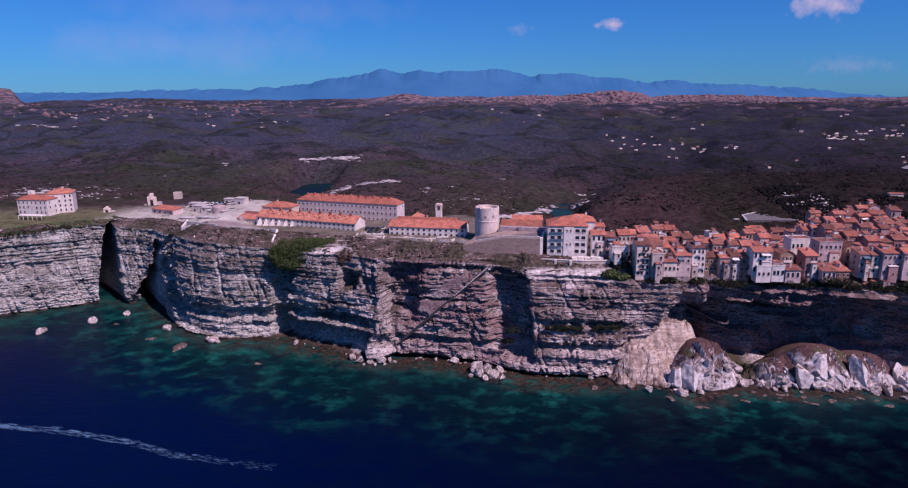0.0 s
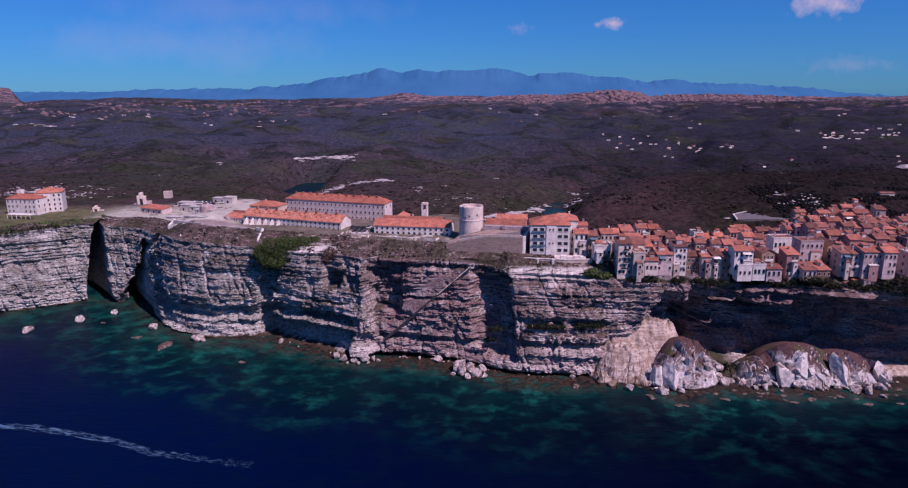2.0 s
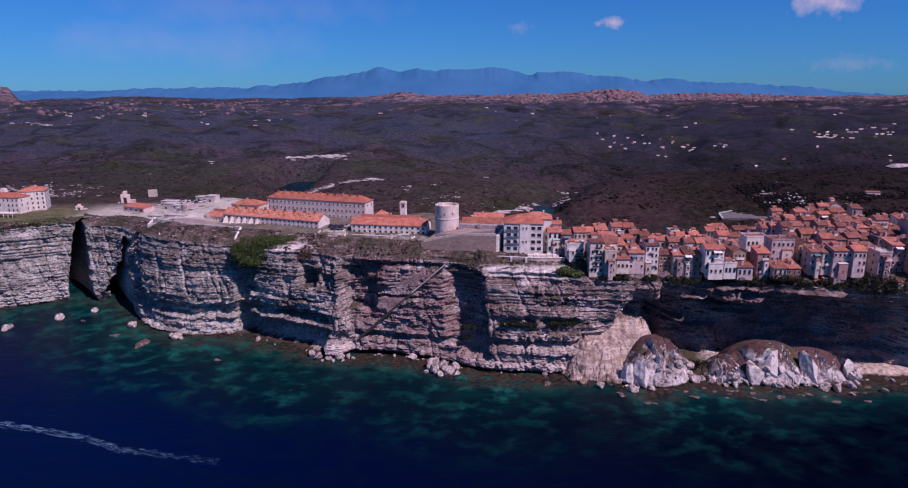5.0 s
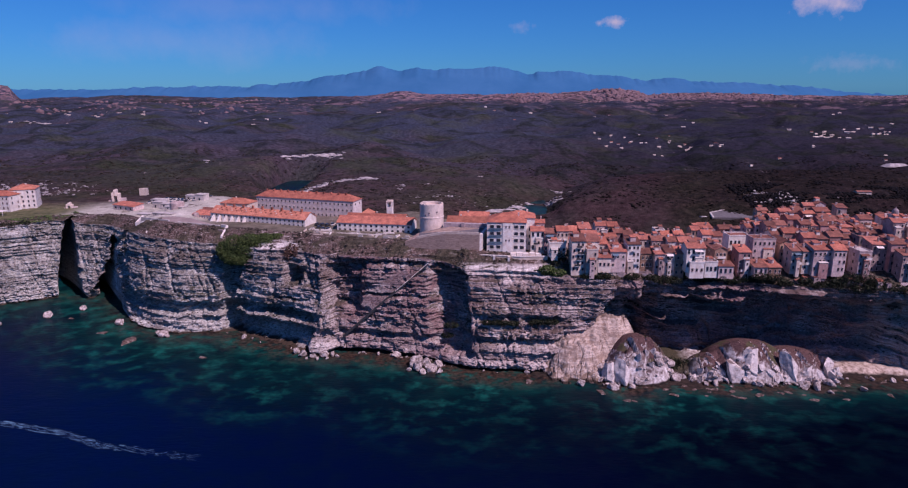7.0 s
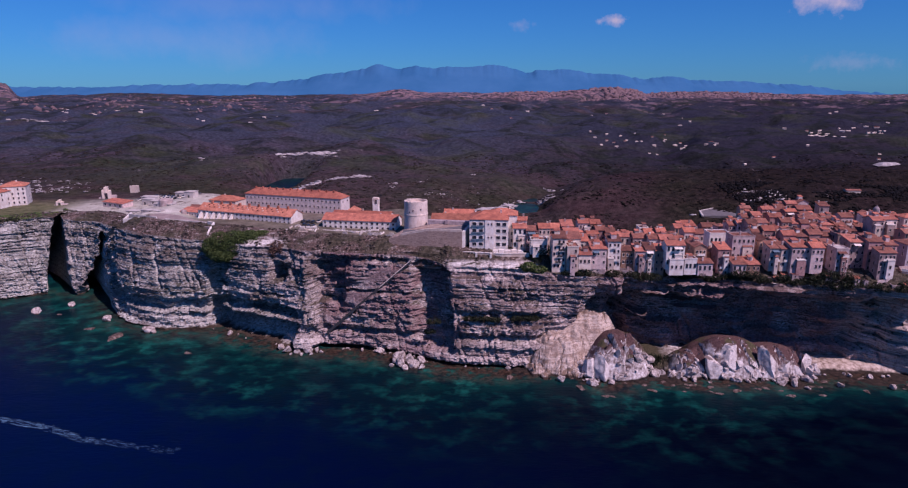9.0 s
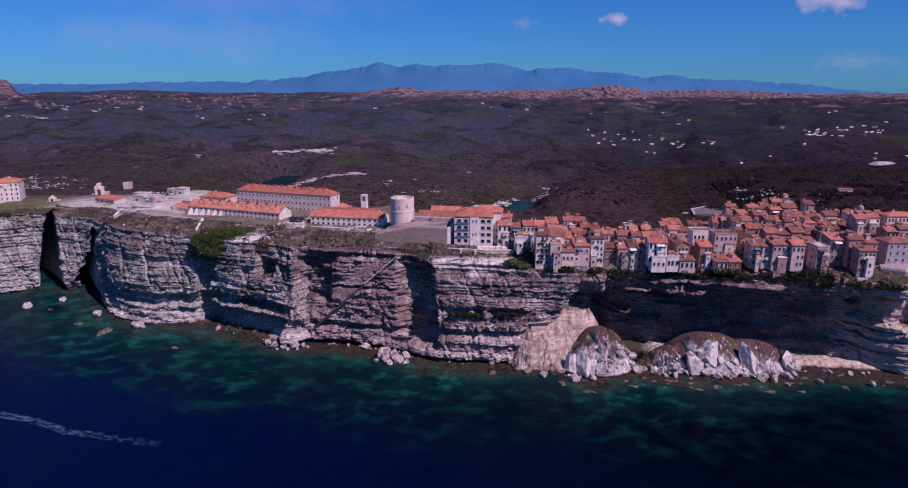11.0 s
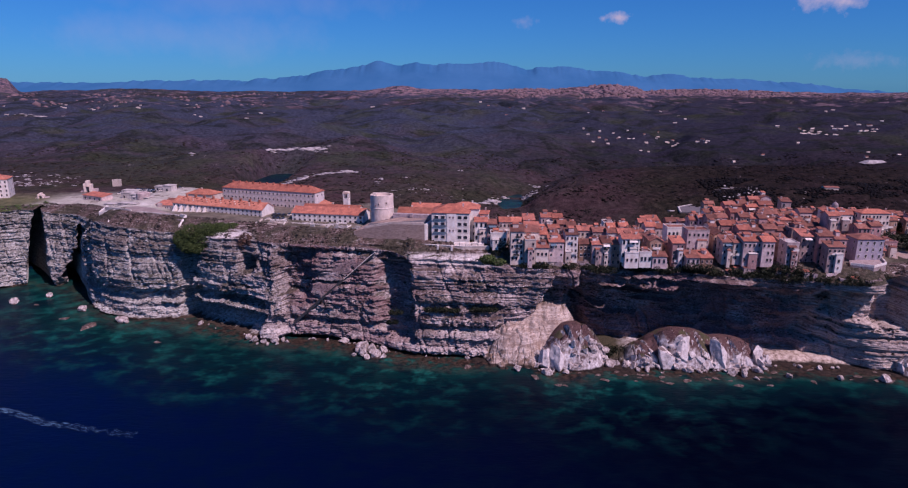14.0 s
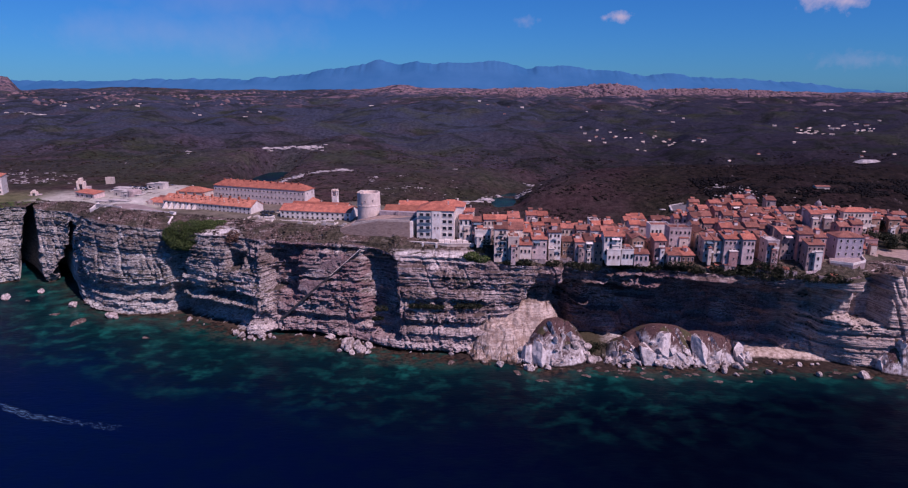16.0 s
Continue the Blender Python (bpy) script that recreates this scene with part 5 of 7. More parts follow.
    bm = bmesh.new()
    prism(bm, [(30.0, 314.3), (31.6, 314.0), (31.7, 315.2), (30.1, 315.5)], 60.6, 62.6)
    part("turret", bm, M["grey"], root)
    house((22.5, 327.0), (43.0, 325.0), 11, 55.0, 60.4, "gable", "cream", "tile_orange", "low house with a bright red roof behind the bastion", name="house", group=b, rise=2.2)
    house((29.0, 340.0), (45.0, 338.5), 8, 54.0, 60.8, "gable", "rosy", "tile", "rosy house with a red roof behind the bastion", name="house", group=b, rise=2.0)
    # white apartment block
    flats = house((42.3, 297.5), (61.0, 296.0), 15, 52.6, 66.6, "hip", "white", "tile", "tall white apartment house with a red hipped roof", rise=3.2, win="wide", rows=4, cols=1, keep=0.0, side=False,
                  name="apartment_house", group=b, chimneys=1, category="apartment house")
    for r in range(4):
        for x in (2.4, 5.6, 14.0, 16.9):
            add_window(flats, "wide", x, 0.0, 0.9 + r * 3.35)
        if r in (1, 3):
            for x in (9.2, 10.8):
                add_window(flats, "small", x, -0.35, 1.4 + r * 3.35)
        for y in (4, 8, 12):
            add_window(flats, "house", 18.76, y, 0.9 + r * 3.35, 90)
    bm = bmesh.new()
    solid_box(bm, 7.6, 12.2, -0.35, 0.3, -2.0, 13.6)
    part("bay", bm, M["white"], flats, "projecting white stair bay")
    for r in range(1, 4):
        bm = bmesh.new()
        solid_box(bm, 0.8, 7.2, -0.6, 0.0, r * 3.35 + 0.45, r * 3.35 + 0.6)
        solid_box(bm, 0.8, 7.2, -0.6, -0.54, r * 3.35 + 0.604, r * 3.35 + 1.1)
        part("balcony", bm, M["shutter"], flats, "blue-grey balcony")
    house((51.5, 304.6), (66.0, 303.4), 11, 52.6, 67.4, "hip", "white", "tile", "taller rear part of the white apartment house", rise=2.4, win="wide", rows=4, cols=4, keep=0.9, side=True, name="apartment_house", group=b, chimneys=1, category="apartment house")
    house((66.2, 303.0), (70.5, 302.5), 9, 52.0, 65.0, "hip", "cream", "tile", "narrow cream house beside the apartment block", name="house", group=b)
    # terrace walls in front
    root = new("terrace_wall")
    tagged(root, "low pale retaining wall with an arch on the brink", "wall", b)
    bm = bmesh.new()
    prism(bm, [(39, 293.8), (58, 290.2), (71, 290.8), (71, 292.4), (58, 292.0), (39, 296.2)], 45.5, 51.2)
    part("wall", bm, M["cream"], root)
    for i, (x, y) in enumerate(((45.6, 292.4), (52.5, 291.1))):
        bm = bmesh.new()
        prism(bm, [(x - 0.5, y - 1.0), (x + 0.5, y - 1.2), (x + 0.5, y + 0.4), (x - 0.5, y + 0.4)], 45.0, 51.3)
        part("buttress", bm, M["white"], root)
    bm = bmesh.new()
    prism(bm, [(39, 293.6), (58, 290.0), (71, 290.6), (71, 291.2), (58, 290.6), (39, 294.2)], 51.2, 51.5)
    part("coping", bm, M["white"], root)
    bank = new("earth_bank")
    tagged(bank, "brown stony bank at the foot of the bastion", "slope", b, kind="structure")
    bm = bmesh.new()
    prism(bm, [(-5, 302.5), (8, 299.6), (22, 296.6), (38, 294.0), (39.4, 297.0), (22, 300.1), (8, 303.3), (-2, 306.0)], 43.0, [49.0, 49.6, 49.6, 49.4, 52.0, 52.4, 52.2, 51.6])
    bmesh.ops.subdivide_edges(bm, edges=bm.edges[:], cuts=3, use_grid_fill=True)
    jolt = random.Random(3)
    for v in bm.verts:
        v.co += Vector((0, jolt.uniform(-0.4, 0.4), jolt.uniform(-0.5, 0.5)))
    part("bank", bm, M["brink"], bank)
    root = new("terrace_canopy")
    root.matrix_basis = pose(53.5, 292.6, 50.6, 0, 0, -2)
    tagged(root, "row of white terrace shelters along the brink", "shelter", b)
    for i in range(5):
        bm = bmesh.new()
        solid_box(bm, i * 3.0, i * 3.0 + 2.7, 0, 2.4, 0, 1.6 + 0.25 * (i % 2))
        part("booth", bm, M["white"], root)


M["tower"] = material("tower stone", plaster((0.80, 0.66, 0.585), (0.60, 0.48, 0.415), 0.9))
citadel()


# ---- the west end: hotel, ruins and old military works ----
def west_end():
    g = "buildings on the western plateau"
    a = house((-293.5, 418.4), (-272.2, 416.1), 10, 49.3, 59.4, "hip", "white", "tile", "white hotel with red tiled roofs near the cliff", rise=2.6, rows=3, cols=7, keep=0.95, name="hotel", group=g, category="hotel")
    house((-277.8, 424.4), (-263.4, 430.5), 16, 49.0, 61.8, "hip", "white", "tile_orange", "taller white hotel wing with a red roof", rise=3.0, rows=4, cols=5, keep=0.8, name="hotel_wing", group=g, category="hotel")
    bm = bmesh.new()
    solid_box(bm, 2.0, 5.0, 8.0, 11.0, 8.0, 14.6)
    part("turret", bm, M["white"], a)
    root = new("terrace_canopy")
    root.matrix_basis = pose(-284.8, 404.5, 48.6, 0, 0, -8)
    tagged(root, "white roofed hotel terrace on posts", "canopy", g)
    bm = bmesh.new()
    solid_box(bm, 0, 17, 0, 4.6, 2.6, 2.85)
    part("roof", bm, M["white"], root)
    for i in range(6):
        bm = bmesh.new()
        solid_box(bm, 0.2 + i * 3.3, 0.45 + i * 3.3, 0.1, 0.35, -0.5, 2.6)
        part("post", bm, M["white"], root)
    low = house((-205.3, 421.0), (-187.0, 411.4), 8, 49.2, 52.9, "shed", "rosy", "tile", "low stone house with red roof and three dark bays", rise=1.0, win="wide", rows=1, cols=4, keep=1.0, side=False, name="stone_house", group=g, chimneys=0)
    # ruined mills
    for x, y, zb, zt, w in ((-221.8, 456.5, 47.5, 57.2, 2.7), (-240.5, 430, 47.8, 52.4, 2.0)):
        root = new("ruined_tower")
        root.matrix_basis = pose(x, y, zb, 0, 0, 15)
        tagged(root, "roofless pale stone ruin with an arched opening", "ruin", "ruins on the plateau")
        h = zt - zb
        bm = bmesh.new()
        solid_box(bm, -w, -w * 0.4, -w, w, -1, h * 0.8)
        solid_box(bm, w * 0.4, w, -w, w, -1, h * 0.72)
        solid_box(bm, -w * 0.4, w * 0.4, -w, w, h * 0.55, h)
        bmesh.ops.bevel(bm, geom=bm.edges[:], offset=0.2, segments=1, affect="EDGES")
        part("wall", bm, M["cream"], root)
        bm = bmesh.new()
        solid_box(bm, w, w * 2.4, -w * 0.6, w * 0.6, -1, h * 0.35)
        solid_box(bm, -w * 1.9, -w, -w * 0.5, w * 0.8, -1, h * 0.22)
        part("rubble_wall", bm, M["rosy"], root)
    root = new("stone_block_tower")
    root.matrix_basis = pose(-214.5, 483.5, 46.5, 0, 0, 8)
    tagged(root, "small square windowless stone tower, roofless and pale", "ruin", "ruins on the plateau")
    bm = bmesh.new()
    solid_box(bm, -2.6, 2.6, -2.6, 2.6, -2, 7.4)
    part("wall", bm, M["cream"], root)
    bm = bmesh.new()
    for q in range(4):
        solid_box(bm, -2.6 + q * 1.5, -1.9 + q * 1.5, -2.6, -2.0, 7.4, 7.9)
    part("merlon", bm, M["cream"], root)
    # concrete works: slabs, blockhouses, ramps
    rng = random.Random(5)
    for x, y, lx, ly, h, turn in ((-174, 424, 9, 6, 4.0, -12), (-163, 417, 15, 5, 2.2, -12), (-152, 398, 13, 6, 1.6, -14), (-171, 396, 10, 5, 1.2, -10), (-150, 376, 14, 4, 1.1, -16),
                                  (-158, 440, 9, 6, 3.2, -8), (-146, 425, 7, 6, 4.2, -15), (-184, 446, 12, 6, 2.2, -12)):
        root = new("blockhouse")
        z = float(ground_height(x, y))
        root.matrix_basis = pose(x, y, z - 0.3, 0, 0, turn)
        tagged(root, "weathered pale concrete blockhouse of the old battery", "blockhouse", "old battery")
        bm = bmesh.new()
        solid_box(bm, -lx / 2, lx / 2, -ly / 2, ly / 2, -1, h)
        bmesh.ops.bevel(bm, geom=bm.edges[:], offset=0.15, segments=1, affect="EDGES")
        part("body", bm, M["concrete"], root)
        bm = bmesh.new()
        solid_box(bm, -lx / 2 - 0.25, lx / 2 + 0.25, -ly / 2 - 0.25, ly / 2 + 0.25, h, h + 0.3)
        part("roof_slab", bm, M["concrete"], root)
        for q in range(max(1, int(lx / 4))):
            bm = bmesh.new()
            x0 = -lx / 2 + (q + 0.5) * lx / max(1, int(lx / 4))
            solid_box(bm, x0 - 0.6, x0 + 0.6, -ly / 2 - 0.03, -ly / 2 + 0.2, 0.3, min(h - 0.5, 2.1))
            part("doorway", bm, M["glass"], root, "dark doorway")
    for pts, zt in (([(-157, 361), (-137, 352.5), (-136.7, 353.2), (-156.7, 361.7)], 56.2), ([(-131, 350.5), (-104, 341), (-103.7, 341.7), (-130.7, 351.2)], 55.6)):
        root = new("retaining_wall")
        tagged(root, "long pale masonry retaining wall along the brink", "wall", "old battery")
        bm = bmesh.new()
        prism(bm, pts, 50.0, zt)
        part("wall", bm, M["concrete"], root)


west_end()


def garden_walls():
    for pts, zt in (([(-60, 337), (-36, 325.5), (-35.6, 326.2), (-59.6, 337.7)], 53.9), ([(-35, 324.0), (-1, 314.0), (-0.8, 314.7), (-34.8, 324.7)], 53.3), ([(-46, 329.2), (-12, 322.5), (-11.8, 323.2), (-45.8, 329.9)], 54.3)):
        root = new("garden_wall")
        tagged(root, "low pale garden wall on the terrace by the barracks", "wall", "terrace walls")
        bm = bmesh.new()
        prism(bm, pts, 50.5, zt)
        part("wall", bm, M["cream"], root)
        bm = bmesh.new()
        prism(bm, [(x + (0.1 if i in (1, 2) else -0.1), y + (0.12 if i > 1 else -0.12)) for i, (x, y) in enumerate(pts)], zt + 0.004, zt + 0.16)
        part("coping", bm, M["white"], root)


garden_walls()


def terrace_ruins():
    """Broken low walls and stone steps on the terraces between the barracks and the brink."""
    rng = random.Random(77)
    for i in range(26):
        x = rng.uniform(-58, 4)
        y = 326.0 - (x + 30) * 0.25 + rng.uniform(-8, 4.5)
        z = float(ground_height(x, y))
        root = new("ruined_wall")
        root.matrix_basis = pose(x, y, z - 0.2, 0, 0, -14 + rng.choice((0, 0, 90)) + rng.uniform(-12, 12))
        tagged(root, "broken low pale stone wall on the garden terrace", "wall", "ruined terrace walls")
        bm = bmesh.new()
        at = 0.0
        for k in range(rng.randint(2, 4)):
            step = rng.uniform(0.8, 2.2)
            solid_box(bm, at, at + step, 0, 0.5, -1.0, rng.uniform(0.3, 1.3))
            at += step + 0.004
        part("wall", bm, M[rng.choice(("cream", "white", "concrete"))], root)


terrace_ruins()


def parked_car(x, y, turn, paint, where="yard beside the barracks"):
    root = new("car")
    root.matrix_basis = pose(x, y, float(ground_height(x, y)) + 0.32, 0, 0, turn)
    tagged(root, paint + " car parked on the " + where, "car", "parked cars")
    bm = bmesh.new()
    solid_box(bm, -2.1, 2.1, -0.85, 0.85, 0.0, 0.62)
    bmesh.ops.bevel(bm, geom=bm.edges[:], offset=0.12, segments=2, affect="EDGES")
    part("body", bm, M["white"] if paint == "white" else M["iron"], root)
    bm = bmesh.new()
    prism(bm, [(-1.5, -0.75), (0.9, -0.75), (0.9, 0.75), (-1.5, 0.75)], 0.6, 1.15)
    bmesh.ops.bevel(bm, geom=bm.edges[:], offset=0.2, segments=2, affect="EDGES")
    part("cabin", bm, M["glass"], root)
    for sx in (-1.3, 1.3):
        for sy in (-0.8, 0.8):
            bm = bmesh.new()
            bmesh.ops.create_cone(bm, cap_ends=True, segments=14, radius1=0.32, radius2=0.32, depth=0.2, matrix=Matrix.Translation((sx, sy, 0)) @ Matrix.Rotation(math.pi / 2, 4, "X"))
            part("wheel", bm, M["iron"], root)


for i, (x, y, paint) in enumerate(((-45, 335, "dark"), (-42.2, 334.2, "white"), (-48, 338, "dark"), (-47.5, 345, "dark"), (-44.5, 344.4, "dark"), (-41.6, 346, "white"), (-50.5, 346, "dark"))):
    parked_car(x, y, 72 + (i % 3) * 3, paint)


for i in range(36):
    parked_car(-190 + 3.3 * (i % 12) + 2.4 * (i // 12), 441 - 0.9 * (i % 12) + 8.5 * (i // 12), 68, ("white", "dark", "white", "white")[i % 4], "pale ground of the old battery")


def cistern(x, y, r, h):
    root = new("cistern")
    root.matrix_basis = pose(x, y, float(ground_height(x, y)) - 0.3)
    tagged(root, "squat round pale concrete cistern of the old battery", "cistern", "old battery")
    bm = bmesh.new()
    n = 28
    rings = [[bm.verts.new((q * r * math.cos(2 * math.pi * i / n), q * r * math.sin(2 * math.pi * i / n), z)) for i in range(n)] for q, z in ((1.0, -1.0), (1.0, h), (0.94, h + 0.25), (0.6, h + 0.75), (0.2, h + 0.95))]
    for a, b in zip(rings, rings[1:]):
        for i in range(n):
            bm.faces.new((a[i], a[(i + 1) % n], b[(i + 1) % n], b[i]))
    bm.faces.new(rings[-1])
    part("drum", bm, M["rosy"], root)


def parade_ground():
    root = new("parade_ground")
    tagged(root, "grey-brown paved yard before the long barracks", "yard", "old battery")
    bm = bmesh.new()
    prism(bm, [(-148, 361), (-139, 350), (-99, 333), (-97, 339), (-118, 353), (-128, 362), (-141, 367)], 49.0, [55.2, 55.1, 54.6, 54.6, 55.2, 55.4, 55.5])
    part("paving", bm, M["yard"], root)
    for a, b, za, zb in (((-159.5, 369), (-158.4, 357.5), 55.6, 53.8), ((-149.0, 357.0), (-145.5, 343.0), 55.3, 51.0), ((-158.4, 357.5), (-149.0, 357.0), 53.8, 55.3), ((-98.0, 337.5), (-98.8, 329.5), 56.4, 52.0), ((-102, 339.8), (-98.0, 337.5), 56.4, 56.4)):
        wall = new("boundary_wall")
        tagged(wall, "stepped white boundary wall going down the brink", "wall", "old battery")
        v = Vector((b[0] - a[0], b[1] - a[1])).normalized() * 0.45
        bm = bmesh.new()
        prism(bm, [(a[0] + v.y, a[1] - v.x), (b[0] + v.y, b[1] - v.x), (b[0] - v.y, b[1] + v.x), (a[0] - v.y, a[1] + v.x)], 44.0, [za, zb, zb, za])
        part("wall", bm, M["white"], wall)


parade_ground()
cistern(-151.5, 398, 4.2, 4.0)
cistern(-129, 372, 1.8, 1.8)


def corner_terrace():
    root = new("corner_terrace")
    tagged(root, "pale paved terrace with a white parapet on the cliff corner", "terrace", "terrace walls")
    bm = bmesh.new()
    prism(bm, [(236, 271), (244, 266.5), (253, 272), (257, 282), (240, 279)], 43.0, 48.6)
    part("base", bm, M["rosy"], root)
    for a, b in (((236, 271), (244, 266.5)), ((244, 266.5), (253, 272)), ((253, 272), (257, 282))):
        d = Vector((b[0] - a[0], b[1] - a[1])).normalized() * 0.35
        bm = bmesh.new()
        prism(bm, [a, b, (b[0] - d.y, b[1] + d.x), (a[0] - d.y, a[1] + d.x)], 48.604, 49.7)
        part("parapet", bm, M["white"], root)
    wall = new("rampart")
    tagged(wall, "tall pale rampart wall closing the town", "wall", "terrace walls")
    bm = bmesh.new()
    prism(bm, [(262, 276), (269, 268), (300, 272), (296, 296), (266, 300)], 38.0, [46.6, 46.8, 47.6, 48.6, 47.8])
    part("wall", bm, M["bastion"], wall)
    bm = bmesh.new()
    prism(bm, [(262.2, 276), (269.2, 268.2), (299.8, 272.2), (299.8, 272.8), (269.4, 268.9), (262.8, 276.3)], 46.4, [47.6, 47.8, 48.6, 48.6, 47.8, 47.6])
    part("parapet", bm, M["cream"], wall)


corner_terrace()


# ---- the old town ----
house((80.7, 281.3), (86.8, 281.3), 13, 46.2, 61.0, "shed", "white", "tile", "tall narrow white house with small windows on the cliff edge")
house((87.2, 279.5), (92.5, 279.5), 12, 46.7, 57.3, "flat", "cream", "tile", "cream flat-roofed house standing at the cliff edge")
house((92.7, 279.4), (98.5, 279.4), 9, 48.2, 53.7, "shed", "cream", "tile", "low cream house with red tiled lean-to roof")
house((99.2, 283.0), (106.2, 283.0), 10, 47.2, 55.6, "shed", "white", "tile", "white house with open loggia over the cliff")
house((107.3, 285.0), (113.2, 285.0), 12, 46.0, 58.7, "shed", "white", "tile_old", "tall white house with four storeys of windows")
house((114.5, 288.0), (120.5, 288.0), 10, 46.1, 53.5, "gable", "ochre", "tile_old", "ochre stone house with a brown tiled roof")
house((120.3, 285.0), (124.9, 285.0), 10, 45.8, 54.0, "shed", "rosy", "tile", "narrow rosy stone house with old tiles")
house((125.1, 285.2), (129.5, 285.2), 11, 43.5, 54.8, "shed", "cream", "tile_old", "cream house with balconies above the cliff")
house((129.6, 284.8), (133.9, 284.8), 11, 43.5, 54.2, "shed", "ochre", "tile_orange", "ochre town house sharing walls with its neighbours")
house((133.2, 280.5), (141.6, 280.5), 10, 48.0, 58.0, "gable", "white", "tile", "white house with a red roof and terrace awning")
house((134.6, 279.0), (141.1, 279.0), 5, 45.6, 51.4, "flat", "white", "tile", "low white terrace house at the brink")
house((141.5, 279.0), (147.2, 279.0), 6, 45.9, 51.7, "flat", "white", "tile", "small bluish white house at the brink")
house((147.6, 278.5), (154.4, 278.5), 5, 45.5, 50.0, "shed", "grey", "tile", "small grey house hanging on the cliff edge")
house((147.9, 285.4), (153.8, 285.4), 14, 47.7, 55.9, "gable_y", "ochre", "tile_old", "ochre house with a weathered tile gable")
house((157.7, 282.0), (163.2, 282.0), 12, 43.4, 55.7, "shed", "pink", "tile_orange", "tall reddish house with an orange roof")
house((166.0, 287.0), (176.4, 287.0), 14, 49.6, 60.6, "flat", "rosy", "tile_old", "large plain rosy block with small windows")
house((163.2, 277.0), (169.2, 277.0), 8, 46.0, 49.9, "shed", "rosy", "tile_old", "low annex with a weathered tile roof")
house((169.6, 277.0), (175.3, 277.0), 8, 46.3, 49.9, "shed", "ochre", "tile", "low ochre annex under red tiles")
house((179.1, 288.0), (185.3, 288.0), 12, 48.2, 58.4, "gable_y", "grey", "tile_old", "grey gabled house with shaded side wall")
house((179.7, 278.0), (184.4, 278.0), 10, 48.0, 57.3, "shed", "cream", "tile", "cream house with shuttered windows")
house((184.3, 277.0), (187.6, 277.0), 9, 48.3, 57.3, "shed", "white", "tile_old", "narrow white house between taller neighbours")
house((188.1, 275.0), (196.0, 275.0), 13, 48.0, 58.6, "shed", "rosy", "tile_orange", "rosy house with a bright orange roof")
house((195.8, 273.0), (201.4, 273.0), 12, 48.3, 58.9, "gable", "white", "tile_orange", "white house with balconies and an orange roof")
house((206.9, 281.0), (211.6, 281.0), 10, 47.4, 57.7, "shed", "ochre", "tile_old", "narrow ochre house in a gap")
house((206.8, 272.5), (212.3, 272.5), 8, 47.7, 58.2, "flat", "white", "tile", "white house with three rows of balconies")
house((216.6, 279.5), (223.6, 279.5), 12, 46.8, 60.0, "shed", "cream", "tile_orange", "pale house with tall shuttered windows")
house((223.3, 276.8), (230.0, 276.8), 13, 46.7, 60.8, "shed", "pink", "tile_old", "wide reddish house with weathered tiles")
house((230.1, 275.4), (235.4, 275.4), 13, 46.7, 59.6, "shed", "pink", "tile_old", "pink town house sharing walls with its neighbours")
house((224.1, 269.5), (231.6, 269.5), 6, 46.7, 57.5, "shed", "grey", "tile", "blue-grey house standing out at the brink")
house((243.3, 280.0), (255.8, 280.0), 10, 48.6, 58.6, "hip", "lilac", "tile_old", "wide lilac-white house over the cliff corner", rise=1.8, win="house", rows=3, cols=4, keep=0.8, group="houses by the rampart")
house((263.6, 291.0), (269.6, 291.0), 9, 47.0, 54.6, "flat", "pink", "tile", "low pink house by the terrace")
house((63.8, 298.8), (70.1, 298.8), 10, 51.7, 61.8, "gable", "white", "tile", "long white house with a red tiled roof")
house((70.2, 297.7), (76.0, 297.7), 10, 51.7, 61.0, "gable", "pink", "tile_old", "pink town house sharing walls with its neighbours")
house((76.1, 297.4), (81.5, 297.4), 10, 51.7, 62.2, "gable", "cream", "tile_orange", "cream town house sharing walls with its neighbours")
house((71.5, 289.5), (79.2, 289.5), 6, 52.7, 58.1, "flat", "white", "tile", "low white house with balcony on the terrace")
house((82.7, 310.7), (89.2, 310.7), 10, 51.7, 59.4, "gable", "rosy", "tile_orange", "rosy house with an orange tiled roof")
house((89.3, 310.2), (95.0, 310.2), 10, 51.7, 60.5, "shed", "rosy", "tile", "rosy town house sharing walls with its neighbours")
house((88.8, 300.0), (96.0, 300.0), 9, 52.4, 59.4, "gable", "ochre", "tile", "ochre house between the lanes")
house((99.8, 321.6), (105.9, 321.6), 9, 53.0, 59.6, "gable", "rosy", "tile", "rosy house with pale gable end")
house((105.9, 320.4), (110.9, 320.4), 9, 53.0, 59.5, "gable", "ochre", "tile_orange", "ochre town house sharing walls with its neighbours")
house((107.5, 313.6), (112.1, 313.6), 9, 51.2, 57.6, "gable", "pink", "tile", "pink house under a red roof")
house((112.1, 311.6), (116.7, 311.6), 9, 51.2, 56.9, "gable", "cream", "tile_old", "cream town house sharing walls with its neighbours")
house((116.7, 307.0), (124.9, 307.0), 8, 48.9, 55.8, "gable", "white", "tile", "lilac-white house with red roof")
house((87.4, 291.0), (95.4, 291.0), 8, 52.9, 58.6, "shed", "cream", "tile", "cream house with wide red roof")
house((95.4, 291.3), (99.3, 291.3), 8, 52.4, 57.3, "shed", "cream", "tile_orange", "cream row house with tile roof")
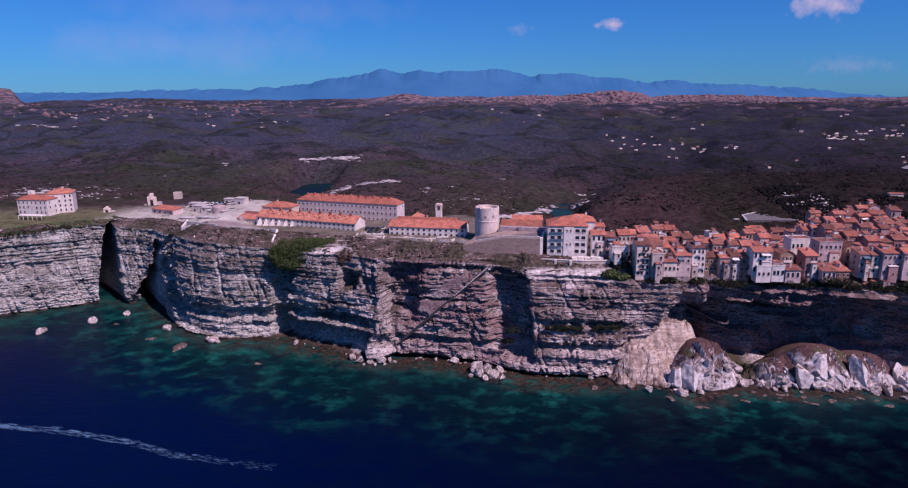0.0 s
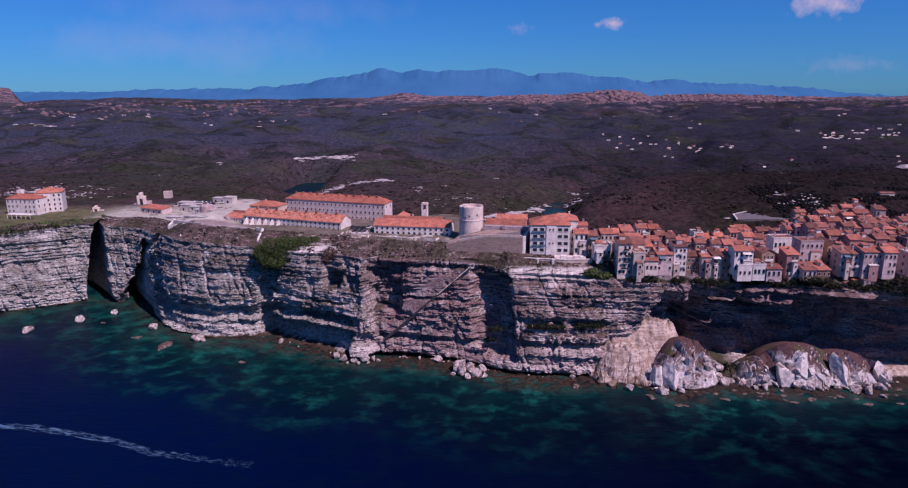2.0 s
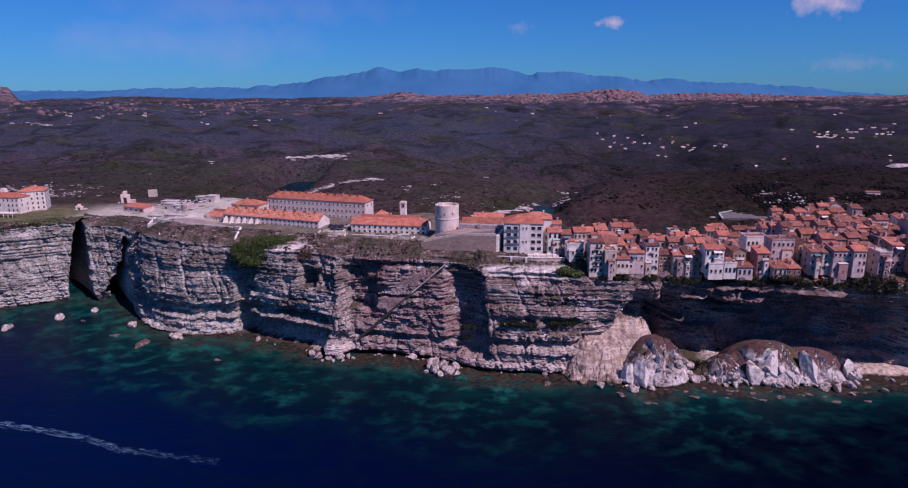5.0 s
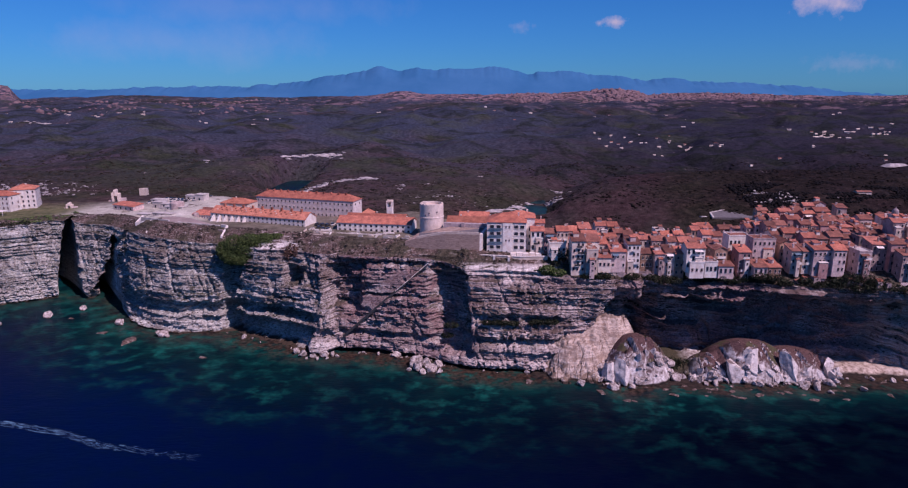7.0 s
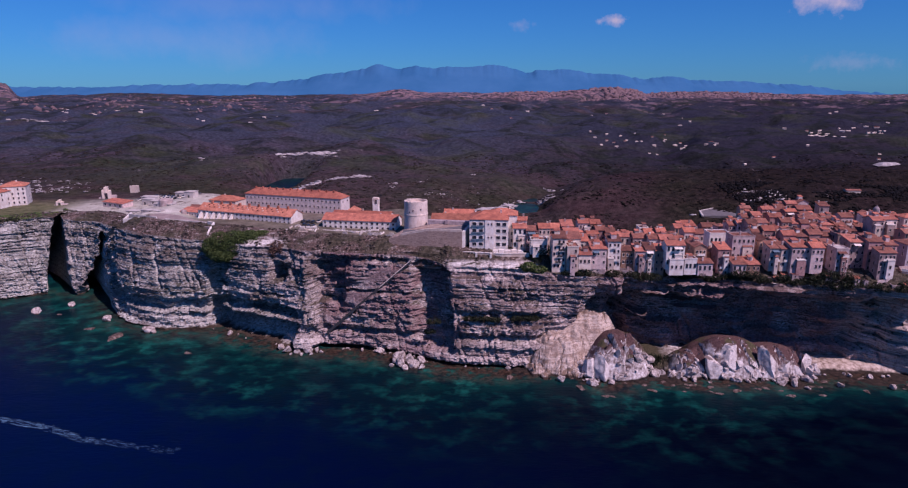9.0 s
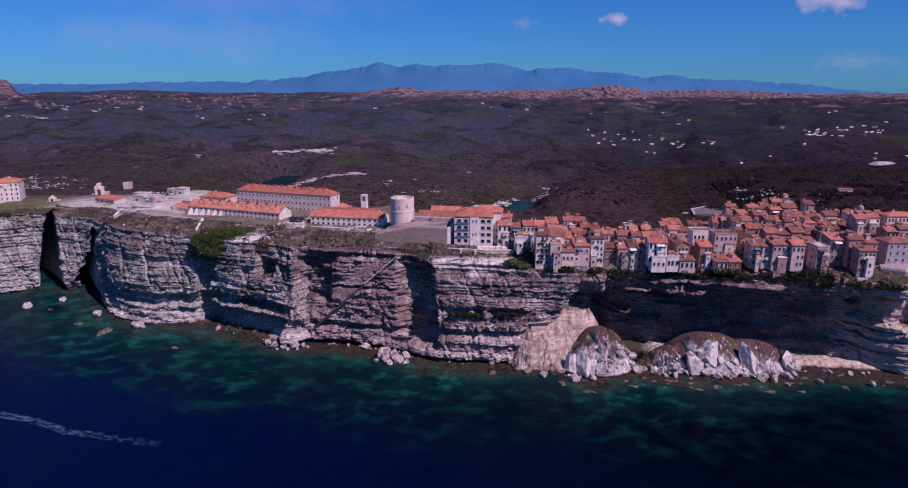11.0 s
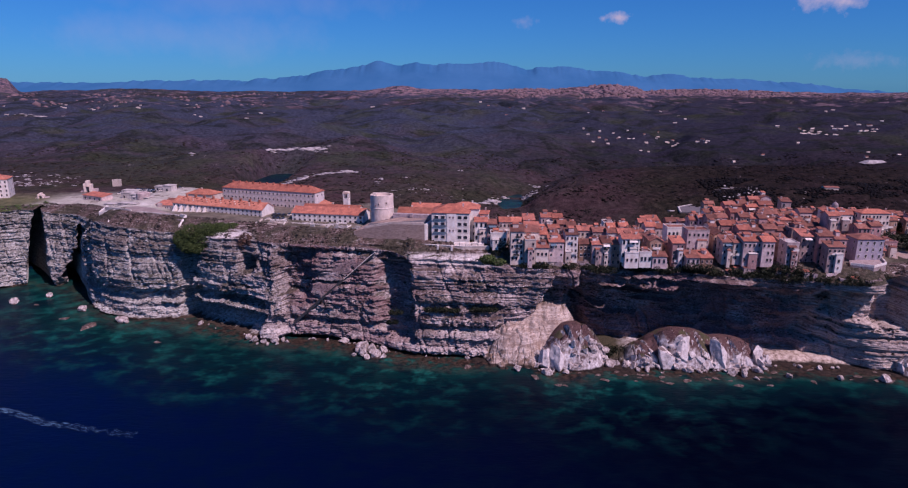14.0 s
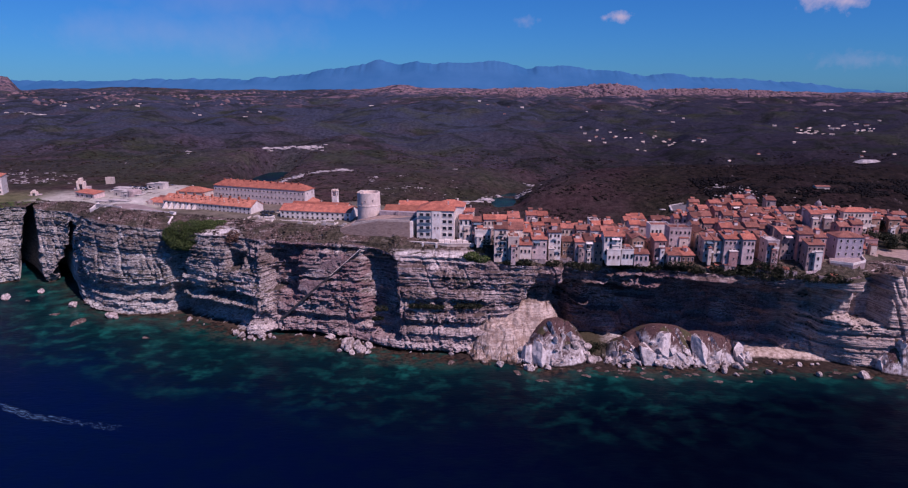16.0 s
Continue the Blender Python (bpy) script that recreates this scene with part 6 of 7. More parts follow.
house((99.3, 290.7), (104.5, 290.7), 8, 52.4, 57.1, "shed", "pink", "tile_old", "pink town house sharing walls with its neighbours")
house((139.3, 348.0), (144.4, 348.0), 7, 46.4, 51.1, "flat", "white", "tile", "small white house on the saddle")
house((130.7, 300.0), (135.7, 300.0), 12, 48.6, 56.3, "gable", "white", "tile", "white house with row of attic windows")
house((135.8, 298.8), (142.2, 298.8), 12, 48.6, 56.4, "gable", "rosy", "tile", "rosy town house sharing walls with its neighbours")
house((124.1, 304.0), (130.9, 304.0), 10, 48.4, 55.9, "gable", "rosy", "tile_old", "rosy house with old roof")
house((138.3, 333.6), (144.2, 333.6), 9, 48.9, 51.7, "gable", "pink", "tile_orange", "low house with broad orange roof")
house((144.2, 331.5), (149.1, 331.5), 9, 48.9, 52.7, "gable", "cream", "tile_orange", "cream town house sharing walls with its neighbours")
house((159.4, 347.9), (165.0, 347.9), 9, 47.5, 51.3, "gable", "ochre", "tile", "ochre house at the back of the town")
house((165.1, 349.0), (171.4, 349.0), 9, 47.5, 52.3, "shed", "cream", "tile_orange", "cream town house sharing walls with its neighbours")
house((156.7, 324.7), (162.1, 324.7), 10, 48.7, 54.2, "gable", "rosy", "tile_orange", "house under a broad orange roof")
house((162.1, 324.6), (167.0, 324.6), 10, 48.7, 53.4, "gable", "rosy", "tile", "rosy town house sharing walls with its neighbours")
house((176.7, 352.0), (184.5, 352.0), 8, 46.6, 51.0, "gable", "pink", "tile", "pink house at the back")
house((161.4, 303.0), (171.6, 303.0), 10, 52.4, 58.3, "flat", "white", "tile", "white house with a flat roof terrace")
house((183.8, 334.4), (188.0, 334.4), 9, 52.6, 55.8, "gable", "grey", "tile", "grey house with a red roof")
house((188.0, 333.0), (192.8, 333.0), 9, 52.6, 57.0, "gable", "white", "tile_orange", "whitewashed town house sharing walls with its neighbours")
house((189.7, 325.1), (194.7, 325.1), 9, 53.2, 58.8, "gable", "rosy", "tile", "rosy house with red roof")
house((194.8, 326.1), (200.6, 326.1), 9, 53.2, 59.0, "gable", "white", "tile", "whitewashed town house sharing walls with its neighbours")
house((183.8, 306.4), (188.9, 306.4), 9, 54.3, 58.3, "gable", "cream", "tile", "cream house in the upper town")
house((189.0, 305.0), (194.6, 305.0), 9, 54.3, 59.5, "gable", "white", "tile_orange", "whitewashed town house sharing walls with its neighbours")
house((207.3, 338.0), (214.2, 338.0), 8, 54.1, 59.7, "gable", "pink", "tile_orange", "pink house on the ridge")
house((227.3, 348.0), (235.0, 348.0), 10, 53.3, 62.0, "gable", "white", "tile_orange", "tall pale house on the ridge")
house((234.7, 344.5), (239.9, 344.5), 10, 50.7, 56.3, "gable", "rosy", "tile", "row of rosy houses on the ridge")
house((239.9, 345.7), (243.5, 345.7), 10, 50.7, 56.8, "shed", "cream", "tile", "cream town house sharing walls with its neighbours")
house((243.5, 345.5), (248.1, 345.5), 10, 50.7, 57.2, "shed", "cream", "tile", "cream town house sharing walls with its neighbours")
house((241.9, 331.0), (248.2, 331.0), 10, 52.6, 61.1, "gable", "cream", "tile_old", "pale house with two arched windows")
house((257.4, 329.6), (262.0, 329.6), 10, 52.8, 59.6, "gable", "rosy", "tile", "long rosy house with red tiled roof")
house((262.0, 330.2), (267.5, 330.2), 10, 52.8, 60.1, "gable", "rosy", "tile_old", "rosy town house sharing walls with its neighbours")
house((267.5, 331.2), (273.1, 331.2), 10, 52.8, 60.6, "gable", "cream", "tile", "cream town house sharing walls with its neighbours")
house((208.2, 298.8), (214.3, 298.8), 9, 53.7, 59.1, "gable", "pink", "tile", "pink house under a red roof")
house((214.4, 298.4), (221.0, 298.4), 9, 53.7, 58.4, "gable", "white", "tile_old", "whitewashed town house sharing walls with its neighbours")
house((218.7, 293.0), (225.8, 293.0), 7, 56.1, 60.1, "flat", "white", "tile", "blue-white house with a roof terrace")
house((204.4, 319.0), (209.5, 319.0), 9, 54.6, 60.9, "gable", "rosy", "tile", "rosy house with a long red roof")
house((209.6, 318.8), (213.7, 318.8), 9, 54.6, 60.1, "shed", "cream", "tile_orange", "cream town house sharing walls with its neighbours")
house((213.8, 317.7), (218.0, 317.7), 9, 54.6, 60.5, "gable", "pink", "tile", "pink town house sharing walls with its neighbours")
house((195.2, 297.9), (201.2, 297.9), 9, 53.9, 58.8, "gable", "pink", "tile_orange", "house under orange tiles")
house((201.2, 298.3), (207.1, 298.3), 9, 53.9, 58.1, "shed", "white", "tile", "whitewashed town house sharing walls with its neighbours")
house((272.0, 326.0), (287.4, 326.0), 11, 54.8, 61.8, "hip", "cream", "tile_orange", "large cream house with hipped red roof")
house((246.3, 311.4), (251.9, 311.4), 9, 57.1, 63.4, "gable", "rosy", "tile", "rosy house near the belfry")
house((251.9, 311.9), (258.8, 311.9), 9, 57.1, 63.9, "shed", "white", "tile_orange", "whitewashed town house sharing walls with its neighbours")
house((255.0, 299.6), (261.2, 299.6), 8, 56.2, 59.4, "gable", "pink", "tile", "pink house behind the corner house")
house((261.3, 299.8), (266.6, 299.8), 8, 56.2, 60.7, "gable", "white", "tile_old", "whitewashed town house sharing walls with its neighbours")


def belfry_with_dome(x, y, zb, zt):
    root = new("church_belfry")
    root.matrix_basis = pose(x, y, zb)
    tagged(root, "pale stone church belfry with a small dome", "belfry", "houses of the old town")
    h = zt - zb
    bm = bmesh.new()
    solid_box(bm, -2.2, 2.2, -2.2, 2.2, -2, h - 4)
    part("shaft", bm, M["cream"], root)
    bm = bmesh.new()
    solid_box(bm, -2.5, 2.5, -2.5, 2.5, h - 4, h - 3.6)
    part("cornice", bm, M["cream"], root)
    bm = bmesh.new()
    n = 16
    rings = [(1.7, h - 3.6), (1.7, h - 2.2), (1.5, h - 1.4), (1.0, h - 0.7), (0.3, h - 0.3), (0.12, h + 0.6)]
    rv = [[bm.verts.new((r * math.cos(2 * math.pi * i / n), r * math.sin(2 * math.pi * i / n), z)) for i in range(n)] for r, z in rings]
    for a, c in zip(rv, rv[1:]):
        for i in range(n):
            bm.faces.new((a[i], a[(i + 1) % n], c[(i + 1) % n], c[i]))
    bm.faces.new(rv[-1])
    part("dome", bm, M["grey"], root)
    for z in (h - 7.5, h - 12):
        add_window(root, "house", 0, -2.2, z)
        add_window(root, "house", -2.2, 0, z, -90)


def brink_clutter():
    """Sheds, terraces and garden walls crowded below the house fronts."""
    rng = random.Random(33)
    for i in range(46):
        x = 84 + i * 3.5 + rng.uniform(-1.2, 1.2)
        f = float(np.interp(x, [p[0] for p in BRINK], [p[1] for p in BRINK]))
        y, z = f + rng.uniform(0.6, 3.4), float(brink_height(x)) + rng.uniform(0.6, 2.6)
        wide, deep, tall = rng.uniform(1.6, 4.4), rng.uniform(1.6, 3.2), rng.uniform(1.0, 2.6)
        kind = rng.choice(("terrace", "terrace", "shed", "wall"))
        turn = rng.uniform(-18, 12)
        root = new({"terrace": "garden_terrace", "shed": "garden_shed", "wall": "garden_wall"}[kind])
        root.matrix_basis = pose(x, y, z, 0, 0, turn)
        tagged(root, {"terrace": "small walled terrace clinging to the cliff edge", "shed": "little tiled lean-to shed below the houses", "wall": "broken pale garden wall on the brink"}[kind], "terrace" if kind == "terrace" else kind, "terraces along the brink")
        mat = M[rng.choice(("cream", "stone", "rosy", "stone", "grey"))]
        bm = bmesh.new()
        if kind == "wall":
            solid_box(bm, 0, wide * 1.5, 0, 0.35, -3, tall * 0.5)
            part("wall", bm, mat, root)
            bm = bmesh.new()
            solid_box(bm, wide * 0.9, wide * 1.2, -0.15, 0.5, -3, tall * 0.75)
            part("pier", bm, mat, root)
            continue
        solid_box(bm, 0, wide, 0, deep, -3.5, tall if kind == "shed" else 0.2)
        part("base", bm, mat, root)
        if kind == "shed":
            bm = roof_mesh(wide, deep, tall + 0.02, 0.5, "shed", 0.2, 0.12)
            part("roof", bm, M[rng.choice(("tile", "tile_old", "tile_old"))], root)
            add_window(root, "small", wide / 2, 0.0, tall * 0.3)
        else:
            for a in ((0, wide, 0, 0.2), (0, 0.2, 0.2, deep), (wide - 0.2, wide, 0.2, deep)):
                bm = bmesh.new()
                solid_box(bm, a[0], a[1], a[2], a[3], 0.204, 1.1)
                part("parapet", bm, mat, root)


brink_clutter()
belfry_with_dome(262.5, 335.0, 47, 66.5)


def fill_town():
    """The rest of the roofs, in the gaps between the houses that stand out."""
    rng = random.Random(11)
    words = ("old town house with a red tiled roof", "small stone house under weathered tiles", "plastered town house with shuttered windows", "tightly packed town house with tiled roof")
    for j, y in enumerate(np.arange(288, 378, 6.9)):
        for i, x in enumerate(np.arange(74 + (j % 2) * 3.1, 330, 6.3)):
            px, py = x + rng.uniform(-1.2, 1.2), y + rng.uniform(-1.2, 1.2)
            wide, deep = rng.uniform(4.4, 7.2), rng.uniform(5.2, 7.2)
            if py + deep > float(back_line(px)) - 3 or (px > 264 and py < 334) or px > 322 or (px < 80 and py < 310) or (px < 124 and py > 318):
                continue
            if any(px + wide > a + 0.8 and px < b - 0.8 and py + deep > c + 0.8 and py < d - 0.8 for a, b, c, d in FOOTPRINTS):
                continue
            z = float(ground_height(px + 4, py + 4))
            turn = rng.uniform(-0.12, 0.12)
            tall = rng.choice((3.8, 4.8, 5.8, 6.8, 8.2))
            house((px, py), (px + wide * math.cos(turn), py + wide * math.sin(turn)), deep, z - 0.3, z + tall, rng.choice(("gable", "gable", "shed", "gable_y", "hip")),
                  rng.choice(("rosy", "cream", "pink", "ochre", "white", "grey")), rng.choice(("tile", "tile", "tile_orange", "tile_old")), rng.choice(words), keep=0.55, win=rng.choice(("house", "dim", "dim", "tall")))


fill_town()


# ---- the shore below the town: fallen slabs, shelf and boulders ----
def cells(x, y, size, seed):
    """Uneven cells: for each place its cell's three random numbers, the way from the cell's middle, and how near its border is."""
    gx, gy = np.floor(x / size).astype(np.int64), np.floor(y / size).astype(np.int64)
    best, second = np.full(x.shape, 1e9), np.full(x.shape, 1e9)
    pick = [np.zeros(x.shape) for _ in range(5)]
    zero = np.zeros(x.shape, np.int64)
    for i in (-1, 0, 1):
        for j in (-1, 0, 1):
            cx = (gx + i + lattice(gx + i, gy + j, zero, seed)) * size
            cy = (gy + j + lattice(gx + i, gy + j, zero, seed + 1)) * size
            d = np.hypot(x - cx, y - cy)
            near = d < best
            second = np.where(near, best, np.minimum(second, d))
            best = np.where(near, d, best)
            for q, v in enumerate((lattice(gx + i, gy + j, zero, seed + 2), lattice(gx + i, gy + j, zero, seed + 3), lattice(gx + i, gy + j, zero, seed + 4), x - cx, y - cy)):
                pick[q] = np.where(near, v, pick[q])
    return (*pick, second - best)


def shore_front(x):
    return np.interp(x, [p[0] for p in FRONT], [p[1] for p in FRONT])


def shore_height(x, y):
    """Two great fallen domes with slab faces, a green saddle between them, and a low sandy shelf to the east."""
    x, y = np.asarray(x, float), np.asarray(y, float)
    wob = (fbm(x / 9, y / 9, 0, 3, 81) - 0.5) * 5
    out = y - shore_front(x) + wob * 0.6
    low = np.interp(x, [60, 75, 90, 120, 135, 197, 205, 240, 262, 300, 330], [0.8, 1.8, 3.0, 2.8, 3.0, 2.4, 2.2, 3.4, 6.0, 10.0, 9.0])
    z = -0.9 + (low + 0.9) * smooth(-1, 8, out)
    for cx, cy, rx, ry, top in ((111.0, 273.0, 16.5, 15.0, 17.6), (163.0, 274.0, 25.0, 14.5, 14.6), (180.0, 272.5, 26.0, 12.0, 11.8), (146.0, 272.0, 13.0, 10.5, 8.6), (275.0, 262.0, 19.0, 11.0, 15.0)):
        u = np.abs((x - cx + wob * 0.5) / rx)
        v = np.abs((y - cy + wob * 0.3) / np.where(y < cy, ry, ry * 1.5))
        r = (u ** 2.3 + v ** 2.3) ** (1 / 2.3)
        z = np.maximum(z, -0.9 + (top + 0.9) * (1 - np.clip(r, 0, 1.2) ** 2.6))
    face = smooth(-2, 2, out) * (1 - smooth(9, 15, out)) * smooth(92, 97, x) * (1 - smooth(196, 204, x) * (1 - smooth(254, 258, x)))
    for size, tall, seed in ((7.0, 2.2, 301), (3.4, 0.9, 311)):
        a, b, c, dx, dy, edge = cells(x + 0.25 * y, y * 0.45, size, seed)
        z = z + face * ((a - 0.5) * tall + (b - 0.5) * 1.1 * dx + (c - 0.2) * 0.8 * dy - tall * 0.35 * (1 - smooth(0, 0.35, edge)))
    z = z + (fbm(x / 4.5, y / 4.5, 0, 4, 83) - 0.5) * (0.9 - 0.5 * face) * smooth(-3, 3, out)
    skirt = smooth(-17, -1, out) * 1.3 + (fbm(x / 11, y / 7, 0, 4, 85) - 0.60) * 3.2
    return np.maximum(z, np.minimum(skirt - 0.8, 0.35))


def build_shore():
    xs, ys = np.arange(60, 330, 0.45), np.arange(240, 297, 0.45)
    X, Y = np.meshgrid(xs, ys)
    ob = sheet("rocky_shore", X, Y, shore_height(X, Y), M["pale"], False)
    tagged(ob, "fallen limestone domes and rocky shelf at the cliff foot", "shore", kind="structure")
    # pale debris cone under the brink of the town
    xs, ys = np.arange(54, 126, 0.5), np.arange(256, 297, 0.5)
    X, Y = np.meshgrid(xs, ys)
    crest = np.interp(X, [54, 66, 69, 73, 78, 84, 92, 104, 110, 114, 118], [-8, -3, 5, 11.5, 16.5, 20, 23, 22.5, 21, 14, 0])
    base = np.interp(X, [58, 70, 78, 86, 94], [273.5, 275.5, 279, 284, 287])
    fall = np.clip(base - Y + (fbm(X / 8, Y / 8, 0, 3, 91) - 0.5) * 6, 0, 40)
    Z = crest - 0.72 * fall - 0.014 * fall ** 2 + (fbm(X / 7, Y / 7, 0, 3, 92) - 0.5) * 6.5
    # beds sweep down across the slope
    U, W = X * 0.81 + Y * 0.59, Y * 0.81 - X * 0.59
    step = (Z - 0.42 * (X - 92) + 1.6 * fbm(U / 14, W / 14, 0, 2, 95)) / 1.15
    Z = Z + 0.85 * (np.floor(step) + smooth(0.35, 1.0, step - np.floor(step)) - step)
    low = 1 - smooth(5, 10, Z)
    a, b, c, dx, dy, edge = cells(X + 0.3 * Y, Y * 0.7, 3.4, 97)
    Z = Z + low * ((a - 0.5) * 2.2 + (b - 0.5) * 0.5 * dx - 1.0 * (1 - smooth(0, 0.5, edge))) + (fbm(U / 2.3, W / 2.3, 0, 3, 93, 0.6) - 0.5) * (0.5 + 0.6 * low)
    gully = np.abs(fbm(U / 6, W / 9, 0, 3, 94) - 0.5)
    Z = Z - 1.2 * (1 - smooth(0, 0.05, gully))
    ob = sheet("debris_slope", X, Y, np.maximum(Z, -3), M["sand"], False)
    tagged(ob, "pale sandy debris slope leaning on the cliff", "slope", kind="structure")


build_shore()


def rock_mesh(name, seed, sx, sy, sz, mat, sub=3, rough=0.34):
    bm = bmesh.new()
    bmesh.ops.create_icosphere(bm, subdivisions=sub, radius=1.0)
    off = Vector((seed * 7.1, seed * 3.3, seed * 1.7))
    planes = []
    rng = random.Random(seed)
    for _ in range(12 if sub > 3 else 10):
        v = Vector((rng.gauss(0, 1), rng.gauss(0, 1), rng.gauss(0, 0.7))).normalized()
        planes.append((v, rng.uniform(0.36, 0.66) if sub > 3 else rng.uniform(0.42, 0.78)))
    for v in bm.verts:
        p = v.co.copy()
        for q, k in planes:
            over = p.dot(q) - k
            if over > 0:
                p -= q * over
        p *= 1 + 0.6 * rough * noise.noise(p * 1.3 + off) + 0.08 * noise.noise(p * 4 + off)
        v.co = (p.x * sx, p.y * sy, p.z * sz)
    me = bpy.data.meshes.new(name)
    bm.to_mesh(me)
    bm.free()
    me.materials.append(mat)
    return me


ROCKS = [rock_mesh("boulder", s, 1.0, 0.85, 0.8, M["boulder"]) for s in range(1, 7)]
FLATS = [rock_mesh("boulder", s, 1.0, 0.5, 0.16, M["awash"]) for s in range(11, 14)]


SLABS = [rock_mesh("slab", s, 1.25, 0.95, 1.6, M["slab_rock"], 4, 0.08) for s in range(31, 39)]


def boulder(x, y, z, size, turn, label, group, flat=False, squash=1.0):
    me = (FLATS if flat else ROCKS)[int(abs(x * 7 + y * 3)) % (3 if flat else 6)]
    ob = new("boulder", me)
    ob.matrix_basis = pose(x, y, z, 0, 0, turn) @ Matrix.Diagonal((size, size, size * squash, 1))
    return tagged(ob, label, "boulder", group)


# fallen boulders: x, y, size
WEST_BOULDERS = (
    (-48.5, 291.0, 3.0), (-43.0, 289.0, 2.2), (-38.5, 290.5, 3.4), (-34.0, 291.5, 2.1), (-40.5, 286.5, 1.5), (-31.5, 289.5, 1.3),
    (-53, 294, 2.6), (-36, 287.0, 1.2), (-46, 287.0, 1.1), (9.5, 276.5, 4.2), (15.2, 274.0, 3.9), (8.2, 281.0, 4.6),
    (13.0, 279.5, 4.0), (18.5, 278.5, 3.0), (11.5, 271.0, 2.2), (19.5, 271.5, 2.2), (5.5, 273.5, 1.6),
)
EAST_BOULDERS = (
    (95.5, 263.5, 3.0), (92.5, 266.0, 3.4), (89.5, 267.5, 2.2), (93.8, 269.5, 3.6), (97.2, 266.2, 2.6), (91.0, 271.5, 2.8),
    (87.6, 270.6, 1.8), (95.8, 272.8, 2.6), (99.0, 262.0, 2.0), (90.8, 263.8, 1.4), (118.5, 265.0, 2.6), (122.5, 266.5, 2.2),
    (126.5, 265.2, 1.9), (130.5, 266.2, 2.3), (134.5, 264.6, 1.8), (138.0, 263.0, 2.4),
)


def sea_rocks():
    g = "rocks standing in the sea"
    for x, y, size, flat in ((-229.5, 329.5, 3.6, 0), (-210.5, 345.5, 3.6, 0), (-197, 358.0, 2.8, 0), (-195, 343.0, 2.6, 1), (-162.0, 333.5, 3.4, 0), (-165, 321, 4.8, 1), (-145.5, 308.5, 8.5, 1),
                             (-131, 317.0, 4.2, 0), (-127.5, 315.0, 2.2, 0), (-97.5, 288.5, 3.2, 1), (96.5, 255.5, 3.0, 0), (83.5, 259.5, 2.6, 0), (91, 252.5, 3.6, 1), (206.2, 254.5, 2.6, 0), (228, 252.5, 2.2, 0),
                             (190.3, 252.0, 1.5, 0), (215, 249.5, 3.0, 1), (247, 251.5, 3.4, 0), (60.5, 262.5, 3.4, 1), (122, 250.0, 3.2, 1), (150, 247.5, 3.6, 1), (180, 246.0, 3.4, 1)):
        boulder(x, y, 0.1 if flat else size * 0.22, size, (x * 13) % 180, "low flat brown rock awash in the shallows" if flat else "pale limestone boulder standing in the shallow sea", g, bool(flat))
    g = "boulders at the cliff foot"
    for x, y, size in WEST_BOULDERS + EAST_BOULDERS:
        low = float(shore_height(x, y)) if x > 80 else 0.0
        boulder(x, y, max(low, 0.0) + size * 0.34, size, (x * 29) % 180, "pale angular boulder fallen from the cliff", g)
    rng = random.Random(21)
    for i in range(64):
        x = rng.uniform(200, 300) if i % 7 == 0 else rng.choice((rng.uniform(112, 146), rng.uniform(92, 112), rng.uniform(140, 200)))
        f = float(shore_front(x))
        y = f + rng.gauss(-0.8, 1.5)
        size = min(3.0, 0.6 + rng.expovariate(1.3))
        z = float(shore_height(x, y))
        boulder(x, y, max(z, -0.2) + size * 0.25, size, rng.uniform(0, 180), "pale limestone block in the boulder beach", "blocks of the boulder beach", squash=rng.uniform(0.7, 1.15))
    for i in range(26):
        x = rng.uniform(116, 200)
        y = float(shore_front(x)) + rng.uniform(-1.5, 1.5)
        size = rng.uniform(1.3, 2.9)
        boulder(x, y, max(float(shore_height(x, y)), 0.0) + size * 0.15, size, rng.uniform(0, 180), "pale limestone block in the boulder beach", "blocks of the boulder beach", squash=rng.uniform(0.8, 1.3))
    for i in range(40):
        x = rng.uniform(82, 300)
        y = float(shore_front(x)) - rng.uniform(3, 15)
        boulder(x, y, 0.08, rng.uniform(1.0, 3.2), rng.uniform(-35, 35), "low flat brown rock awash in the shallows", "rocks standing in the sea", True)
    for i in range(26):
        x = rng.uniform(-150, 70)
        f = float(np.interp(x, [p[0] for p in FOOT], [p[1] for p in FOOT]))
        size = 0.5 + rng.expovariate(1.6)
        boulder(x, f + rng.uniform(-3.5, 0.5), size * 0.1, size, rng.uniform(0, 180), "small rock at the water's edge", "rocks along the waterline")


sea_rocks()


# great slabs leaning on the domes: x, y, size
GREAT_SLABS = (
    (97.6, 262.4, 5.4), (102.8, 260.6, 6.6), (108.0, 262.4, 4.6), (112.5, 264.8, 3.8), (95.0, 266.5, 3.4), (153.6, 263.0, 6.8), (160.8, 263.6, 7.6), (167.0, 262.6, 4.6),
    (178.4, 263.2, 6.4), (172.5, 262.6, 4.4), (185.0, 262.8, 4.6), (191.0, 263.6, 4.0), (197.0, 266.4, 5.0), (147.5, 265.0, 4.0), (141.8, 266.6, 3.4), (169.5, 266.0, 5.2), (116.0, 266.0, 3.0),
)


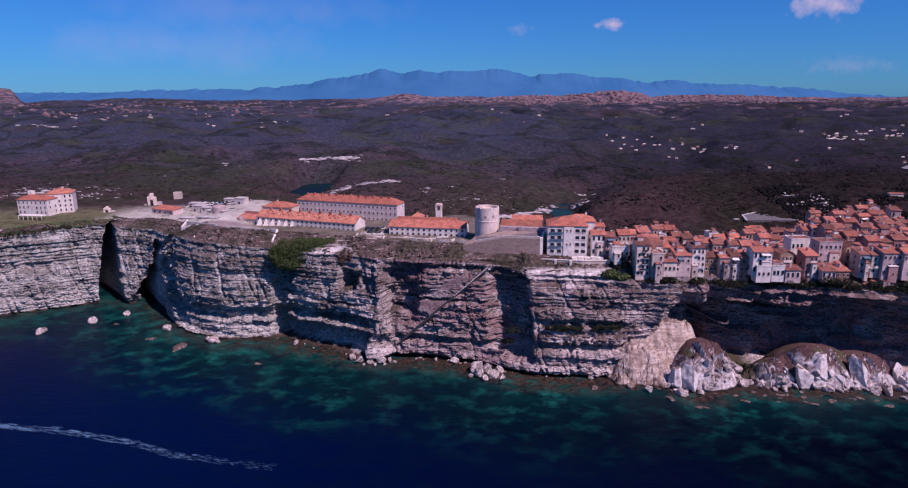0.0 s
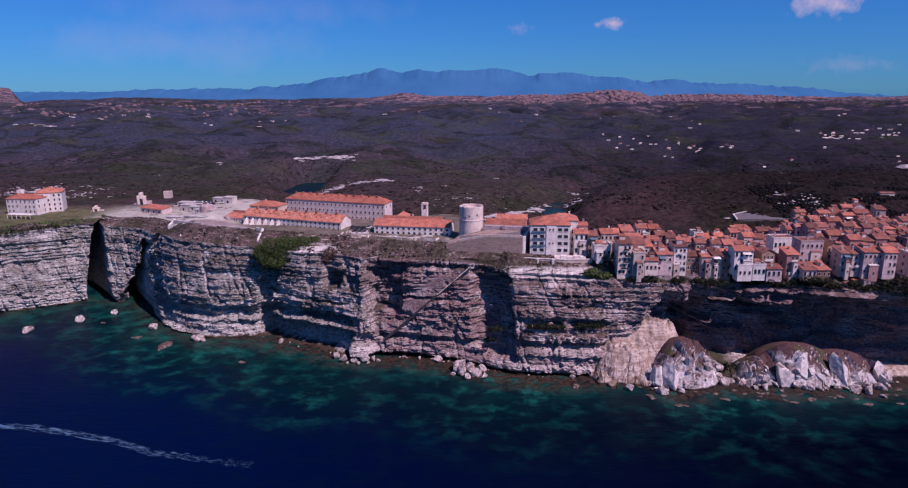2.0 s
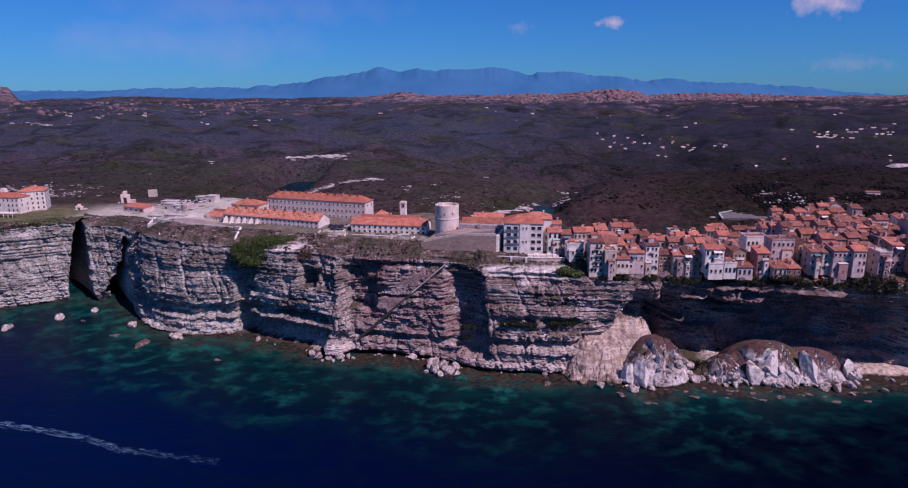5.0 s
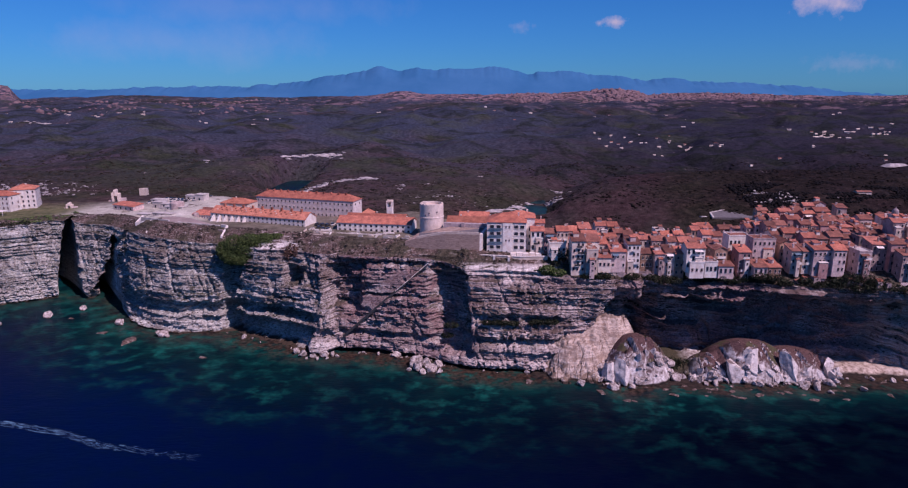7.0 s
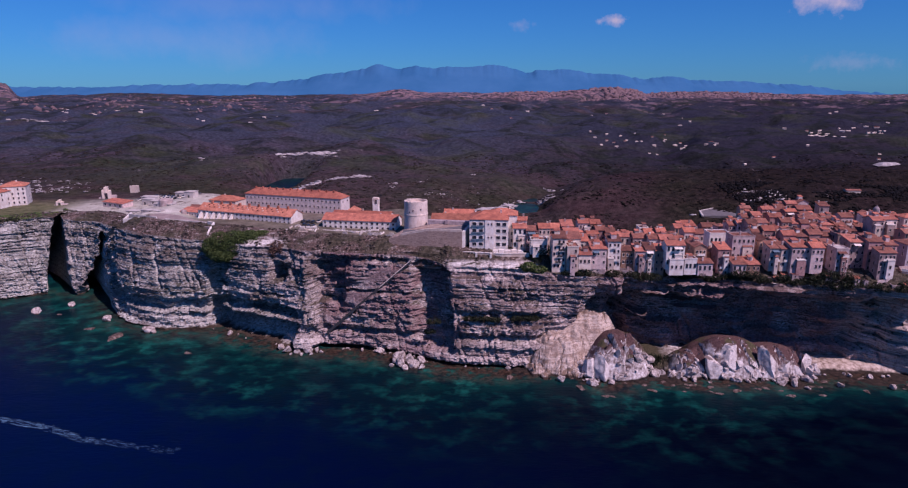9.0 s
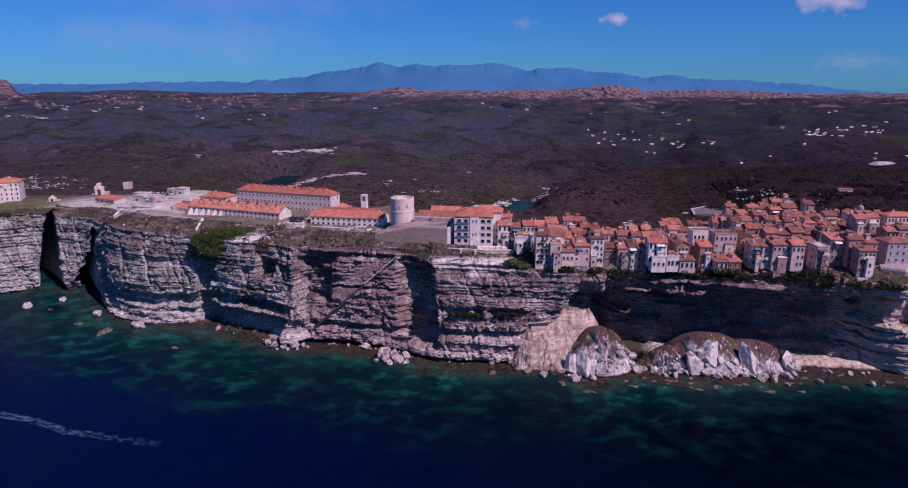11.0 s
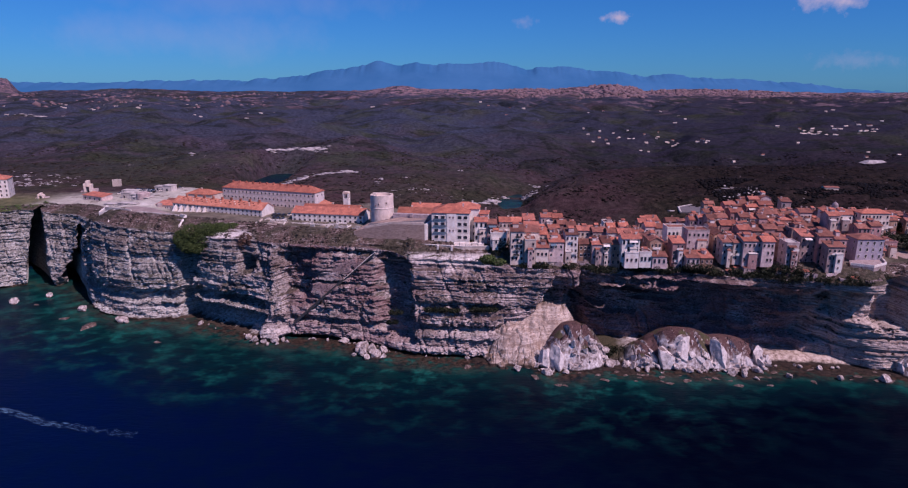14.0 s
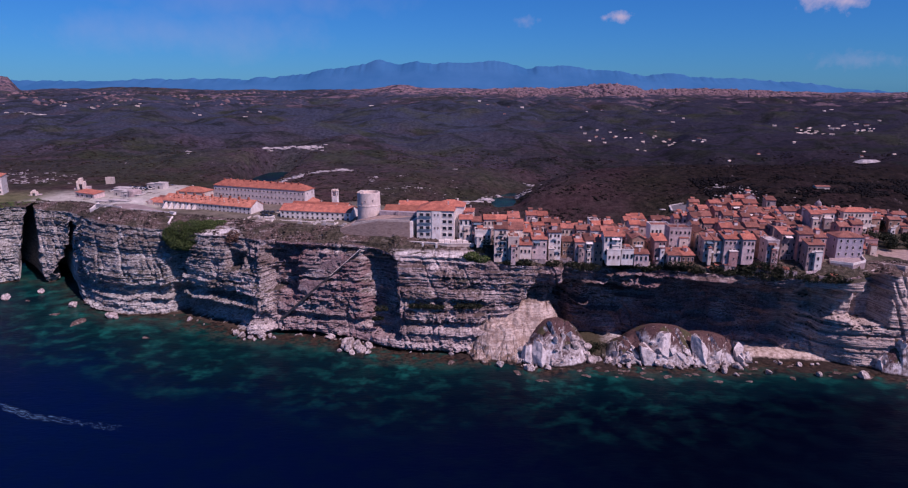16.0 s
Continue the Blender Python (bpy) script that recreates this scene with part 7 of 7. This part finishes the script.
def fallen_slabs():
    rng = random.Random(41)
    label, group = "great white limestone slab leaning on the fallen dome", "slabs on the fallen domes"
    def slab(x, y, z, size, turn, tall):
        ob = new("boulder", SLABS[rng.randrange(len(SLABS))])
        ob.matrix_basis = pose(x, y, z, rng.uniform(-24, -6), rng.uniform(-12, 12), turn) @ Matrix.Diagonal((size, size, size * tall, 1))
        tagged(ob, label, "boulder", group)
    for x, y, size in GREAT_SLABS:
        slab(x, y + 0.16 * size, max(0.0, float(shore_height(x, y))) * 0.35 + size * 0.46, size * 0.86, rng.uniform(-35, 35), rng.uniform(0.85, 1.1))
    label = "white limestone slab at the foot of the fallen dome"
    for i in range(44):
        x = rng.uniform(94, 126) if i % 4 == 0 else rng.uniform(134, 204)
        y = float(shore_front(x)) + rng.uniform(0.2, 4.0)
        size = rng.uniform(0.9, 2.3)
        slab(x, y, max(0.0, float(shore_height(x, y))) + size * 0.1, size, rng.uniform(0, 180), rng.uniform(0.7, 1.1))
    for i in range(16):
        x = rng.uniform(258, 290)
        y = float(shore_front(x)) + rng.uniform(0.5, 6)
        size = rng.uniform(1.0, 2.8)
        slab(x, y, max(0.0, float(shore_height(x, y))) + size * 0.1, size, rng.uniform(0, 180), rng.uniform(0.7, 1.1))


fallen_slabs()


# ---- the stair cut into the cliff ----
def cliff_stair():
    root = new("cliff_stair")
    tagged(root, "long straight rock-cut stair running diagonally up the cliff", "stairway")
    a, b = Vector((-29.5, 296.6, 8.4)), Vector((14.0, 294.4, 47.2))
    n = 187
    bm, shadow_strip, bed = bmesh.new(), bmesh.new(), bmesh.new()
    for i in range(n):
        p, q = a.lerp(b, i / n), a.lerp(b, (i + 1) / n)
        solid_box(bm, p.x, q.x, p.y, p.y + 0.6, p.z - 0.5, p.z)
        solid_box(bed, p.x, q.x, p.y + 0.604, p.y + 4.0, p.z - 1.4, p.z - 0.6)
        # dark strip along the steps stands in for the shadow below them
        solid_box(shadow_strip, p.x, q.x, p.y - 0.3, p.y - 0.01, p.z - 1.0, p.z + (0.45 if i < 0.62 * n else -0.3))
    part("flight", bm, M["white"], root, "worn pale rock steps")
    part("rock_bed", bed, M["boulder"], root)
    part("parapet", shadow_strip, M["iron"], root, "dark strip painting the shadow beside the steps")


cliff_stair()


# ---- plants ----
def leaf_cloud(lobes, count, size, seed):
    """Many small leaf faces filling a few lobes (x, y, z, rx, ry, rz)."""
    rng = np.random.RandomState(seed)
    which = rng.randint(0, len(lobes), count)
    L = np.array(lobes)[which]
    d = rng.normal(size=(count, 3))
    d /= np.linalg.norm(d, axis=1)[:, None]
    r = rng.uniform(0.55, 1.05, count) ** 0.6
    c = L[:, :3] + d * L[:, 3:] * r[:, None]
    u = rng.normal(size=(count, 3))
    u /= np.linalg.norm(u, axis=1)[:, None]
    v = np.cross(u, d + 0.6 * rng.normal(size=(count, 3)))
    v /= np.linalg.norm(v, axis=1)[:, None] + 1e-9
    s = size * rng.uniform(0.6, 1.3, count)[:, None]
    verts = np.stack([c - u * s, c + v * s * 0.6, c + u * s, c - v * s * 0.6], 1).reshape(-1, 3)
    me = bpy.data.meshes.new("crown")
    me.from_pydata(verts.tolist(), [], np.arange(count * 4).reshape(-1, 4).tolist())
    return me


def shrub(name, lobes, count, size, seed, mat, label, group, trunk=None):
    root = new(name)
    tagged(root, label, "shrub" if name == "shrub" else "tree", group)
    me = leaf_cloud(lobes, count, size, seed)
    me.materials.append(M[mat])
    crown = new("crown", me)
    crown.parent = root
    bm = bmesh.new()
    rng = random.Random(seed)
    # every limb leaves the same stump
    n = 5
    low = min(q[2] - q[5] for q in lobes)
    stump = Vector((sum(q[0] for q in lobes) / len(lobes), sum(q[1] + 0.3 * q[4] for q in lobes) / len(lobes), low - 0.2))
    lo = [bm.verts.new(stump + Vector((0.22 * math.cos(2 * math.pi * i / n), 0.22 * math.sin(2 * math.pi * i / n), 0))) for i in range(n)]
    for x, y, z, rx, ry, rz in lobes[:6]:
        tip = Vector((x, y, z + rz * 0.3))
        for k in range(3):
            end = tip + Vector((rng.uniform(-rx, rx) * 0.6, rng.uniform(-ry, ry) * 0.6, rng.uniform(-0.3, 0.3) * rz))
            hi = [bm.verts.new(end + Vector((0.06 * math.cos(2 * math.pi * i / n), 0.06 * math.sin(2 * math.pi * i / n), 0))) for i in range(n)]
            for i in range(n):
                bm.faces.new((lo[i], lo[(i + 1) % n], hi[(i + 1) % n], hi[i]))
    part("trunk", bm, M["bark"], root)
    return root


# small shrubs: x, y, z, radius
LEDGE_SHRUBS = (
    (124, 275, 3.6, 2.6), (129, 277, 3.8, 2.8), (134, 276, 3.8, 2.6), (127, 272, 3.2, 2.2), (42, 276.5, 23.4, 1.8), (46, 276, 23.6, 2.0),
    (50, 276, 23.6, 2.1), (54, 276, 23.2, 1.8), (64, 276, 23.8, 1.9), (68, 276, 23.9, 2.1), (72, 276.5, 23.8, 2.0), (25, 282, 20, 2.4),
    (23, 284, 14, 2.0),
)
WEST_SHRUBS = (
    (7, 306, 50.8, 2.2), (1, 309, 51.0, 2.0), (77, 287, 49.5, 3.6), (78.5, 289, 53.5, 3.2), (95, 279, 45.4, 2.4), (88, 279.5, 45, 2.2),
    (-14, 314, 51, 2.0), (-44, 321, 51.5, 2.0), (-256, 372, 47.4, 3.4), (-262, 369, 47.4, 3.6), (-268, 366, 47.0, 3.4), (-248, 377, 48.2, 3.0),
    (-241, 381, 48.6, 2.6), (-201, 397, 47.2, 3.0), (-187, 391, 47.6, 2.8),
)
TOWN_SHRUBS = (
    (123, 280, 43, 3.2), (128, 281.5, 42.5, 3.0), (118, 281, 44.0, 2.2), (165, 274, 46.5, 2.6), (171, 274, 46.0, 2.6), (204, 271, 47.0, 3.0),
    (209, 270.5, 46.6, 3.2), (214, 269.6, 45.5, 2.8), (199, 271.5, 45.4, 2.4), (185, 274, 44.6, 2.2), (150, 279, 44, 2.0), (109, 281, 44.6, 2.2),
    (234, 264, 44.4, 2.4), (250, 270, 43.6, 3.0), (256, 276, 44.5, 3.0),
)


def plants():
    g = "shrubs on the brink"
    shrub("shrub", [(-95, 321.5, 46.0, 4.2, 3, 5.5), (-91, 320.5, 43.0, 5, 3, 4.5), (-89, 321, 49.5, 6, 3.5, 5.5), (-83, 320.5, 46.0, 6, 3, 5.5), (-81, 321.5, 51.5, 6.5, 3.5, 4.0), (-75, 321, 49.0, 6, 3, 5), (-73, 322.5, 52.5, 6, 3.5, 2.8),
                    (-67, 323.0, 52.0, 5, 3, 3.2), (-86, 319.5, 41.5, 5, 2.2, 3.0), (-70, 321.5, 49.5, 4, 3, 3)], 26000, 0.36, 1, "leaf", "large dense green shrub hanging over the brink", g)
    shrub("shrub", [(-27, 317, 50.0, 4.5, 3, 2.6), (-22, 316, 49.5, 3.2, 2.5, 2.2), (-31, 318, 50.5, 3, 2.5, 2)], 1800, 0.5, 2, "leaf", "dark green shrub below the barracks", g)
    shrub("shrub", [(70, 284, 46.5, 4, 2.5, 2.3), (75, 283.5, 45.2, 4.5, 2.5, 2.0)], 1500, 0.5, 3, "leaf", "olive green shrub at the cliff edge", g)
    for i, (x, y, z, r) in enumerate(LEDGE_SHRUBS + WEST_SHRUBS + TOWN_SHRUBS):
        shrub("shrub", [(x, y, z, r * 1.2, r, r * 0.7), (x + r * 0.9, y + 0.5, z - 0.3, r * 0.8, r * 0.8, r * 0.5), (x - r * 0.8, y + 0.3, z - 0.5, r * 0.7, r * 0.7, r * 0.45)], 480, 0.36, 10 + i, "leaf_dark", "small dark green shrub on the rock ledge", g)

    rng = random.Random(52)
    for i in range(34):
        x = 114 + i * 3.7 + rng.uniform(-1.5, 1.5)
        r = rng.uniform(1.6, 2.6) + (0.9 if 196 < x < 218 else 0)
        y = float(np.interp(x, [p[0] for p in BRINK], [p[1] for p in BRINK])) + rng.uniform(-0.5, 2.5)
        z = float(brink_height(x)) + rng.uniform(0.0, 2.0)
        shrub("shrub", [(x, y, z, r * 1.3, r, r * 0.75), (x + r, y + 0.4, z - 0.4, r * 0.8, r * 0.8, r * 0.5), (x - r * 0.9, y + 0.2, z - 0.6, r * 0.8, r * 0.7, r * 0.5)], 420, 0.36, 300 + i, "leaf_dark", "dark green shrub below the town houses", g)
    shrub("shrub", [(-57, 313.5, 48.5, 3.4, 2.0, 3.6), (-59, 313.5, 46.0, 2.4, 1.8, 3.0), (-54.5, 313, 47.0, 2.4, 1.8, 3.0)], 1600, 0.4, 71, "dry_leaf", "brown withered shrub hanging over the brink", g)


plants()


def trees():
    rng = random.Random(61)
    for i, (x, y, r) in enumerate(((268, 296, 3.0), (273, 301, 3.4), (279, 296, 3.2), (285, 303, 3.8), (291, 298, 3.4), (270, 308, 3.0), (278, 312, 3.4), (287, 313, 3.6), (296, 309, 3.8), (303, 341, 3.6), (309, 347, 4.0), (316, 352, 3.8), (266, 317, 2.6))):
        z = float(ground_height(x, y)) + r * 0.9
        lobes = [(x + rng.uniform(-0.6, 0.6) * r, y + rng.uniform(-0.5, 0.5) * r, z + rng.uniform(-0.2, 0.5) * r, r * rng.uniform(0.5, 0.8), r * rng.uniform(0.5, 0.8), r * rng.uniform(0.4, 0.6)) for _ in range(5)]
        shrub("tree", lobes, 1100, 0.34, 200 + i, "leaf_dark", "dark evergreen tree with a spreading crown by the rampart", "trees by the rampart")


trees()


def clumps(name, places, sizes, mat, label, seed, sub=1, form=(1.15, 1.15, 0.75)):
    """Low scrub: many small uneven domes in one object."""
    bm = bmesh.new()
    bmesh.ops.create_icosphere(bm, subdivisions=sub, radius=1.0)
    bm.verts.ensure_lookup_table()
    base = np.array([v.co[:] for v in bm.verts])
    faces = np.array([[v.index for v in f.verts] for f in bm.faces])
    bm.free()
    rng = np.random.RandomState(seed)
    n = len(places)
    jit = rng.uniform(0.65, 1.3, (n, len(base), 1))
    s = np.asarray(sizes)[:, None, None]
    V = base[None] * jit * s * np.array(form) + np.asarray(places)[:, None, :]
    F = faces[None] + (np.arange(n) * len(base))[:, None, None]
    me = bpy.data.meshes.new(name)
    V, F = V.reshape(-1, 3), F.reshape(-1, 3)
    me.vertices.add(len(V))
    me.vertices.foreach_set("co", V.astype(np.float32).ravel())
    me.loops.add(F.size)
    me.loops.foreach_set("vertex_index", F.astype(np.int32).ravel())
    me.polygons.add(len(F))
    me.polygons.foreach_set("loop_start", np.arange(0, F.size, 3, dtype=np.int32))
    me.polygons.foreach_set("loop_total", np.full(len(F), 3, dtype=np.int32))
    me.update(calc_edges=True)
    me.materials.append(mat)
    return tagged(new(name, me), label, "scrub", kind="stuff")


def scatter():
    rng = np.random.RandomState(4)
    cx, cy, cz = CAP
    n = 6500
    r, c = rng.randint(0, cx.shape[0], n), rng.randint(0, cx.shape[1], n)
    keep = fbm(cx[r, c] / 9, cy[r, c] / 9, 0, 3, 7) > 0.52
    r, c = r[keep], c[keep]
    size = 0.22 + 0.55 * rng.uniform(0, 1, len(r)) ** 2
    clumps("brink_scrub", np.stack([cx[r, c] + rng.uniform(-.4, .4, len(r)), cy[r, c] + rng.uniform(-.4, .4, len(r)), cz[r, c] + size * 0.2], -1), size, M["scrub"], "low dry scrub on the slope above the brink", 5)
    n = 9000
    r, c = rng.randint(0, cx.shape[0], n), rng.randint(0, cx.shape[1], n)
    west = (cx[r, c] > -330) & (cx[r, c] < -224) & (fbm(cx[r, c] / 7, cy[r, c] / 7, 0, 3, 8) > 0.44)
    r, c = r[west], c[west]
    size = rng.uniform(0.3, 0.8, len(r))
    clumps("green_scrub", np.stack([cx[r, c], cy[r, c], cz[r, c] + size * 0.2], -1), size, M["leaf"], "low green bushes along the western brink", 15)
    # tufts on the ledges of the face
    fx, fy, fz = FACE
    n = 26000
    r, c = rng.randint(8, fx.shape[0] - 1, n), rng.randint(1, fx.shape[1] - 1, n)
    ledge = np.hypot(fx[r + 1, c] - fx[r, c], fy[r + 1, c] - fy[r, c]) > 0.75
    ledge &= fbm(fx[r, c] / 18, fz[r, c] / 9, 0, 3, 17) > 0.50
    r, c = r[ledge], c[ledge]
    size = rng.uniform(0.2, 0.62, len(r))
    clumps("ledge_scrub", np.stack([fx[r, c], fy[r, c], fz[r, c] + size * 0.3], -1), size, M["scrub"], "tufts of dark scrub on the cliff ledges", 6)
    # maquis on the country beyond
    n = 30000
    y = 480 + 560 * rng.uniform(0, 1, n) ** 1.2
    x = rng.uniform(-1, 1, n) * (560 + (y - 500) * 0.8)
    z = ground_height(x, y)
    thick = (fbm(x / 70, y / 70, 0, 3, 27) > 0.42) & (z > 2)
    x, y, z = x[thick], y[thick], z[thick]
    size = rng.uniform(0.5, 1.6, len(x)) * (1 + (y - 500) / 1500)
    wood = x + rng.uniform(-60, 60, len(x)) > 150
    for name, m, mat, label in (("maquis", ~wood, "maquis", "dense dark maquis bushes covering the hills"), ("oak_wood", wood, "oak", "dark evergreen oak scrub behind the town")):
        clumps(name, np.stack([x, y, z - 0.1 * size], -1)[m], size[m], M[mat], label, 8, form=(1.3, 1.3, 0.38))
    # a dark pine wood on the slope over the inlet
    n = 9000
    x, y = rng.uniform(300, 620, n), rng.uniform(548, 650, n)
    z = ground_height(x, y)
    grown = (fbm(x / 40, y / 22, 0, 3, 29) > 0.44) & (z > 2)
    x, y, z = x[grown], y[grown], z[grown]
    size = rng.uniform(0.7, 1.5, len(x))
    clumps("pine_wood", np.stack([x, y, z + 0.3 * size], -1), size, M["pine"], "dark pine wood on the slope behind the town", 9, form=(1.2, 1.2, 0.7))


scatter()


# ---- beyond the inlet: rock outcrops and far houses ----
def outcrop(a, b, wide, count, size, seed, label="broken white limestone outcrop in the maquis"):
    count *= 2
    rng = np.random.RandomState(seed)
    t = rng.uniform(0, 1, count)
    x = a[0] + (b[0] - a[0]) * t + rng.normal(0, wide * 0.3, count)
    y = a[1] + (b[1] - a[1]) * t + rng.normal(0, wide, count)
    gap = fbm(x / 12, y / 8, 0, 3, seed) > 0.50
    z = ground_height(x, y) - 50 * (1 - gap)
    s = 0.34 * size * (0.4 + rng.exponential(0.55, count))
    dry = z > 0.6
    x, y, z, s = x[dry], y[dry], z[dry], s[dry] * 0.8
    ob = clumps("rock_outcrop", np.stack([x, y, z + s * 0.1], -1), s, M["outcrop"], label, seed, form=(2.4, 1.2, 0.55))
    ob["category"] = "rocks"


M["outcrop"] = material("white outcrop", plain((0.52, 0.46, 0.45), 0.8, 0.2))
# outcrops: from, to, spread, count, size, seed
NEAR_OUTCROPS = (
    ((33, 585), (58, 612), 3.5, 520, 2.6, 37), ((56, 611), (82, 658), 5, 520, 2.6, 52), ((82, 662), (112, 704), 6, 460, 2.6, 53), ((120, 700), (140, 686), 4, 260, 2.4, 54), ((130, 690), (143, 716), 6, 50, 2.2, 38), ((304, 594), (346, 593), 9, 460, 1.7, 39),
    ((370, 584), (384, 590), 4, 30, 2.0, 50), ((-20, 640), (60, 690), 22, 60, 1.6, 51),
    ((250, 552), (262, 560), 5, 26, 1.8, 40), ((-488, 700), (-373, 672), 16, 420, 2.2, 41), ((-360, 640), (-310, 640), 10, 40, 2.0, 42),
    ((-40, 700), (0, 730), 10, 40, 1.8, 45), ((-130, 560), (-60, 540), 12, 40, 1.4, 48),
)
FAR_OUTCROPS = (
    ((-228, 935), (-195, 958), 7, 240, 3.4, 31), ((-198, 962), (-146, 958), 7, 240, 3.2, 32), ((-146, 722), (-118, 750), 8, 200, 2.8, 33),
    ((-118, 750), (-74, 767), 7, 180, 2.4, 34), ((-262, 918), (-245, 925), 5, 26, 3.0, 35), ((44, 793), (66, 796), 3, 20, 2.2, 36),
    ((140, 770), (160, 745), 2, 30, 2.0, 43), ((-330, 900), (-315, 870), 3, 16, 2.4, 44), ((-560, 1750), (-540, 1760), 8, 20, 7.0, 46),
    ((-1250, 1900), (-1180, 1900), 20, 50, 7.0, 47),
)
for o in NEAR_OUTCROPS + FAR_OUTCROPS:
    outcrop(*o)


def far_house(x, y, w, d, h, red, turn):
    root = new("far_house")
    z = float(ground_height(x, y))
    root.matrix_basis = pose(x, y, z, 0, 0, turn)
    tagged(root, "small pale country house among the maquis", "house", "country houses on the plain")
    w, d, h = w * 0.5, d * 0.35, h * 0.27
    part("wall", wall_mesh(w, d, -4, h, 0.8, "gable"), M["cream"], root)
    part("roof", roof_mesh(w, d, h, 0.8, "gable"), M["tile_old" if red else "cream"], root)


def far_houses():
    rng = random.Random(9)
    def spread(n, x0, x1, y0, y1, w, red):
        for _ in range(n):
            x, y = rng.uniform(x0, x1), rng.uniform(y0, y1)
            far_house(x, y, w * rng.uniform(0.7, 1.5), w * rng.uniform(0.5, 0.9), rng.uniform(4.0, 7.5), rng.random() < red, rng.uniform(-30, 30))
    spread(30, 300, 520, 1180, 1480, 10, 0.15)
    spread(30, 740, 960, 1290, 1420, 13, 0.1)
    spread(16, 480, 900, 900, 1150, 10, 0.4)
    spread(22, 150, 1300, 1500, 2400, 16, 0.2)
    spread(10, -250, 250, 1700, 2600, 18, 0.2)
    spread(12, -1500, -500, 1500, 2600, 18, 0.2)
    spread(26, -1750, -900, 1900, 2700, 16, 0.1)
    far_house(405, 598, 26, 22, 9.0, True, -5)


far_houses()


def granite_tors():
    rng = np.random.RandomState(19)
    n = 5200
    y = rng.uniform(3050, 3720, n)
    x = rng.uniform(300, 1900, n)
    far_left = np.arange(n) % 3 == 0
    x, y = np.where(far_left, -2500 + (x - 300) * 1.1, x), np.where(far_left, 2150 + (y - 3050) * 1.9, y)
    crag = fbm(x / 170, y / 260, 0, 4, 23) + 0.10 * np.exp(-((x - 840) / 130) ** 2) - 0.08 * far_left > 0.53
    x, y = x[crag], y[crag]
    size = 2.2 + rng.exponential(2.4, len(x))
    size = np.minimum(size, 11) * (1 + 0.5 * np.exp(-((x - 850) / 110) ** 2))
    ob = clumps("granite_tors", np.stack([x, y, ground_height(x, y) - 0.1 * size], -1), size, M["granite"], "pink granite crags on the far rise", 29, form=(1.3, 1.0, 0.95))
    ob["category"] = "rocks"


M["granite"] = material("pink granite", plain((0.235, 0.150, 0.160), 0.8, 0.05))
granite_tors()


def quay():
    root = new("quay")
    tagged(root, "grey asphalt harbour quay with a white edge below the town", "quay")
    z = float(ground_height(292, 570)) + 0.3
    bm = bmesh.new()
    prism(bm, [(258, 562), (300, 558), (326, 566), (322, 580), (276, 583), (260, 575)], z - 6, [z - 2.5, z - 2.0, z - 1.0, z + 0.6, z + 0.6, z - 0.6])
    part("paving", bm, M["asphalt"], root)
    bm = bmesh.new()
    prism(bm, [(258, 562), (260, 575), (276, 583), (275, 584.5), (258.5, 576), (256.5, 562)], z - 3.2, [z - 2.2, z - 0.3, z + 0.9, z + 0.9, z - 0.3, z - 2.2])
    part("kerb", bm, M["concrete"], root, "pale quay edge")
    # a pale mound in the maquis, shaped as a tapered half round
    shed = new("warehouse")
    shed.matrix_basis = pose(628, 879, float(ground_height(628, 879)) - 0.5, 0, 0, -4)
    tagged(shed, "low white mound in the maquis", "warehouse")
    bm = bmesh.new()
    n = 12
    ends = []
    for x in (-17, 17):
        ends.append([bm.verts.new((x * (1 - 0.5 * math.sin(math.pi * i / n)), 8 * math.cos(math.pi * i / n), 4.6 * math.sin(math.pi * i / n))) for i in range(n + 1)])
    for i in range(n):
        bm.faces.new((ends[0][i], ends[0][i + 1], ends[1][i + 1], ends[1][i]))
    bm.faces.new(ends[0][::-1])
    bm.faces.new(ends[1])
    part("vault", bm, M["outcrop"], shed)


quay()


def wake():
    """The fading foam trail of a boat."""
    rng = np.random.RandomState(12)
    line = np.array([(-215, 232), (-183, 230), (-158, 226.5), (-123.4, 217.2), (-104.6, 209.3), (-84, 204.6), (-66, 201)], float)
    s = np.concatenate([[0], np.cumsum(np.hypot(*np.diff(line, axis=0).T))])
    verts, faces = [], []
    for i in range(620):
        t = rng.uniform(0, 1) ** 1.35 * s[-1]
        x, y = np.interp(t, s, line[:, 0]), np.interp(t, s, line[:, 1])
        fade = 1 - t / s[-1]
        strand = rng.choice((-1.5, -0.6, 0.3, 1.3))
        y += strand * (1.15 - 0.3 * fade) + rng.normal(0, 0.45)
        long, thin = rng.uniform(0.8, 3.4) * (0.35 + 0.65 * fade), rng.uniform(0.05, 0.17) * (0.3 + 0.9 * fade)
        n, k = 10, len(verts)
        for j in range(n):
            a = 2 * math.pi * j / n
            q = rng.uniform(0.7, 1.3)
            along = long * q * math.cos(a)
            verts.append((x + along, y - 0.22 * along + thin * q * math.sin(a), 0.03 + 0.0001 * (i % 60)))
        faces.append(list(range(k, k + n)))
    me = bpy.data.meshes.new("boat_wake")
    me.from_pydata(verts, [], faces)
    me.materials.append(M["foam"])
    tagged(new("boat_wake", me), "thin fading foam trail on the dark sea", "foam", kind="stuff")


wake()
